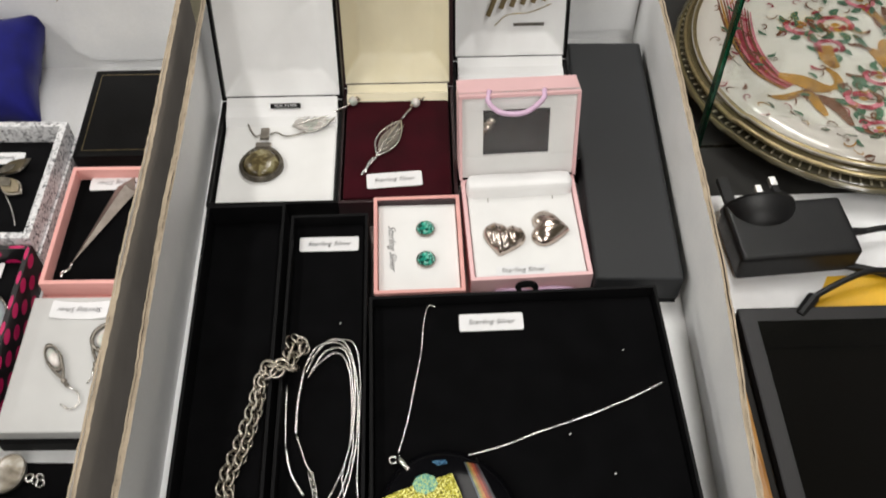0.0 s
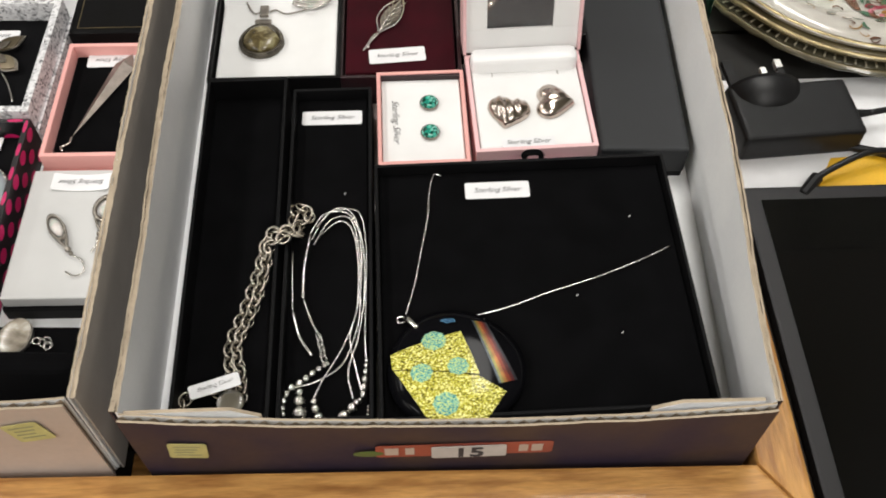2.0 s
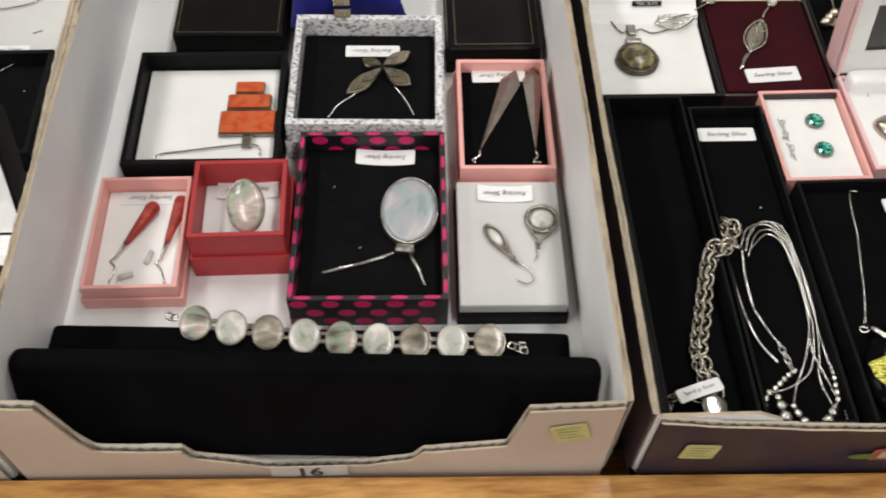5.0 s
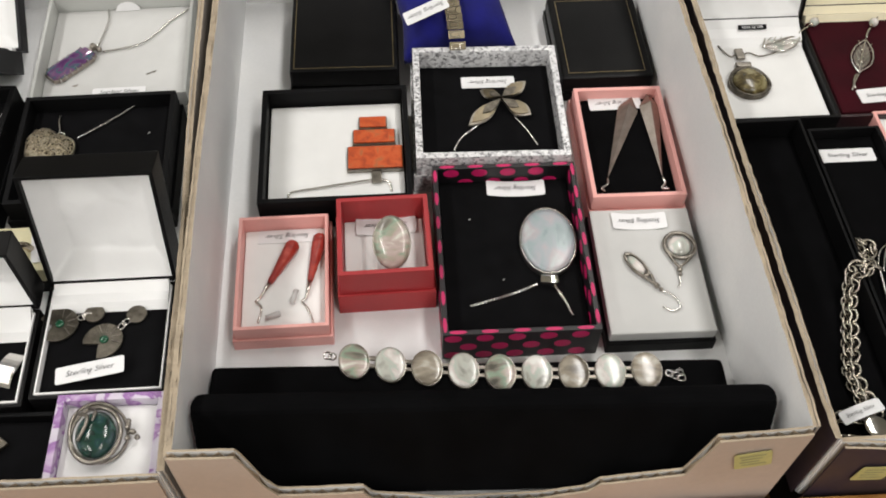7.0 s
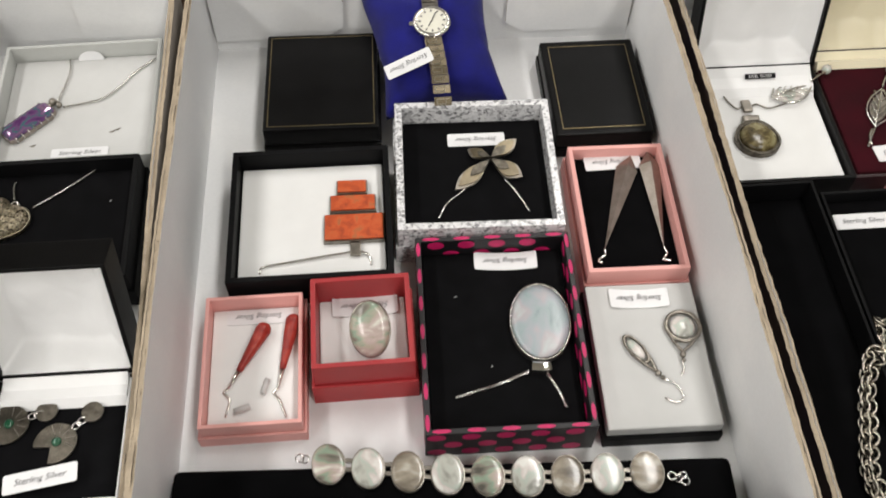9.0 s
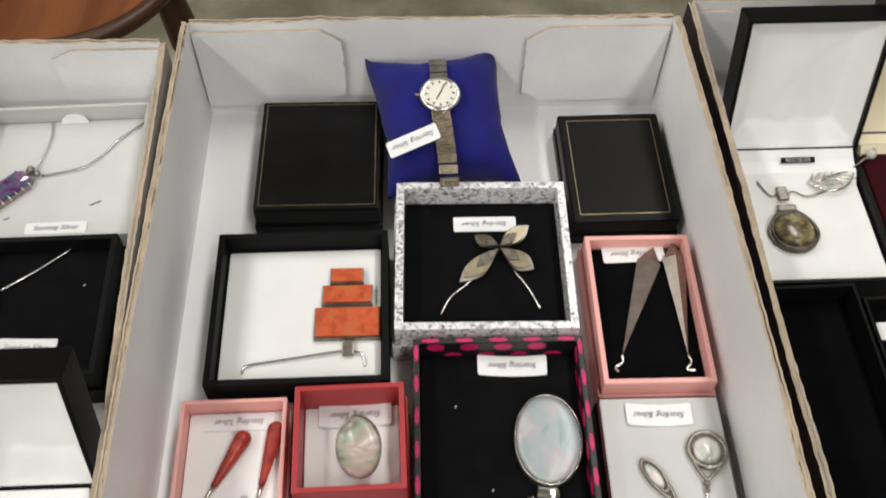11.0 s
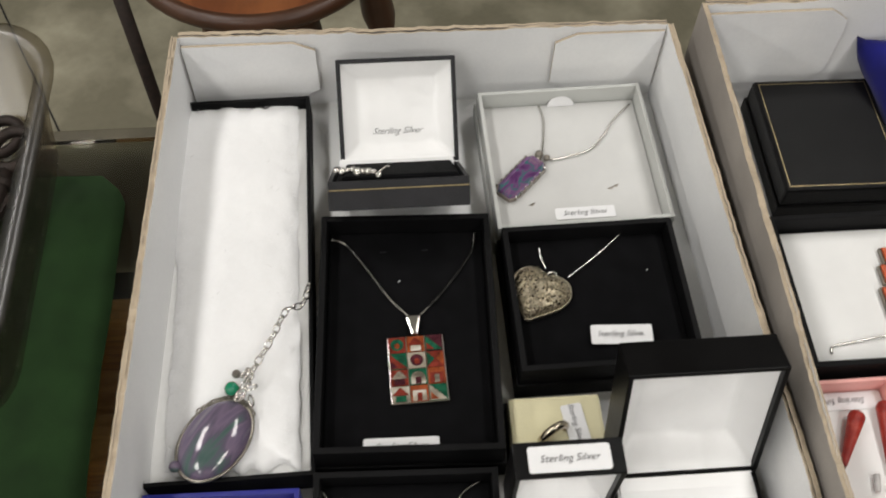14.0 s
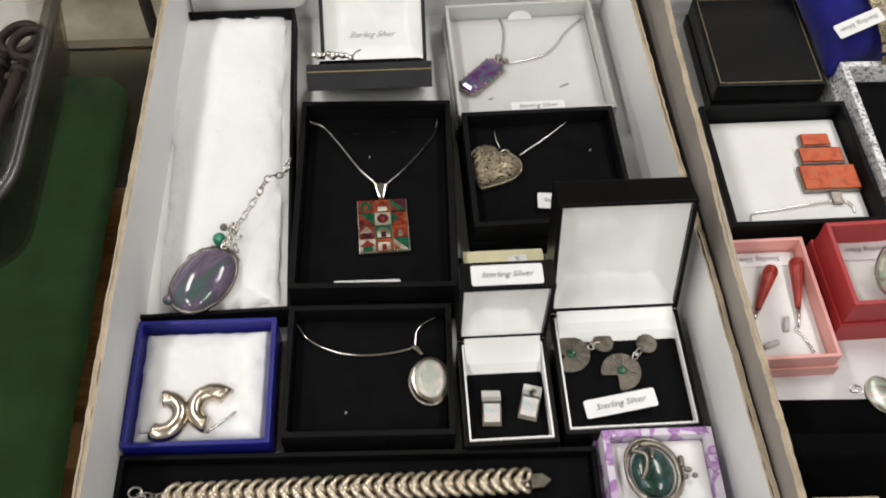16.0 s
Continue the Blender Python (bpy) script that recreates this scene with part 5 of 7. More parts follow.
def dot(bm, m, rx, ry, h=0.00012):
    vs = [bm.verts.new(m @ Vector((rx * math.cos(a), ry * math.sin(a), h))) for a in (2 * math.pi * k / 14 for k in range(14))]
    bm.faces.new(vs)


for side in range(4):
    ln = W if side % 2 == 0 else D
    base = pose(0, 0, 0, 0, 0, 90 * side)
    off = (D if side % 2 == 0 else W) / 2
    cnt = int(ln / 0.0165)
    bm = bmesh.new()
    for row in range(3):
        for k in range(cnt + 1):
            x = -ln / 2 + 0.0055 + k * 0.0165 + (0.008 if row % 2 else 0)
            if abs(x) < ln / 2 - 0.005:
                zc = 0.0050 + row * 0.0085
                if zc < H - 0.0035:
                    dot(bm, base @ pose(x, -off, zc, 90), 0.0046, 0.0034)
                if row and abs(x) < ln / 2 - 0.006:
                    dot(bm, base @ pose(x, -off + 0.0030, zc, -90), 0.0046, 0.0034)
    for k in range(cnt + 1):
        x = -ln / 2 + 0.008 + k * 0.0165
        if abs(x) < ln / 2 - 0.004:
            dot(bm, base @ pose(x, -off + 0.0015, H), 0.0045, 0.00105)
    part("dots", bm, MAGENTA, dots_box, "magenta polka dots")

# orange stone pendant
ob = thing("stone_pendant", -0.3370, 0.3602, 0.0087, -0.5, "tiered orange stone pendant on a silver wire", "pendant")
for cx, cy, w, d in ((-0.001, 0.0165, 0.0175, 0.0095), (-0.0005, 0.0050, 0.0260, 0.0115), (0.0000, -0.0115, 0.0335, 0.0180)):
    part("mount", box_bm(cx - w / 2, cx + w / 2, cy - d / 2, cy + d / 2, 0, 0.0030, bevel=0.0004), DULLSILVER, ob)
    part("stone_block", box_bm(cx - w / 2 + 0.0007, cx + w / 2 - 0.0007, cy - d / 2 + 0.0007, cy + d / 2 - 0.0007, 0.0031, 0.0044, bevel=0.0005), CORAL, ob, "polished orange stone")
part("bail", box_bm(-0.0025, 0.0035, -0.0295, -0.0210, 0.0005, 0.0026, bevel=0.0007), DULLSILVER, ob)
part("neck_wire", wire([(-0.0510, -0.0375, 0.0004), (-0.0490, -0.0335, 0.0006), (-0.0330, -0.0310, 0.0008), (-0.0100, -0.0278, 0.0012), (0.0015, -0.0268, 0.0014), (0.0075, -0.0290, 0.0010), (0.0088, -0.0350, 0.0004)], 0.00065, 7), SILVER, ob, smooth=True)

# butterfly pendant
ob = thing("butterfly_pendant", -0.2600, 0.3830, 0.0107, 0, "matt silver butterfly pendant on a curved wire", "pendant")


def wing(ln, wd, p=0.9):
    return [(ln * f, wd * 0.5 * math.sin(math.pi * f ** p) ** 1.05 * s) for s, fr in ((1, range(0, 13)), (-1, range(11, 0, -1))) for f in (k / 12 for k in fr)]


for an, ln, wd, p, z in ((221, 0.0290, 0.0100, 1.25, 0.0030), (146, 0.0150, 0.0075, 1.3, 0.0044), (-36, 0.0215, 0.0110, 1.4, 0.0032), (41, 0.0225, 0.0092, 1.15, 0.0046)):
    for sc, dz, mt in ((1.0, 0.0, DULLSILVER), (0.90, 0.0008, OLIVEMETAL), (0.58, 0.0014, OXIDISED)):
        bm = plate(bmesh.new(), wing(ln * sc, wd * sc, p), 0, 0.0010, bevel=0.0003)
        o = part("wing", bm, mt, ob)
        o.matrix_local = pose(0.002, 0.006, z + dz, -6 if an > 90 else 6, 3, an)
for path in (((-0.006, -0.004), (-0.0165, -0.014), (-0.0250, -0.0215), (-0.0300, -0.0310)), ((0.009, -0.006), (0.0140, -0.0140), (0.0180, -0.0230), (0.0205, -0.0295))):
    part("neck_wire", wire(pts(0.0008, *path), 0.0006, 6), SILVER, ob, smooth=True)

# oval mother of pearl pendant
ob = thing("oval_pendant", -0.2428, 0.2826, 0.0087, -4, "large oval mother-of-pearl pendant with rope edge", "pendant")
part("setting", dome(bmesh.new(), 0.0158, 0.0226, 0.0005, 0.0030), DULLSILVER, ob, smooth=False)
bm = bmesh.new()
for k in range(84):
    a = 2 * math.pi * k / 84
    ball(bm, 0.00075, (0.0155 * math.cos(a), 0.0222 * math.sin(a), 0.0035), 6, 5)
part("rope_edge", bm, SILVER, ob, smooth=True)
o = part("shell", dome(bmesh.new(), 0.0147, 0.0213, 0.0010, 0.0006, n=40), SHELLBLUE, ob, "iridescent blue grey shell", smooth=True)
o.location = (0, 0, 0.0036)
part("bail", wire([(-0.0055, -0.0262, 0.003), (0, -0.0268, 0.0035), (0.0030, -0.0262, 0.003)], 0.0030, 10, step=3), BRIGHT, ob)
for path in (((-0.0075, -0.0275), (-0.0200, -0.0335), (-0.0320, -0.0380), (-0.0440, -0.0420)), ((0.0015, -0.0280), (0.0065, -0.0370), (0.0105, -0.0475))):
    bm = bmesh.new()
    tube(bm, smooth_path(pts(0.0008, *path), 14), 0.0010, 5, twist=0.6, ripple=0.4)
    part("rope_chain", bm, SILVER, ob)

# long folded drop earrings
for ax, ay, bx, by, hk in ((-0.1760, 0.3890, -0.2015, 0.3260, (-0.2047, 0.3166)), (-0.1655, 0.3915, -0.1690, 0.3250, (-0.1668, 0.3163))):
    ob = thing("drop_earring", 0, 0, 0.0094, 0, "long tapering folded silver drop earring", "earring", "long drops")
    a, b = Vector((ax, ay, 0)), Vector((bx, by, 0))
    d = (b - a).normalized()
    n = Vector((-d.y, d.x, 0))
    bm = bmesh.new()
    c = a + d * 0.010
    top, tip_, l, r_, mid = (bm.verts.new(v) for v in (a + Vector((0, 0, 0.003)), b + Vector((0, 0, 0.001)), c + n * 0.0062 + Vector((0, 0, 0.002)), c - n * 0.0062 + Vector((0, 0, 0.002)), c + Vector((0, 0, 0.0062))))
    low = bm.verts.new(c + Vector((0, 0, 0.0002)))
    for f in ((top, l, mid), (top, mid, r_), (mid, l, tip_), (r_, mid, tip_), (l, top, low), (top, r_, low), (l, low, tip_), (low, r_, tip_)):
        bm.faces.new(f)
    bmesh.ops.recalc_face_normals(bm, faces=bm.faces)
    part("blade", bm, BROWNSILVER, ob)
    part("hook", wire([b + Vector((0, 0, 0.001)), b + d * 0.004 + n * 0.001 + Vector((0, 0, 0.001)), b + d * 0.008 - n * 0.0015 + Vector((0, 0, 0.001)), Vector((*hk, 0.001))], 0.0007, 6), BRIGHT, ob, smooth=True)

# moonstone style drop earrings
for x, y, an, sx in ((-0.1704, 0.2740, -12, 1.0), (-0.1968, 0.2625, 31, 0.42)):
    ob = thing("drop_earring", x, y, 0.0116, an, "silver loop earring with a pale round stone", "earring", "loop drops")
    R = 0.0086
    bm = torus(bmesh.new(), R, 0.0012, 26, 7, sx=sx, turn=Matrix.Translation((0, 0, 0.0016)))
    part("loop", bm, DULLSILVER, ob, smooth=True)
    o = part("stone", dome(bmesh.new(), 0.0064 * sx, 0.0064, 0.0022, 0.0008), SHELL, ob, "pale milky stone", smooth=True)
    o.location = (0, 0, 0.0006)
    for s in (-1, 1):
        part("twist", wire([(s * R * sx, -0.001, 0.0016), (s * 0.0045 * sx, -0.0095, 0.0018), (0, -0.0150, 0.0018)], 0.0009, 6, twist=0.5), DULLSILVER, ob, smooth=True)
    bm = ball(bmesh.new(), 0.0017, (0, -0.0165, 0.0018), 8, 6)
    ball(bm, 0.0013, (0.0004, -0.0195, 0.0016), 8, 6)
    part("bead", bm, DULLSILVER, ob, smooth=True)
    hook = [(0, -0.020, 0.0014), (0.0006, -0.0245, 0.0010), (-0.0006, -0.0275, 0.0008)] if sx == 1.0 else [(0, -0.020, 0.0014), (0.0035, -0.0260, 0.0010), (0.0020, -0.0330, 0.0010), (-0.0030, -0.0330, 0.0008), (-0.0060, -0.0280, 0.0008)]
    part("hook", wire(hook, 0.0005, 6), SILVER, ob, smooth=True)

# red enamel drop earrings
for hx, hy, tx, ty, kx, ky in ((-0.3855, 0.2900, -0.3975, 0.2680, -0.4030, 0.2440), (-0.3702, 0.2940, -0.3755, 0.2680, -0.3735, 0.2420)):
    ob = thing("drop_earring", 0, 0, 0.0028, 0, "tapered red enamel drop earring with silver hook", "earring", "red drops")
    h, t = Vector((hx, hy, 0.0042)), Vector((tx, ty, 0.0020))
    d = t - h
    part("red_drop", tube(bmesh.new(), [h + d * (k / 8) for k in range(9)], 0.0041, 12, r2=0.0015), REDSTONE, ob, smooth=True)
    part("drop_top", ball(bmesh.new(), 0.0041, h, 12, 8), REDSTONE, ob, smooth=True)
    e = t + d * 0.40
    part("silver_tip", tube(bmesh.new(), [t, t + d * 0.2, e], 0.0014, 10, r2=0.0006), SILVER, ob, smooth=True)
    part("hook", wire([e, e + Vector((-0.0022, -0.002, -0.0005)), e + Vector((0.0008, -0.006, -0.0008)), Vector((kx, ky, 0.0006))], 0.0007, 6), SILVER, ob, smooth=True)
for x, y, an in ((-0.3840, 0.2590, 75), (-0.3950, 0.2475, 18)):
    ob = thing("earring_stopper", x, y, 0.0042, an, "small clear plastic earring stopper", "earring stopper")
    bm = tube(bmesh.new(), [Vector((-0.004, 0, 0)), Vector((0.004, 0, 0))], 0.0015, 10)
    part("sleeve", bm, GREYPAD, ob, smooth=True)

# shell ring
ob = thing("shell_ring", -0.3297, 0.2757, 0.0270, 0, "large oval grey shell ring propped in white foam", "ring")
ob.matrix_world = pose(-0.3297, 0.2757, 0.0270, 44, -4, -3)
part("band", torus(bmesh.new(), 0.0088, 0.0011, 24, 6, turn=pose(-0.0015, -0.001, -0.0075, 90, 0, 0) @ pose(0, 0, 0, 0, 78, 0)), DULLSILVER, ob, smooth=True)
part("setting", dome(bmesh.new(), 0.0103, 0.0146, 0.0004, 0.0020), DULLSILVER, ob, "thin tarnished silver bezel")
o = part("shell", dome(bmesh.new(), 0.0096, 0.0139, 0.0016, 0.0005, n=36), SHELLGREEN, ob, "grey shell with a green flash", smooth=True)
o.location = (0, 0, 0.0021)

# shell bracelet
br = thing("shell_bracelet", -0.278, 0.2030, 0.0122, -5.4, "silver bracelet of nine oval shell cabochons", "bracelet")
for k in range(9):
    x = -0.0743 + 0.01857 * k
    y = 0.0020 - 0.0038 * math.sin(math.pi * k / 8)
    st = part("shell_link", dome(bmesh.new(), 0.0080, 0.0101, 0.0003, 0.0022), DULLSILVER, br)
    st.matrix_local = pose(x, y, 0, 0, 0, 14 - 2 * k)
    o = part("shell", dome(bmesh.new(), 0.0075, 0.0096, 0.0007, 0.0004, n=30), (SHELLGREEN, SHELL, SHELLDARK, SHELL, SHELLGREEN, SHELL, SHELLDARK, SHELL, SHELLDARK)[k], st, "iridescent shell", smooth=True)
    o.location = (0, 0, 0.0022)
    if k < 8:
        for jy in (-0.0022, 0.0022):
            part("joint", box_bm(x + 0.0074, x + 0.0112, y + jy - 0.0011, y + jy + 0.0011, 0.0004, 0.0018, bevel=0.0004), DULLSILVER, br)
RINGS = link_mesh(0.0019, 0.00045, 1.0, 1.0, BRIGHT)
for x, y, t in ((-0.0855, 0.0040, 0), (-0.0880, 0.0045, 40), (0.0855, 0.0000, 0), (0.0885, -0.0010, 50), (0.0915, -0.0022, 10), (0.0905, 0.0005, 60)):
    share("link", RINGS, br, pose(x, y, 0.0022, t, 0, 0))

# watch on a blue cushion
cush = thing("cushion", -0.2850, 0.4765, TF, 7, "royal blue velvet watch cushion", "cushion")
bm = bmesh.new()
n = 18
for s in (1, -1):
    g = []
    for j in range(n + 1):
        row = []
        for i in range(n + 1):
            u, v = i / n * 2 - 1, j / n * 2 - 1
            pinch = 1 - 0.30 * (1 - u * u) * abs(v) ** 2
            px = 1 - 0.20 * (1 - v * v) * abs(u) ** 2
            th = 0.019 * ((1 - u ** 4) * (1 - v ** 4)) ** 0.6
            ear = 0.006 * abs(u) ** 5 * abs(v) ** 5
            blunt = (1 - 0.09 * abs(u * v) ** 5) * (0.96 if v < 0 else 1)
            row.append(bm.verts.new((u * 0.0425 * px * blunt, v * 0.0500 * pinch * blunt, 0.022 + s * th * (1 + 0.1 * noise.noise((u * 3, v * 3, s)) + 0.09 * noise.noise((u * 9, v * 4, s + 4)) * max(abs(u), abs(v))) + ear * (v > 0))))
        g.append(row)
    for j in range(n):
        for i in range(n):
            q = (g[j][i], g[j][i + 1], g[j + 1][i + 1], g[j + 1][i])
            bm.faces.new(q if s > 0 else q[::-1])
bmesh.ops.remove_doubles(bm, verts=bm.verts, dist=0.0001)
CUSH = pose(0, 0, 0.006, 12)
bmesh.ops.transform(bm, matrix=CUSH, verts=bm.verts)
part("cover", bm, BLUECLOTH, cush, smooth=True)
watch = thing("wrist_watch", -0.2862, 0.4700, 0, 1, "ladies silver bracelet watch with cream dial", "watch")
C = Vector((0, 0.0010, 0.0455))
T = Matrix.Translation(C) @ pose(0, 0, 0, 10)
bm = lathe(bmesh.new(), [(0.0095, -0.003), (0.0113, -0.001), (0.0113, 0.0015), (0.0100, 0.0026), (0.0090, 0.0022)], 30)
bmesh.ops.transform(bm, matrix=T, verts=bm.verts)
part("case", bm, SILVER, watch, smooth=True)
DIAL = material("cream dial", (0.78, 0.76, 0.66), 0.35, var=0.03, scale=100, bump=0)
bm = lathe(bmesh.new(), [(0.0092, 0.0018), (0.0001, 0.0018)], 30)
bmesh.ops.transform(bm, matrix=T, verts=bm.verts)
dial = part("dial", bm, DIAL, watch)
for k in range(12):
    a = math.pi / 6 * k
    bm = box_bm(-0.0004, 0.0004, 0.0066, 0.0080, 0.0019, 0.0021)
    bmesh.ops.transform(bm, matrix=T @ pose(0, 0, 0, 0, 0, math.degrees(a)), verts=bm.verts)
    part("hour_mark", bm, INK, dial)
for an, ln in ((150, 0.0045), (-25, 0.0065)):
    bm = box_bm(-0.0003, 0.0003, -0.001, ln, 0.0022, 0.0024)
    bmesh.ops.transform(bm, matrix=T @ pose(0, 0, 0, 0, 0, an), verts=bm.verts)
    part("watch_pointer", bm, INK, dial)
bm = tube(bmesh.new(), [T @ Vector((-0.0110, 0, 0)), T @ Vector((-0.0135, 0, 0))], 0.0013, 8)
part("crown", bm, BRIGHT, watch)


def cushion_top(y):
    v = (y - 0.0) / 0.050
    return 0.0285 + 0.019 * max(0.0, 1 - v ** 4) ** 0.6 + y * 0.17 - 0.004


for k in range(8):
    yy = -0.0125 - 0.0048 * k
    z = cushion_top(yy) + 0.0014
    dz = (cushion_top(yy + 0.002) - cushion_top(yy - 0.002)) / 0.004
    m = Matrix.Translation((0.0004 * k, yy + 0.001, z)) @ pose(0, 0, 0, math.degrees(math.atan(dz)))
    bm = box_bm(-0.0051, 0.0051, -0.0025, 0.0025, -0.0006, 0.0006, bevel=0.0003)
    bmesh.ops.transform(bm, matrix=m, verts=bm.verts)
    o = part("strap_link", bm, OLIVEMETAL, watch)
    bm = bmesh.new()
    for a in ((-0.0038, 0.0038, 0.0013, 0.0017), (-0.0038, -0.0034, -0.0016, 0.0012), (-0.0038, 0.0018, -0.0017, -0.0013), (0.0014, 0.0018, -0.0012, 0.0005)):
        slab(bm, *a, 0.0006, 0.0010)
    bmesh.ops.transform(bm, matrix=m, verts=bm.verts)
    part("key_pattern", bm, BRIGHT, o)
for k in range(3):
    yy = 0.0140 + 0.0048 * k
    bm = box_bm(-0.0048, 0.0048, yy - 0.0022, yy + 0.0022, cushion_top(yy) + 0.0006, cushion_top(yy) + 0.0018, bevel=0.0003)
    part("strap_link", bm, DULLSILVER, watch)
ob = paper_label(-0.3045, 0.4510, 0.0415, 200, 0.0290, 0.0100)
ob.matrix_world = pose(-0.3015, 0.4425, 0.0410, 12, -14, 0) @ pose(0, 0, 0, 0, 0, 194)

# ---- pieces in the far carton ----
bm = bmesh.new()
nx, ny = 40, 110
g = []
for j in range(ny + 1):
    row = []
    for i in range(nx + 1):
        u, v = i / nx * 2 - 1, j / ny * 2 - 1
        e = max(abs(u) ** 3.2, abs(v) ** 12)
        ed = 1 + 0.04 * noise.noise((u * 5, v * 14, 1.5)) * (abs(u) > 0.7 or abs(v) > 0.9)
        fz = 0.0006 * noise.noise((u * 2, v * 5, 7)) + 0.0003 * noise.noise((u * 5, v * 14, 2)) + 0.0001 * noise.noise((u * 30, v * 80, 4))
        narrow = 0.0065 * max(0.0, -u) * min(1.0, max(0.0, (0.45 - v) / 0.5))
        row.append(bm.verts.new((u * 0.0345 * ed - 0.0025 + narrow, v * 0.110 * ed + 0.003, 0.0115 + 0.0075 * (1 - e) + fz * 1.6)))
    g.append(row)
for j in range(ny):
    for i in range(nx):
        bm.faces.new((g[j][i], g[j][i + 1], g[j + 1][i + 1], g[j + 1][i]))
wool = thing("cotton_wool", -0.6838, 0.3900, TF, 0.9, "long strip of white cotton wool in the box", "cotton wool")
part("fleece", bm, COTTON, wool, smooth=True)
rng = random.Random(9)
bm = bmesh.new()
for k in range(3200):
    u, v = rng.uniform(-1, 1), rng.uniform(-1, 1)
    if k % 2:
        if rng.random() < 0.8:
            u = rng.choice((-1, 1)) * rng.uniform(0.86, 1.06)
        else:
            v = rng.choice((-1, 1)) * rng.uniform(0.95, 1.02)
    e = max(abs(u) ** 3.2, abs(v) ** 12)
    narrow = 0.0065 * max(0.0, -u) * min(1.0, max(0.0, (0.45 - v) / 0.5))
    p = Vector((u * 0.0345 - 0.0025 + narrow, v * 0.110 + 0.003, 0.0118 + 0.0075 * max(0, 1 - e)))
    d = Vector((rng.uniform(-1, 1), rng.uniform(-1, 1), rng.uniform(0.0, 0.3))) * 0.0035
    q = Vector((rng.uniform(-1, 1), rng.uniform(-1, 1), 0.2)) * 0.001
    w = Vector((-d.y, d.x, 0)).normalized() * 0.00006
    bm.faces.new([bm.verts.new(c) for c in (p - w, p + w, p + d * 0.5 + q + w, p + d, p + d * 0.5 + q - w)])
tagged(part("fibre", bm, COTTON, wool), kind="stuff")
wool2 = thing("cotton_wool", -0.6840, 0.2365, 0.0082, -1, "square pad of white cotton wool in blue box", "cotton wool")
bm = bmesh.new()
n = 36
g = [[bm.verts.new((u * 0.0315 * (1 + 0.03 * noise.noise((u * 4, v * 4, 3))), v * 0.0308 * (1 + 0.03 * noise.noise((u * 4, v * 4, 9))), 0.0075 * (1 - max(abs(u), abs(v)) ** 7) + 0.0009 * noise.noise((u * 6, v * 6, 5)) + 0.0005 * noise.noise((u * 18, v * 18, 5)))) for u in (i / n * 2 - 1 for i in range(n + 1))] for v in (j / n * 2 - 1 for j in range(n + 1))]
for j in range(n):
    for i in range(n):
        bm.faces.new((g[j][i], g[j][i + 1], g[j + 1][i + 1], g[j + 1][i]))
part("fleece", bm, COTTON, wool2, smooth=True)

# fluorite pendant
ob = thing("fluorite_pendant", -0.6880, 0.2955, 0.0125, 57, "large oval purple and green fluorite pendant", "pendant")
part("stone", dome(bmesh.new(), 0.0208, 0.0148, 0.0075, 0.0030, n=40, m=10), FLUORITE, ob, "polished banded purple stone", smooth=True)
bm = torus(bmesh.new(), 0.0151, 0.0008, 40, 6, sx=1.38, sy=1.00, turn=Matrix.Translation((0, 0, 0.003)))
for k in range(14):
    a = -0.5 + k * 0.13
    torus(bm, 0.0019, 0.0005, 10, 5, turn=Matrix.Translation((0.0206 * math.cos(a), 0.0148 * math.sin(a), 0.0030)) @ pose(0, 0, 0, 30 * (k % 3), 0, 0))
part("wire_setting", bm, DULLSILVER, ob, smooth=True)
ob2 = thing("fluorite_chain", 0, 0, 0, 0, "silver link chain with green bead and dangles", "chain")
o = part("bead", ball(bmesh.new(), 0.0036, (-0.6810, 0.3190, 0.0185), 14, 10), GREENBEAD, ob2, "green glass bead", smooth=True)
SMALL = link_mesh(0.0021, 0.00050, 1.35, 0.75, SILVER)
link_chain(ob2, [(-0.6755, 0.3200, 0.0200), (-0.6690, 0.3310, 0.0205), (-0.6620, 0.3450, 0.0205), (-0.6560, 0.3585, 0.0200), (-0.6490, 0.3645, 0.0150), (-0.6455, 0.3780, 0.0130)], 0.0046, SMALL, 40)
for k in range(9):
    share("link", SMALL, ob2, pose(-0.6755 + rng.uniform(-0.004, 0.004), 0.3180 + rng.uniform(-0.008, 0.008), 0.0190 + rng.uniform(0, 0.002), rng.uniform(0, 80), 0, rng.uniform(0, 180)))
o = part("dangle", ball(bmesh.new(), 0.0028, (-0.7050, 0.2835, 0.0165), 10, 8), FLUORITE, ob2, smooth=True)
o = part("dangle", ball(bmesh.new(), 0.0022, (-0.6790, 0.3262, 0.0190), 10, 8), DULLSILVER, ob2, smooth=True)

# rainbow crystal pendant
ob = thing("crystal_pendant", -0.5295, 0.4410, 0.0058, 0, "elongated purple green crystal pendant in claw setting", "pendant")
oc = [(0.0045, 0.0165), (0.0070, 0.0125), (0.0070, -0.0125), (0.0045, -0.0165), (-0.0045, -0.0165), (-0.0070, -0.0125), (-0.0070, 0.0125), (-0.0045, 0.0165)]
bm = plate(bmesh.new(), oc, 0.0002, 0.0030)
o = part("setting", bm, BROWNSILVER, ob)
o.matrix_local = pose(0, 0, 0, 0, 0, -44)
bm = bmesh.new()
lay = [[bm.verts.new((x * s, y * (s * 0.4 + 0.6 if s < 1 else 1), z)) for x, y in oc] for s, z in ((0.93, 0.0031), (0.80, 0.0048), (0.50, 0.0058))]
for a, b in zip(lay, lay[1:]):
    for i in range(8):
        bm.faces.new((a[i], a[(i + 1) % 8], b[(i + 1) % 8], b[i]))
bm.faces.new(lay[-1])
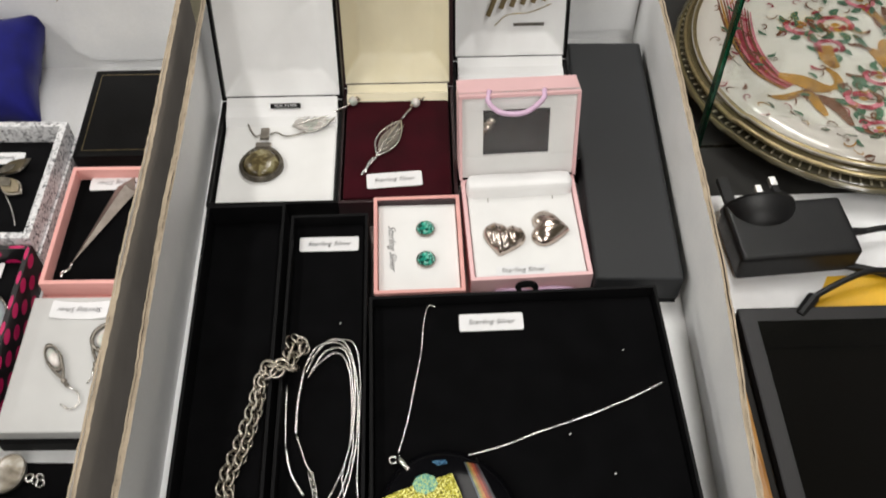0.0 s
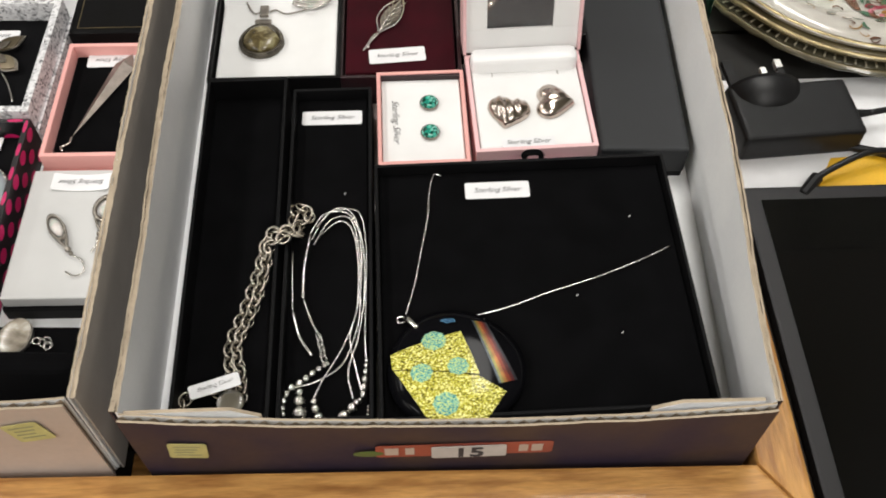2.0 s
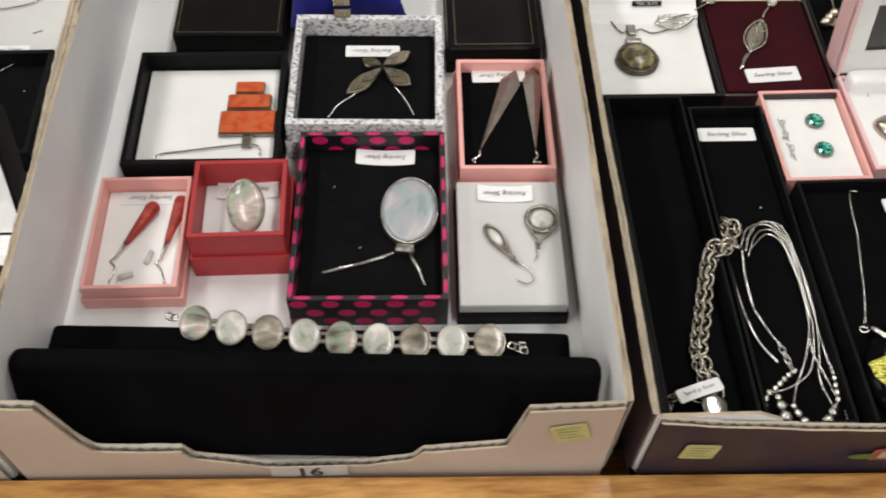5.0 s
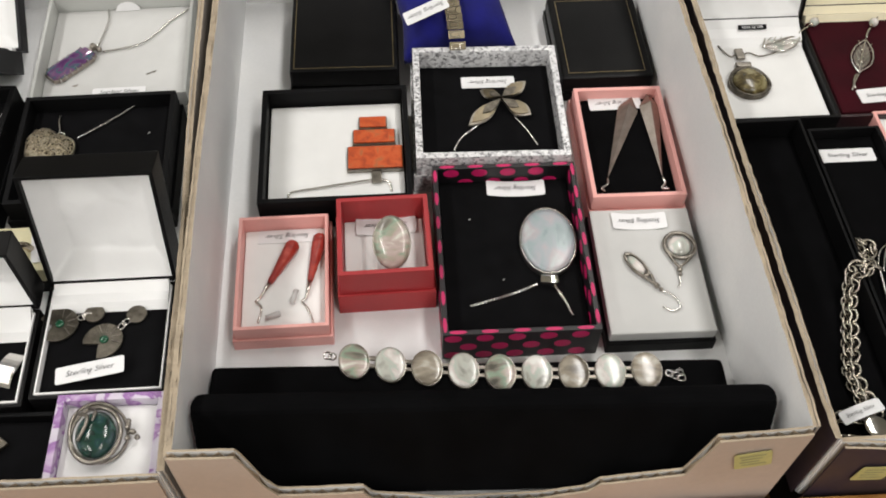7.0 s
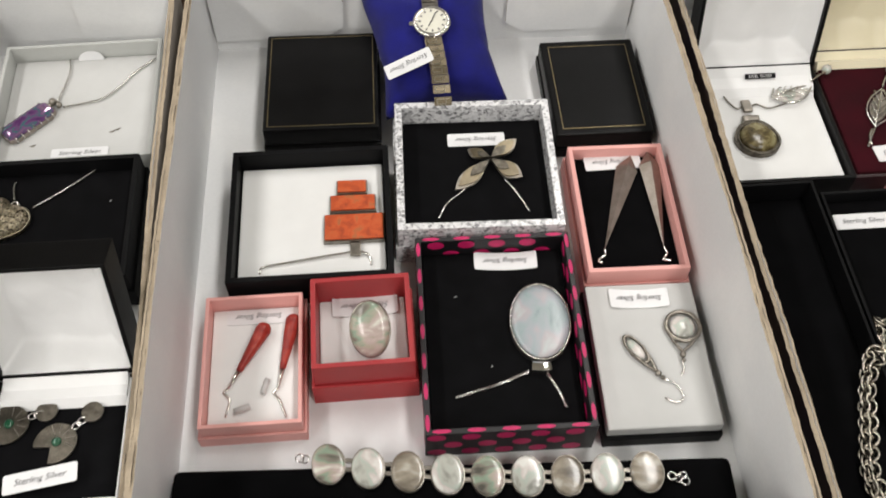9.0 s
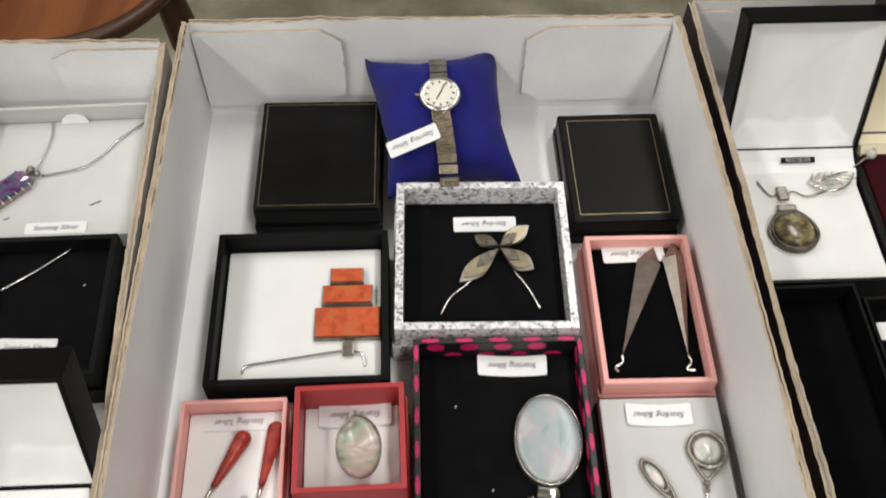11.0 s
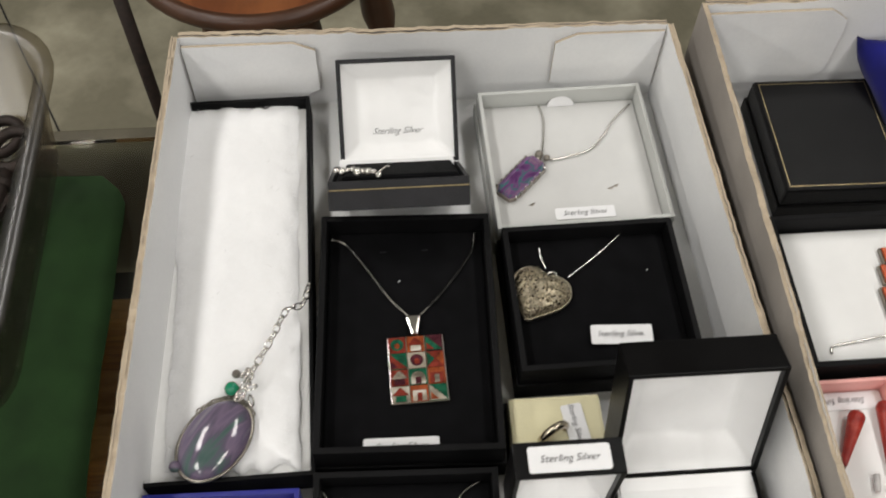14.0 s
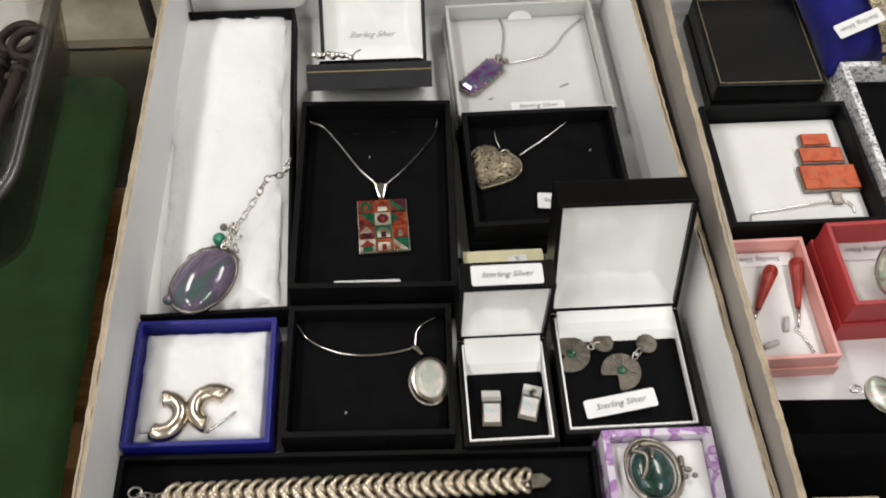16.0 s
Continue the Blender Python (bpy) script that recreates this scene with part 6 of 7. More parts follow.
bmesh.ops.recalc_face_normals(bm, faces=bm.faces)
part("crystal", bm, RAINBOW, o, "iridescent purple crystal")
for k in range(7):
    for s in (-1, 1):
        part("claw", wire([(s * 0.0072, -0.013 + 0.0043 * k, 0.0008), (s * 0.0072, -0.013 + 0.0043 * k, 0.0034), (s * 0.0060, -0.013 + 0.0043 * k, 0.0042)], 0.0005, 5, step=2), SILVER, o)
bm = ball(bmesh.new(), 0.0026, (0.0120, 0.0155, 0.0026), 8, 6)
ball(bm, 0.0020, (0.0160, 0.0130, 0.0024), 8, 6)
ball(bm, 0.0018, (0.0110, 0.0120, 0.0030), 8, 6)
part("bail", bm, DULLSILVER, ob, smooth=True)
for path in (((0.0140, 0.0165), (0.0165, 0.0300), (0.0180, 0.0430), (0.0165, 0.0530)), ((0.0180, 0.0125), (0.0310, 0.0150), (0.0420, 0.0190), (0.0510, 0.0285), (0.0580, 0.0390), (0.0700, 0.0510))):
    part("chain_strand", wire(pts(0.0008, *path), 0.00060, 6), SILVER, ob, smooth=True)
ob = thing("thumb_tab", -0.5000, 0.4950, 0.0053, 2, "half round tab cut in the grey pad", "tab")
part("tab", plate(bmesh.new(), [(0.008 * math.cos(math.pi * k / 10), 0.006 * math.sin(math.pi * k / 10)) for k in range(11)], 0, 0.0012), PAPER, ob)
ob.matrix_world = pose(-0.5000, 0.4945, 0.0053, 62, 0, 2)
for sx, sy in ((-0.4800, 0.4330), (-0.4770, 0.4345), (-0.5250, 0.4245)):
    ob = thing("stain", sx, sy, 0.0056, 20, "small dark smudge on the grey pad", "stain")
    part("smudge", dome(bmesh.new(), 0.0019, 0.0008, 0.0001, n=10, m=2, shape=lambda a: 1 + 0.3 * math.sin(3 * a)), DULLSILVER, ob)

# mosaic pendant
ob = thing("mosaic_pendant", -0.5935, 0.3248, 0.0142, 1.5, "rectangular inlaid mosaic pendant on a silver chain", "pendant")
ob.scale = (0.965, 0.94, 1)
part("frame", box_bm(-0.0142, 0.0142, -0.0187, 0.0187, 0.0, 0.0022, bevel=0.0005), BRIGHT, ob)
INLAY = {k: material(n, c, 0.18, var=0.35, scale=260, bump=0, coat=0.25) for k, n, c in (("r", "red inlay", (0.24, 0.035, 0.022)), ("g", "green inlay", (0.012, 0.115, 0.060)), ("p", "plum inlay", (0.085, 0.018, 0.028)), ("o", "orange inlay", (0.34, 0.075, 0.025)))}
INLAY["w"] = SHELLDARK
# each tile: ground, figure, accent and the figure's shape, from the top row down
TILES = (("rgo", "disc"), ("orw", "gable"), ("pgr", "half")), (("grp", "half"), ("wpr", "disc"), ("rgo", "cross")), (("rwp", "gable"), ("gwp", "arch"), ("orw", "door")), (("wrg", "gable"), ("owr", "door"), ("gwo", "half"))
for j, line in enumerate(TILES):
    for i, (cols, shape) in enumerate(line):
        x0, y0 = -0.0137 + i * 0.00925, 0.0094 - j * 0.0092
        x1, y1 = x0 + 0.0088, y0 + 0.0088
        cx, cy = (x0 + x1) / 2, (y0 + y1) / 2
        part("inlay", box_bm(x0, x1, y0, y1, 0.0023, 0.0027), INLAY[cols[0]], ob)
        round_ = [(math.cos(k * math.pi / 8), math.sin(k * math.pi / 8)) for k in range(16)]
        if shape == "disc":
            figs = [[(cx + 0.0033 * u, cy + 0.0033 * v) for u, v in round_], [(cx + 0.0014 * u, cy - 0.0008 + 0.0016 * v) for u, v in round_]]
        elif shape == "gable":
            figs = [[(x0 + 0.0002, y0 + 0.0038), (x1 - 0.0002, y0 + 0.0038), (cx, y1 - 0.0004)], [(cx - 0.0026, y0 + 0.0003), (cx + 0.0026, y0 + 0.0003), (cx + 0.0026, y0 + 0.0034), (cx - 0.0026, y0 + 0.0034)]]
        elif shape == "half":
            figs = [[(x0 + 0.0002, y0 + 0.0002), (x1 - 0.0002, y0 + 0.0002), (x0 + 0.0002, y1 - 0.0002)], [(x0 + 0.0006, y0 + 0.0005), (cx, y0 + 0.0005), (x0 + 0.0006, cy)]]
        elif shape == "cross":
            figs = [[(x0 + 0.0002, y0 + 0.0003), (cx - 0.0003, cy), (x0 + 0.0002, y1 - 0.0003)], [(x1 - 0.0002, y0 + 0.0003), (x1 - 0.0002, y1 - 0.0003), (cx + 0.0003, cy)]]
        elif shape == "arch":
            figs = [[(cx + 0.0036 * u, y0 + 0.0036 + 0.0036 * v) for u, v in round_[:9]] + [(cx - 0.0036, y0 + 0.0003), (cx + 0.0036, y0 + 0.0003)], [(cx - 0.0014, y0 + 0.0003), (cx + 0.0014, y0 + 0.0003), (cx + 0.0014, y0 + 0.0040), (cx - 0.0014, y0 + 0.0040)]]
        else:
            figs = [[(cx - 0.0034, y0 + 0.0003), (cx + 0.0034, y0 + 0.0003), (cx + 0.0034, y0 + 0.0060), (cx - 0.0034, y0 + 0.0060)], [(cx - 0.0012, y0 + 0.0003), (cx + 0.0012, y0 + 0.0003), (cx + 0.0012, y0 + 0.0046), (cx - 0.0012, y0 + 0.0046)]]
        for k, out in enumerate(figs):
            part("inlay", plate(bmesh.new(), out, 0.0028 + 0.0003 * k, 0.0030 + 0.0003 * k), INLAY[cols[k + 1]], ob)
part("bail", plate(bmesh.new(), [(-0.0038, 0.0290), (-0.0020, 0.0305), (0.0020, 0.0305), (0.0038, 0.0290), (0.0016, 0.0190), (-0.0016, 0.0190)], 0.0012, 0.0040, bevel=0.0010), SILVER, ob)
for path in (((-0.0395, 0.0830), (-0.0320, 0.0785), (-0.0220, 0.0625), (-0.0115, 0.0435), (-0.0020, 0.0310)), ((0.0030, 0.0310), (0.0120, 0.0395), (0.0240, 0.0535), (0.0345, 0.0690), (0.0375, 0.0800))):
    bm = bmesh.new()
    tube(bm, smooth_path(pts(0.0012, *path), 26), 0.00085, 4, ripple=0.35)
    part("box_chain", bm, SILVER, ob)
for x in (-0.6075, -0.5860):
    ob = thing("pad_slit", x, 0.3930, 0.0141, 0, "small slit in the black foam pad", "slit")
    part("slit", box_bm(-0.0016, 0.0016, -0.0003, 0.0003, 0, 0.0004), SLATE, ob)

# filigree heart
ob = thing("heart_locket", -0.5300, 0.3630, 0.0127, -30, "puffed openwork filigree silver heart on a chain", "pendant")
bm, rim = heart_dome(0.0310, 0.0065, 0.0020)
bmesh.ops.scale(bm, vec=(1, 1.10, 1), verts=bm.verts)
rim = [(x, y * 1.10) for x, y in rim]
part("heart_body", bm, FILIGREE, ob, "silver lattice with openings painted dark", smooth=True)
part("rim_wire", tube(bmesh.new(), [Vector((x, y, 0.0024)) for x, y in rim + rim[:1]], 0.0007, 6), ANTIQUE, ob, smooth=True)
bm = bmesh.new()
rng = random.Random(5)
for k in range(190):
    (hx, hy), f = rng.choice(rim), 0.93 * math.sqrt(rng.uniform(0.0, 1.0))
    a = math.atan2(hy, hx)
    z = 0.0022 + 0.0065 * math.sqrt(max(0, 1 - f ** 2.4))
    torus(bm, rng.uniform(0.0007, 0.0012), 0.00024, 9, 4, turn=Matrix.Translation((hx * f, hy * f, z)) @ pose(0, 0, 0, 35 * f * math.sin(-a), 35 * f * math.cos(a), 0), arc=rng.choice((1.0, 0.7)))
part("scrollwork", bm, ANTIQUE, ob, "curled antique silver wire", smooth=True)
part("ring", torus(bmesh.new(), 0.0024, 0.0006, 14, 6, turn=Matrix.Translation((0.002, 0.0115, 0.004))), SILVER, ob, smooth=True)
for path in (((-0.0029, 0.0158), (-0.0082, 0.0216), (-0.0111, 0.0264)), ((0.0095, 0.0162), (0.0176, 0.0352), (0.0244, 0.0548))):
    part("chain_strand", wire(pts(0.0010, *path), 0.0006, 6), SILVER, ob, smooth=True)

# ring in the foam block
ob = thing("foam_ring", -0.5325, 0.2890, 0.0140, 0, "small gilt ring pushed into cream foam", "ring")
part("band", torus(bmesh.new(), 0.0066, 0.0021, 20, 8, turn=pose(0, 0, 0, 90, 0, 28)), GILT, ob, smooth=True)

# fish-shaped earring in the tipped box
ob = thing("charm_earring", -0.6180, 0.4120, 0.0575, -8, "cluster of small silver charms on the box edge", "earring")
rng = random.Random(3)
bm = bmesh.new()
for k in range(9):
    ball(bm, rng.uniform(0.0014, 0.0026), (-0.010 + 0.0026 * k, rng.uniform(-0.0015, 0.0015), rng.uniform(0, 0.002)), 8, 6)
part("charms", bm, SILVER, ob, smooth=True)
part("hook", wire([(0.010, 0, 0.001), (0.014, 0.003, 0.003), (0.016, 0.001, 0.006)], 0.0005, 6), SILVER, ob, smooth=True)
ob = thing("foam_insert", 0, 0, 0, 0, "black foam insert rising from the tipped box", "foam pad")
ob.matrix_world = SS
part("foam", box_bm(-0.028, 0.030, -0.030, 0.026, 0.0085, 0.0165, bevel=0.0015), FOAM, ob)
ob = thing("gold_trim", 0, 0, 0, 0, "thin gold line on the slate box front", "trim line")
ob.matrix_world = SS
part("line", box_bm(-0.0349, 0.0349, -0.03385, -0.0336, 0.0100, 0.0106), GOLDLINE, ob)

# half hoop earrings
for cx, cy, a0, an in ((-0.7010, 0.2190, -60, -6), (-0.6775, 0.2215, 60, 34)):
    ob = thing("hoop_earring", cx, cy, 0.0168, an, "chunky half hoop silver gilt earring on cotton wool", "earring", "half hoops")
    part("hoop", torus(bmesh.new(), 0.0086, 0.0044, 22, 12, turn=pose(0, 0, 0, 0, 0, a0 - 50), arc=0.58), GILT, ob, smooth=True)
    part("clip", wire([(0.004 if a0 < 0 else 0.0075, -0.0085, 0.001), (-0.004 if a0 < 0 else 0.002, -0.0090, 0.001), (-0.009, -0.0092, 0.0005)], 0.0007, 6), SILVER, ob, smooth=True)

# oval pearl-shell pendant on a bright chain
ob = thing("oval_pendant", -0.5725, 0.2350, 0.0072, 3, "oval white shell pendant in a silver frame", "pendant")
bm = dome(bmesh.new(), 0.0096, 0.0122, 0.0006, 0.0022)
part("setting", bm, CHAINSILVER, ob)
part("scallop", torus(bmesh.new(), 0.0100, 0.0010, 30, 6, sx=0.96, sy=1.2, turn=Matrix.Translation((-0.0010, -0.0012, 0.001))), DULLSILVER, ob, smooth=True)
o = part("shell", dome(bmesh.new(), 0.0080, 0.0105, 0.0018, 0.0006, n=34), SHELL, ob, "pale white shell", smooth=True)
o.location = (0, 0, 0.0024)
part("bail", plate(bmesh.new(), [(-0.0090, 0.0195), (-0.0050, 0.0190), (-0.0020, 0.0140), (-0.0040, 0.0135)], 0.0010, 0.0034, bevel=0.0006), BRIGHT, ob)
for path in (((-0.0660, 0.0400), (-0.0600, 0.0295), (-0.0480, 0.0215), (-0.0340, 0.0175), (-0.0200, 0.0170), (-0.0080, 0.0185)), ((-0.0060, 0.0195), (-0.0045, 0.0280), (0.0000, 0.0325), (0.0065, 0.0355))):
    part("chain_strand", wire(pts(0.0010, *path), 0.00075, 6), BRIGHT, ob, smooth=True)

# square bar studs
for x, y, an in ((-0.5442, 0.2165, -3), (-0.5250, 0.2185, -16)):
    ob = thing("stud_earring", x, y, 0.0102, an, "curved iridescent silver bar stud earring", "earring", "bar studs")
    ob.scale = (1.25, 1.2, 1.25)
    bm = bmesh.new()
    rows = []
    for k in range(9):
        f = k / 8 * 2 - 1
        rows.append([bm.verts.new((sx * 0.0037, f * 0.0078, 0.0042 - 0.0030 * f * f + dz)) for sx, dz in ((-1, 0), (1, 0), (1, -0.0012), (-1, -0.0012))])
    for a, b in zip(rows, rows[1:]):
        for i in range(4):
            bm.faces.new((a[i], a[(i + 1) % 4], b[(i + 1) % 4], b[i]))
    bm.faces.new(rows[0][::-1])
    bm.faces.new(rows[-1])
    bmesh.ops.recalc_face_normals(bm, faces=bm.faces)
    part("bar_front", bm, BRIGHT, ob)
    # pastel patch that paints the silver's iridescent sheen onto the bar
    bm = bmesh.new()
    r2 = [[bm.verts.new((sx * 0.0031, f * 0.0035 - 0.0030, 0.0044 - 0.0030 * ((f * 0.0035 - 0.003) / 0.0078) ** 2)) for sx in (-1, 1)] for f in (-1, -0.5, 0, 0.5, 1)]
    for a, b in zip(r2, r2[1:]):
        bm.faces.new((a[0], a[1], b[1], b[0]))
    part("shell_inlay", bm, IRIDESCENT, ob, "painted iridescent sheen")

# fan earrings with green stones
for x, y, an, bx, by in ((-0.5030, 0.2410, -72, 0.0000, 0.0185), (-0.4790, 0.2300, -43, 0.0010, 0.0215)):
    ob = thing("fan_earring", x, y, 0.0155, an, "engraved tarnished silver fan earring with green stone", "earring", "fan earrings")
    out = [(0.0096 * math.cos(radians(a)) * (1 + 0.03 * (k % 2)), 0.0100 * math.sin(radians(a)) * (1 + 0.03 * (k % 2))) for k, a in enumerate(range(-58, 239, 9))] + [(0.0, -0.0022)]
    part("fan", plate(bmesh.new(), out, 0.0004, 0.0016, bevel=0.0003), OXIDISED, ob)
    o = part("stone", dome(bmesh.new(), 0.0025, 0.0025, 0.0012, 0.0003, n=14, m=4), DARKGREEN, ob, "small green stone", smooth=True)
    o.location = (0, 0.001, 0.0016)
    for k in range(5):
        a = radians(30 + 30 * k)
        part("rib", wire([(0.004 * math.cos(a), 0.001 + 0.004 * math.sin(a), 0.0017), (0.0092 * math.cos(a), 0.0092 * math.sin(a), 0.0017)], 0.0003, 5, step=2), DULLSILVER, ob)
    o = part("coin", dome(bmesh.new(), 0.0052, 0.0052, 0.0003, 0.0010, n=20, m=3), OXIDISED, ob)
    o.location = (bx, by, 0.0005)
    for q in (0.0120, 0.0150):
        share("link", CLASP, ob, pose(bx * 0.6, q, 0.0012, 30, 0, 90))

# gold link bracelet in the long box
br = thing("link_bracelet", -0.609, 0.1805, 0.0077, -0.6, "pale gold interlocking link bracelet", "bracelet")
GL1 = link_mesh(0.0029, 0.00175, 1.30, 0.85, GILT, 16, 8)
for k in range(31):
    x = -0.086 + 0.0054 * k
    for s in (-1, 1):
        share("link", GL1, br, pose(x + 0.0012 * (s > 0), s * 0.0022, 0.0034, 38 * s, 16, 48 * s))
part("tongue", plate(bmesh.new(), [(0.0800, 0.0035), (0.0860, 0.0035), (0.0900, 0), (0.0860, -0.0035), (0.0800, -0.0035)], 0.0010, 0.0026, bevel=0.0005), OXIDISED, br)
part("clasp", torus(bmesh.new(), 0.0026, 0.0007, 16, 6, sx=1.2, turn=Matrix.Translation((-0.1030, 0.0030, 0.0015))), SILVER, br, smooth=True)
link_chain(br, [(-0.100, 0.002, 0.0015), (-0.094, 0.001, 0.0015), (-0.088, 0, 0.0018)], 0.003, CLASP)

# green stone ring in the patterned box
ob = thing("green_ring", -0.4740, 0.1765, 0.0165, 8, "silver vine ring with a dark green stone", "ring")
ob.scale = (1.22, 1.22, 1.15)
o = part("stone", dome(bmesh.new(), 0.0078, 0.0098, 0.0040, 0.0010, n=30), GREENSTONE, ob, "dark green blue stone", smooth=True)
o.location = (0, 0, 0.0030)
bm = torus(bmesh.new(), 0.0098, 0.0010, 30, 6, sx=0.98, sy=1.18, turn=Matrix.Translation((0, 0, 0.0040)))
torus(bm, 0.0112, 0.0007, 30, 6, sx=0.95, sy=1.12, turn=pose(0.001, 0.001, 0.0030, 8, 6, 20))
tube(bm, smooth_path([(-0.006, 0.009, 0.006), (-0.002, 0.006, 0.0085), (-0.003, 0.001, 0.0090), (-0.006, -0.003, 0.0075)], 6), 0.0008, 6)
tube(bm, smooth_path([(-0.002, 0.011, 0.005), (0.001, 0.008, 0.0080), (0.000, 0.004, 0.0088)], 6), 0.0007, 6)
part("vine_setting", bm, DULLSILVER, ob, smooth=True)
rng = random.Random(8)
bm = bmesh.new()
for k in range(8):
    ball(bm, 0.0012, (0.0125 + rng.uniform(-0.001, 0.003), rng.uniform(-0.006, 0.004), 0.003), 7, 5)
part("leaf_beads", bm, DULLSILVER, ob, smooth=True)

# ---- beside the purple-fronted carton: lower cabinet shelf with plates, adaptor and tablet ----
SH = -0.060
cab = thing("glass_cabinet", 0, 0, FLOOR, 0, "low display cabinet with dark shelf and upright glass", "cabinet")
part("shelf", box_bm(0.1660, 0.95, -0.10, 0.73, 0.60, SH - FLOOR), DARKCLOTH, cab, "dark grey shelf")
part("plinth", box_bm(0.18, 0.93, -0.08, 0.70, 0, 0.599), DARKCLOTH, cab)
pane = part("glass_pane", box_bm(0.1975, 0.90, 0.4700, 0.4760, SH - FLOOR + 0.0005, SH - FLOOR + 0.30), CLEARGLASS, cab, "upright clear glass")
pane.visible_shadow = False
part("pane_edge", box_bm(0.1945, 0.1972, 0.4698, 0.4762, SH - FLOOR + 0.0005, SH - FLOOR + 0.30), GREENGLASS, cab, "green glass edge")


def plate_thing(label, z, R, h, body, rim, scallop=0, x=0.3250, y=0.5420):
    ob = thing("dinner_plate", x, y, z, 0, label, "plate", "stacked plates")
    n = 96
    bm = bmesh.new()
    prof = [(0.55, 0.0), (0.60, 0.002), (0.66, 0.003), (0.80, h * 0.75), (1.0, h), (1.0, h + 0.0025), (0.80, h * 0.75 + 0.004), (0.66, 0.006), (0.60, 0.005), (0.001, 0.005)]
    rings = []
    for f, zz in prof:
        rings.append([bm.verts.new((R * f * (1 + (0.012 * abs(math.sin(k * math.pi * scallop / n)) if scallop and f > 0.9 else 0)) * math.cos(2 * math.pi * k / n), R * f * math.sin(2 * math.pi * k / n) * (1 + (0.012 * abs(math.sin(k * math.pi * scallop / n)) if scallop and f > 0.9 else 0)), zz)) for k in range(n)])
    for a, b in zip(rings, rings[1:]):
        for k in range(n):
            bm.faces.new((a[k], a[(k + 1) % n], b[(k + 1) % n], b[k]))
    part("dish", bm, body, ob, smooth=True)
    part("rim_band", torus(bmesh.new(), R * 0.985, 0.0020, 96, 6, turn=Matrix.Translation((0, 0, h + 0.0014))), rim, ob, smooth=True)
    return ob


low = plate_thing("lower plate with ribbed dark green gilt edge", SH, 0.134, 0.016, material("olive glazed plate", (0.10, 0.09, 0.055), 0.2, var=0.2, scale=40, bump=0, coat=0.5), GOLDRIM, 40)
bm = bmesh.new()
for k in range(120):
    a = 2 * math.pi * k / 120
    tube(bm, [Vector((0.112 * math.cos(a), 0.112 * math.sin(a), 0.0182)), Vector((0.131 * math.cos(a), 0.131 * math.sin(a), 0.0212))], 0.0008, 5)
part("ribs", bm, material("pale gilt glaze", (0.42, 0.38, 0.27), 0.25, var=0.2, scale=60, bump=0, coat=0.4), low, "moulded radial ribs")
plate_thing("middle plate with wide olive gold rim", SH + 0.007, 0.1295, 0.017, GOLDRIM, GOLDLINE)
top = plate_thing("white porcelain plate painted with birds and flowers", SH + 0.013, 0.1240, 0.016, PORCELAIN, GOLDLINE)
rng = random.Random(12)
PAINT = [material("crimson glaze", (0.26, 0.030, 0.048), 0.2, var=0.2, scale=200, bump=0, coat=0.5), material("ochre glaze", (0.33, 0.17, 0.035), 0.2, var=0.2, scale=200, bump=0, coat=0.5),
         material("leaf green glaze", (0.06, 0.13, 0.08), 0.2, var=0.2, scale=200, bump=0, coat=0.5), material("rose glaze", (0.48, 0.16, 0.20), 0.2, var=0.2, scale=200, bump=0, coat=0.5), material("brown line glaze", (0.14, 0.062, 0.036), 0.2, var=0.2, scale=200, bump=0, coat=0.5)]


def plate_z(r):
    f = min(1, r / 0.124)
    return 0.0056 + (0 if f < 0.6 else 0.001 * (f - 0.6) / 0.06 if f < 0.66 else 0.001 + 0.0094 * (f - 0.66) / 0.14 if f < 0.8 else 0.0104 + 0.0025 * (f - 0.8) / 0.2)


LAYER = [0]


def stroke(parent, path, w, mat, name="painted_stroke"):
    bm = bmesh.new()
    LAYER[0] += 1
    up = 0.0003 + 0.000004 * LAYER[0]
    p = smooth_path([(x, y, 0) for x, y in path], 5)
    prev = None
    for i, q in enumerate(p):
        f = i / (len(p) - 1)
        d = (p[min(i + 1, len(p) - 1)] - p[max(i - 1, 0)]).normalized()
        s = Vector((-d.y, d.x, 0)) * w * (0.25 + 0.75 * math.sin(math.pi * min(1, f * 0.9 + 0.08)))
        cur = [bm.verts.new((v.x, v.y, plate_z(v.length) + up)) for v in (q + s, q - s)]
        if prev:
            bm.faces.new((prev[0], prev[1], cur[1], cur[0]))
        prev = cur
    return part(name, bm, mat, parent)




def spun(path, deg):
    ca, sa = math.cos(radians(deg)), math.sin(radians(deg))
    return [(x * ca - y * sa, x * sa + y * ca) for x, y in path]


def curl(x, y, a, ln, turns=1.2):
    out = []
    for k in range(8):
        f = k / 7
        b = a + turns * 4.5 * f * f
        x, y = x + ln * 0.2 * (1 - 0.5 * f) * math.cos(b), y + ln * 0.2 * (1 - 0.5 * f) * math.sin(b)
        out.append((x, y))
    return out


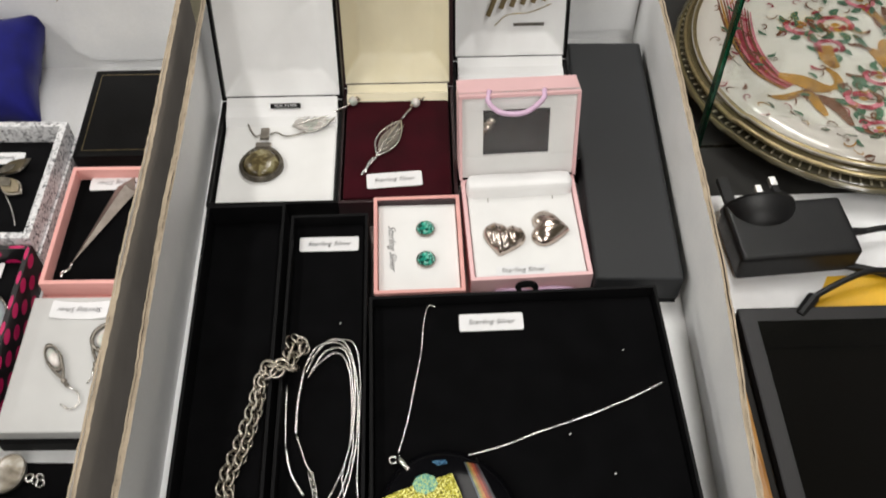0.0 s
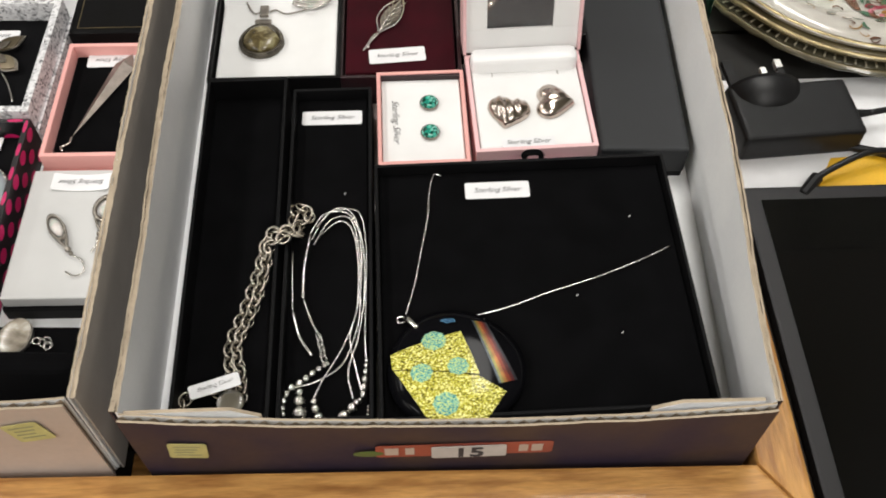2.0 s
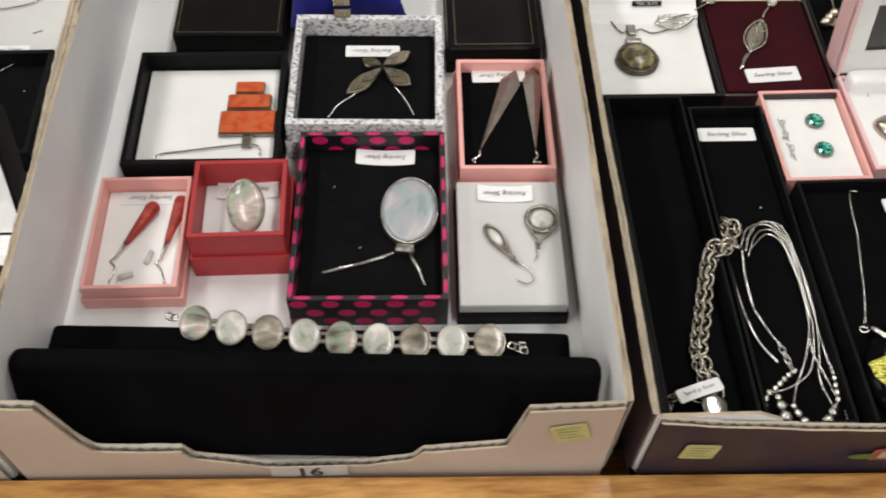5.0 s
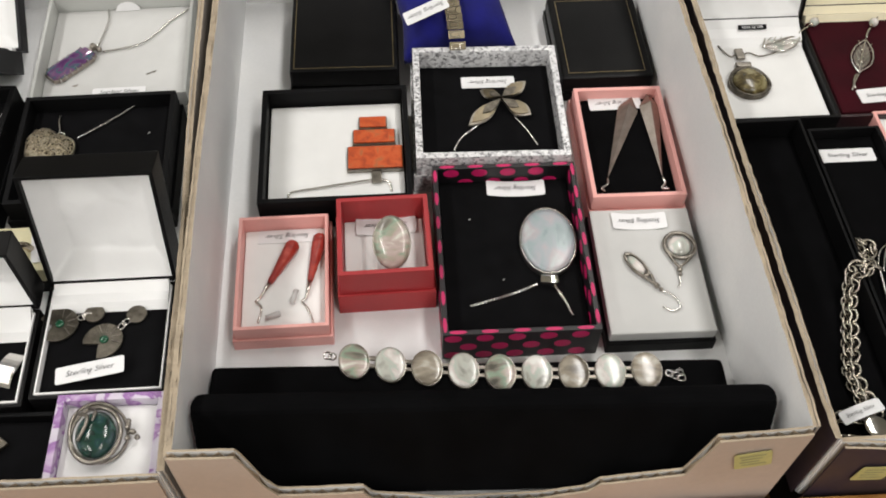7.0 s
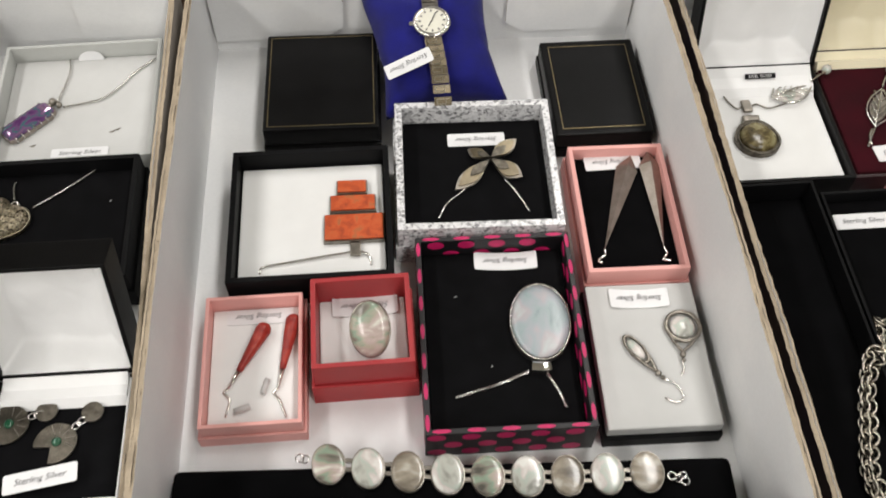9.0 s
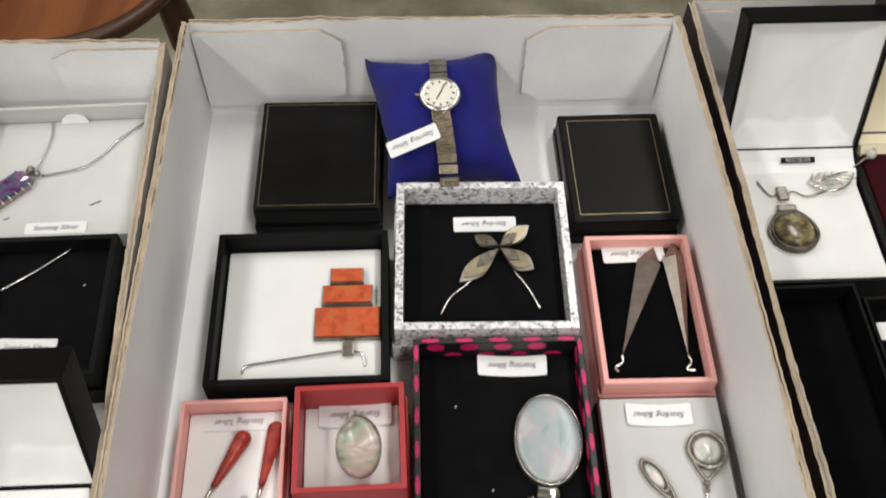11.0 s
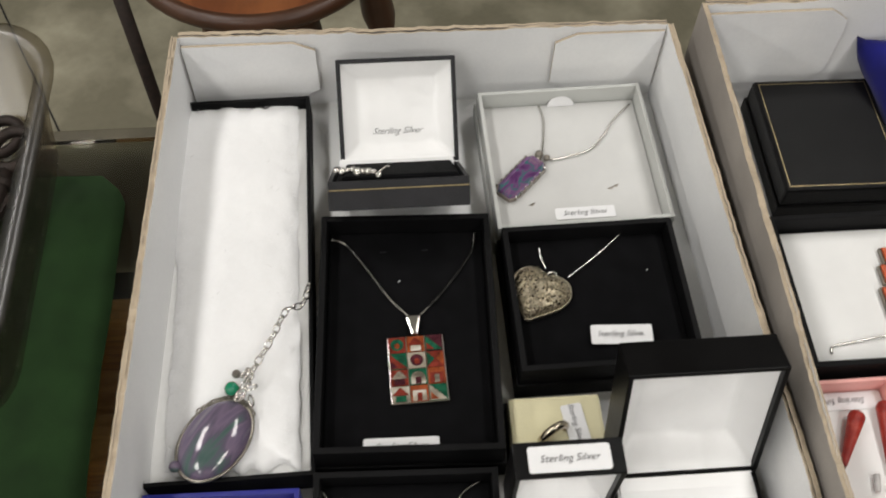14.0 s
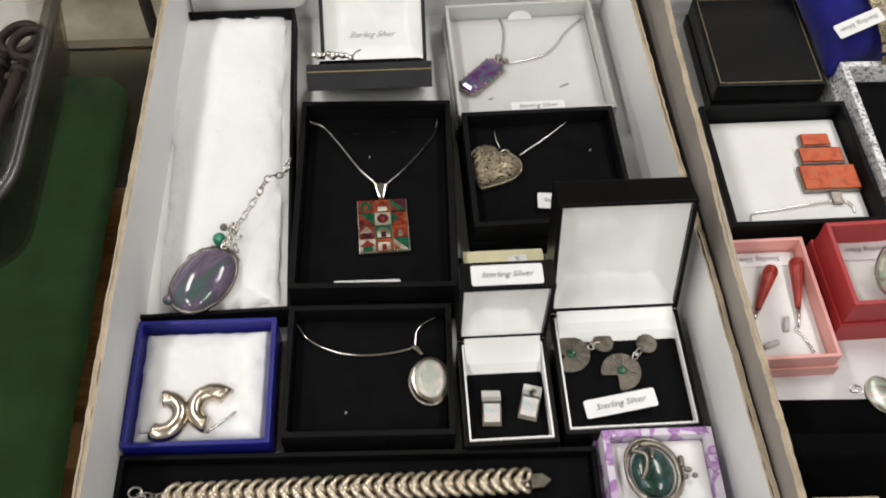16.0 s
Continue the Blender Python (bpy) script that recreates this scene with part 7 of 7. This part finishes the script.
for deg in (0, 165):
    for k in range(12):
        f = k / 11
        stroke(top, spun([(-0.095 + 0.026 * f, 0.062 - 0.008 * f), (-0.094 + 0.024 * f, 0.022 - 0.004 * f), (-0.080 + 0.018 * f, -0.010 - 0.002 * f), (-0.062 + 0.010 * f, -0.030 + 0.006 * f)], deg), 0.0013, PAINT[(4, 1, 4, 0, 3, 0, 0, 4, 3, 0, 4, 3)[k]], "painted_plume")
    for path, w, m in ((((-0.062, -0.014), (-0.047, -0.021), (-0.036, -0.028), (-0.026, -0.030)), 0.0068, 1), (((-0.030, -0.030), (-0.021, -0.026), (-0.020, -0.016), (-0.026, -0.006)), 0.0034, 1),
                       (((-0.077, -0.039), (-0.060, -0.037), (-0.044, -0.030)), 0.0032, 1), (((-0.050, -0.036), (-0.034, -0.042), (-0.026, -0.055), (-0.022, -0.070)), 0.0048, 4), (((-0.034, -0.040), (-0.020, -0.044), (-0.014, -0.056)), 0.0022, 4),
                       (((0.014, 0.012), (0.020, 0.004), (0.022, -0.006), (0.018, -0.012)), 0.0062, 1), (((0.022, 0.066), (0.030, 0.052), (0.036, 0.038)), 0.0040, 1), (((-0.012, -0.014), (-0.004, -0.018), (0.006, -0.017)), 0.0024, 4), (((-0.008, -0.017), (-0.003, -0.025), (0.002, -0.030)), 0.0026, 2)):
        stroke(top, spun(path, deg), w, PAINT[m], "painted_bird")
    for (cx, cy), r in (((-0.004, 0.041), 0.0115), ((-0.016, 0.015), 0.0095), ((0.042, -0.030), 0.0100), ((-0.004, -0.074), 0.0100)):
        for k in range(7):
            a = k * 0.9 + 0.3
            stroke(top, spun([(cx + r * 0.8 * math.cos(a), cy + r * 0.8 * math.sin(a)), (cx + r * 1.3 * math.cos(a + 0.25), cy + r * 1.3 * math.sin(a + 0.25)), (cx + r * 1.8 * math.cos(a), cy + r * 1.8 * math.sin(a))], deg), r * 0.27, PAINT[2], "painted_leaf")
        for k in range(9):
            a = k * 0.7
            q = r * (1.0 if k < 6 else 0.55)
            stroke(top, spun([(cx + q * math.cos(a - 0.7), cy + q * 0.8 * math.sin(a - 0.7)), (cx + q * 1.06 * math.cos(a), cy + q * 0.85 * math.sin(a)), (cx + q * math.cos(a + 0.7), cy + q * 0.8 * math.sin(a + 0.7))], deg), r * 0.22, PAINT[(0, 3, 3, 0, 3, 4, 3, 1, 0)[k]], "painted_petal")
        stroke(top, spun([(cx - r * 0.3, cy), (cx, cy + 0.0004), (cx + r * 0.3, cy)], deg), r * 0.2, PAINT[1], "painted_heart")
for k in range(170):
    a, r = rng.uniform(0, 6.28), 0.116 * math.sqrt(rng.uniform(0.05, 1))
    ln = rng.uniform(0.008, 0.018)
    stroke(top, curl(r * math.cos(a), r * math.sin(a), rng.uniform(0, 6.28), ln, rng.choice((-1, 1)) * rng.uniform(0.5, 1.4)), rng.uniform(0.0004, 0.0008), PAINT[rng.choice((4, 4, 4, 1, 0))], "painted_tendril")
    if k % 2:
        x, y = r * math.cos(a), r * math.sin(a)
        b = rng.uniform(0, 6.28)
        stroke(top, [(x, y), (x + 0.004 * math.cos(b), y + 0.004 * math.sin(b)), (x + 0.008 * math.cos(b + 0.3), y + 0.008 * math.sin(b + 0.3))], 0.0014, PAINT[rng.choice((2, 2, 0, 4))], "painted_sprig")

ob = thing("paper_sheet", 0.30, 0.372, SH, 0, "white paper sheet lying under the adaptor", "paper")
part("sheet", box_bm(-0.113, 0.15, -0.046, 0.052, 0.0003, 0.0012), PAPER, ob)
ob = thing("yellow_leaflet", 0.285, 0.345, SH + 0.0013, 0, "bright yellow printed leaflet", "leaflet")
part("sheet", plate(bmesh.new(), [(-0.045, -0.020), (0.06, -0.020), (0.06, 0.010), (-0.028, 0.008)], 0, 0.0008), YELLOW, ob)
tab = thing("tablet", 0.300, 0.222, SH, 0, "black glossy tablet computer lying face up", "tablet")
part("case", box_bm(-0.109, 0.16, -0.130, 0.104, 0.0003, 0.0085, bevel=0.0015), DOTBLACK, tab)
part("screen", box_bm(-0.0985, 0.1495, -0.1195, 0.0935, 0.0086, 0.0092), SCREEN, tab, "glossy black screen")
ad = thing("power_adaptor", 0.2320, 0.3670, SH + 0.0013, 4, "black plug-in power adaptor with three pins up", "power adaptor")
bm = box_bm(-0.036, 0.043, -0.0125, 0.034, 0, 0.0215, bevel=0.004, seg=4)
part("body", bm, BLACKPLASTIC, ad)
bm = bmesh.new()
rows = []
for j in range(9):
    f = j / 8
    y, k = 0.0345 - 0.024 * f, math.sqrt(max(0.0004, 1 - f ** 2.2))
    rows.append([bm.verts.new((-0.0105 + 0.0255 * k * math.cos(a), y, 0.0140 + 0.0165 * k * math.sin(a))) for a in (math.pi * q / 18 for q in range(19))])
for a, b in zip(rows, rows[1:]):
    for q in range(18):
        bm.faces.new((a[q], a[q + 1], b[q + 1], b[q]))
bm.faces.new(rows[0][::-1])
part("plug_face", bm, BLACKPLASTIC, ad, "rounded plug boss", smooth=True)
for x, z, l, w in ((-0.0300, 0.0200, 0.0220, 0.0036), (-0.0085, 0.0205, 0.0130, 0.0020), (0.0025, 0.0215, 0.0185, 0.0022)):
    bare = 0.0 if l > 0.02 else 0.0075
    pin = part("pin", box_bm(x - w, x + w, 0.034, 0.0345 + l - bare, z - 0.0020, z + 0.0020, bevel=0.0004), BLACKPLASTIC, ad)
    if bare:
        part("pin_tip", box_bm(x - w, x + w, 0.0346 + l - bare, 0.0345 + l, z - 0.0020, z + 0.0020, bevel=0.0004), NICKEL, pin, "bare metal tip")
part("cable", wire([(0.036, -0.010, 0.004), (0.063, -0.021, 0.004), (0.100, -0.045, 0.004), (0.150, -0.075, 0.003)], 0.0026, 8), BLACKPLASTIC, ad, smooth=True)
part("cable_grip", tube(bmesh.new(), [Vector((0.0425, 0.010, 0.012)), Vector((0.055, 0.010, 0.012))], 0.0032, 10, r2=0.0022), BLACKPLASTIC, ad)
part("cable", wire([(0.054, 0.010, 0.012), (0.075, 0.011, 0.011), (0.095, 0.000, 0.006), (0.080, -0.020, 0.006), (0.045, -0.022, 0.012), (0.015, -0.031, 0.008), (0.005, -0.036, 0.005)], 0.0021, 8), BLACKPLASTIC, ad, smooth=True)
part("jack", tube(bmesh.new(), [Vector((0.007, -0.034, 0.0055)), Vector((-0.006, -0.046, 0.005)), Vector((-0.0065, -0.0465, 0.005))], 0.0042, 10, r2=0.0032), BLACKPLASTIC, ad)

# ---- beside the far carton: green cloth, plastic tub of keys ----
cl = thing("green_cloth", 0, 0, GL, 0, "dark green baize cloth folded on the glass", "cloth")
bm = bmesh.new()
nx, ny = 24, 30
g = []
for j in range(ny + 1):
    row = []
    for i in range(nx + 1):
        u, v = i / nx, j / ny
        x1 = -0.7530 + 0.0025 * v - 0.016 * max(0.0, (v - 0.92) / 0.08) ** 2
        row.append(bm.verts.new((-1.05 + (x1 + 1.05) * u + 0.0015 * noise.noise((v * 9, 1, 1)), 0.152 + 0.318 * v, 0.0105 * min(1.0, (1 - u) * 14 + 0.12) * min(1.0, (1 - v) * 10 + 0.12) + 0.0008 * noise.noise((u * 8, v * 9, 4)) + 0.0018 * math.exp(-((v - 0.47 - 0.03 * u) / 0.02) ** 2))))
    g.append(row)
for j in range(ny):
    for i in range(nx):
        bm.faces.new((g[j][i], g[j][i + 1], g[j + 1][i + 1], g[j + 1][i]))
part("cloth", bm, GREENCLOTH, cl, smooth=True)
tub = thing("plastic_tub", -0.8800, 0.405, 0.0025, 0, "clear plastic tub holding rusty keys", "tub")


def tub_ring(w, d, z, r):
    return [(x, y, z) for x, y in rounded(w, d, r, 6)]


bm = bmesh.new()
secs = [tub_ring(0.186, 0.186, 0.0, 0.03), tub_ring(0.205, 0.205, 0.062, 0.035), tub_ring(0.220, 0.220, 0.064, 0.040), tub_ring(0.220, 0.220, 0.066, 0.040), tub_ring(0.202, 0.202, 0.066, 0.034), tub_ring(0.182, 0.182, 0.002, 0.028)]
rings = [[bm.verts.new(p) for p in s] for s in secs]
for a, b in zip(rings, rings[1:]):
    k = len(a)
    for i in range(k):
        bm.faces.new((a[i], a[(i + 1) % k], b[(i + 1) % k], b[i]))
bm.faces.new(rings[0][::-1])
bm.faces.new(rings[-1])
o = part("tub_body", bm, CLEARPLASTIC, tub, smooth=True)
o.visible_shadow = False
rng = random.Random(17)
for kx, ky_, kz, ka in ((-0.806, 0.405, 0.030, 84), (-0.822, 0.385, 0.020, 100), (-0.835, 0.430, 0.014, 70), (-0.850, 0.400, 0.022, 120), (-0.880, 0.420, 0.012, 35), (-0.850, 0.455, 0.012, 160)):
    ky = thing("old_key", kx, ky_, kz, ka, "large old rusty iron key in the tub", "key", "old keys")
    bm = tube(bmesh.new(), smooth_path([(-0.05, 0, 0), (0, 0, 0.001), (0.04, 0, 0)], 6), 0.0038, 9)
    tube(bm, [Vector((0.030, 0, 0)), Vector((0.034, 0, 0))], 0.0058, 9)
    part("shank", bm, IRON, ky, smooth=True)
    part("bow", torus(bmesh.new(), 0.0125, 0.0032, 20, 8, turn=Matrix.Translation((0.054, 0, 0.001)), sy=0.85), IRON, ky, smooth=True)
    part("bit", box_bm(-0.048, -0.032, 0.002, 0.016, -0.002, 0.002, bevel=0.0005), IRON, ky)

# ---- on the hall floor behind the table ----
ch = thing("wooden_chair", -0.752, 1.120, FLOOR, 0, "round seated wooden stool with turned legs", "stool")
bm = lathe(bmesh.new(), [(0.001, 0.582), (0.140, 0.582), (0.162, 0.588), (0.169, 0.600), (0.165, 0.611), (0.153, 0.613), (0.129, 0.606), (0.001, 0.602)], 48)
part("seat", bm, CHAIRWOOD, ch, smooth=True)
part("seat_rim", torus(bmesh.new(), 0.160, 0.0115, 48, 10, turn=Matrix.Translation((0, 0, 0.603))), DARKWOOD, ch, smooth=True)
for a in (352, 300, 236, 120):
    c, s = math.cos(radians(a)), math.sin(radians(a))
    bm = bmesh.new()
    prof = [(0.017, 0), (0.014, 0.06), (0.021, 0.13), (0.012, 0.17), (0.022, 0.29), (0.026, 0.40), (0.014, 0.43), (0.023, 0.48), (0.018, 0.582)]
    rings = []
    for r, z in prof:
        off = (0.205 if a == 352 else 0.190) - (0.070 if a == 352 else 0.095) * z / 0.582
        rings.append([bm.verts.new((off * c + r * math.cos(k * math.pi / 7), off * s + r * math.sin(k * math.pi / 7), z)) for k in range(14)])
    for p, q in zip(rings, rings[1:]):
        for k in range(14):
            bm.faces.new((p[k], p[(k + 1) % 14], q[(k + 1) % 14], q[k]))
    bm.faces.new(rings[0][::-1])
    part("leg", bm, DARKWOOD, ch, smooth=True)
ob = thing("metal_post", -0.812, 0.728, FLOOR, 0, "slim dark metal post standing behind the table", "post")
part("pole", tube(bmesh.new(), [Vector((0, 0, 0.006)), Vector((0, 0, 0.95))], 0.0058, 12), IRON, ob, smooth=True)
part("foot", lathe(bmesh.new(), [(0.001, 0.010), (0.030, 0.009), (0.045, 0.004), (0.047, 0), (0.001, 0)], 24), IRON, ob, smooth=True)
ob = thing("floor_joint", -1.29, 1.47, FLOOR + 0.0004, 0, "thin dark joint line in the concrete floor", "floor joint", kind="structure")
ob.matrix_world = pose(-1.29, 1.47, FLOOR + 0.0004, 0, 0, 26)
part("seam", box_bm(-0.0018, 0.0018, -0.9, 0.9, 0, 0.0008), DARKCLOTH, ob)
ob = thing("pale_sheet", 0.72, 1.72, FLOOR, 20, "pale plastic sheeting lying on the floor", "sheeting")
bm = bmesh.new()
n = 16
g = [[bm.verts.new((u * 0.11, v * 0.30, 0.012 + 0.012 * noise.noise((u * 2, v * 4, 6)))) for u in (i / n * 2 - 1 for i in range(n + 1))] for v in (j / n * 2 - 1 for j in range(n + 1))]
for j in range(n):
    for i in range(n):
        bm.faces.new((g[j][i], g[j][i + 1], g[j + 1][i + 1], g[j + 1][i]))
part("sheet", bm, GREY, ob, smooth=True)
ob = thing("cable_bundle", 0.86, 1.62, FLOOR + 0.01, 0, "tangle of thin black cables on the floor", "cable")
rng = random.Random(2)
for k in range(6):
    part("cable", wire([(rng.uniform(-0.1, 0.1), -0.25 + 0.1 * i, rng.uniform(0, 0.03)) for i in range(6)], 0.004, 6), BLACKPLASTIC, ob, smooth=True)

# ---- ceiling fittings over the hall ----
for lx, ly in LAMP_XY:
    fx = thing("ceiling_light", lx, ly, 2.03, 0, "white ceiling batten for fluorescent tubes", "ceiling light", "ceiling battens")
    part("batten", box_bm(-0.17, 0.17, -0.64, 0.64, 0.02, 0.17, bevel=0.01), PAPER, fx)

# lint on the black velvet
for lx, ly, lz in ((0.066, 0.206, 0.0236), (0.098, 0.252, 0.0236), (-0.0480, 0.2790, 0.0136), (0.020, 0.160, 0.0236), (0.085, 0.185, 0.0236), (-0.2700, 0.2600, 0.0086), (-0.2850, 0.3020, 0.0086), (-0.6150, 0.2200, 0.0071), (-0.4720, 0.3750, 0.0126), (-0.6000, 0.3750, 0.0141)):
    ob = thing("lint_speck", lx, ly, lz, 40, "tiny pale speck of lint on black velvet", "lint")
    part("speck", box_bm(-0.0007, 0.0007, -0.00025, 0.00025, 0, 0.0004, bevel=0.0001, seg=1), GREYPAD, ob)
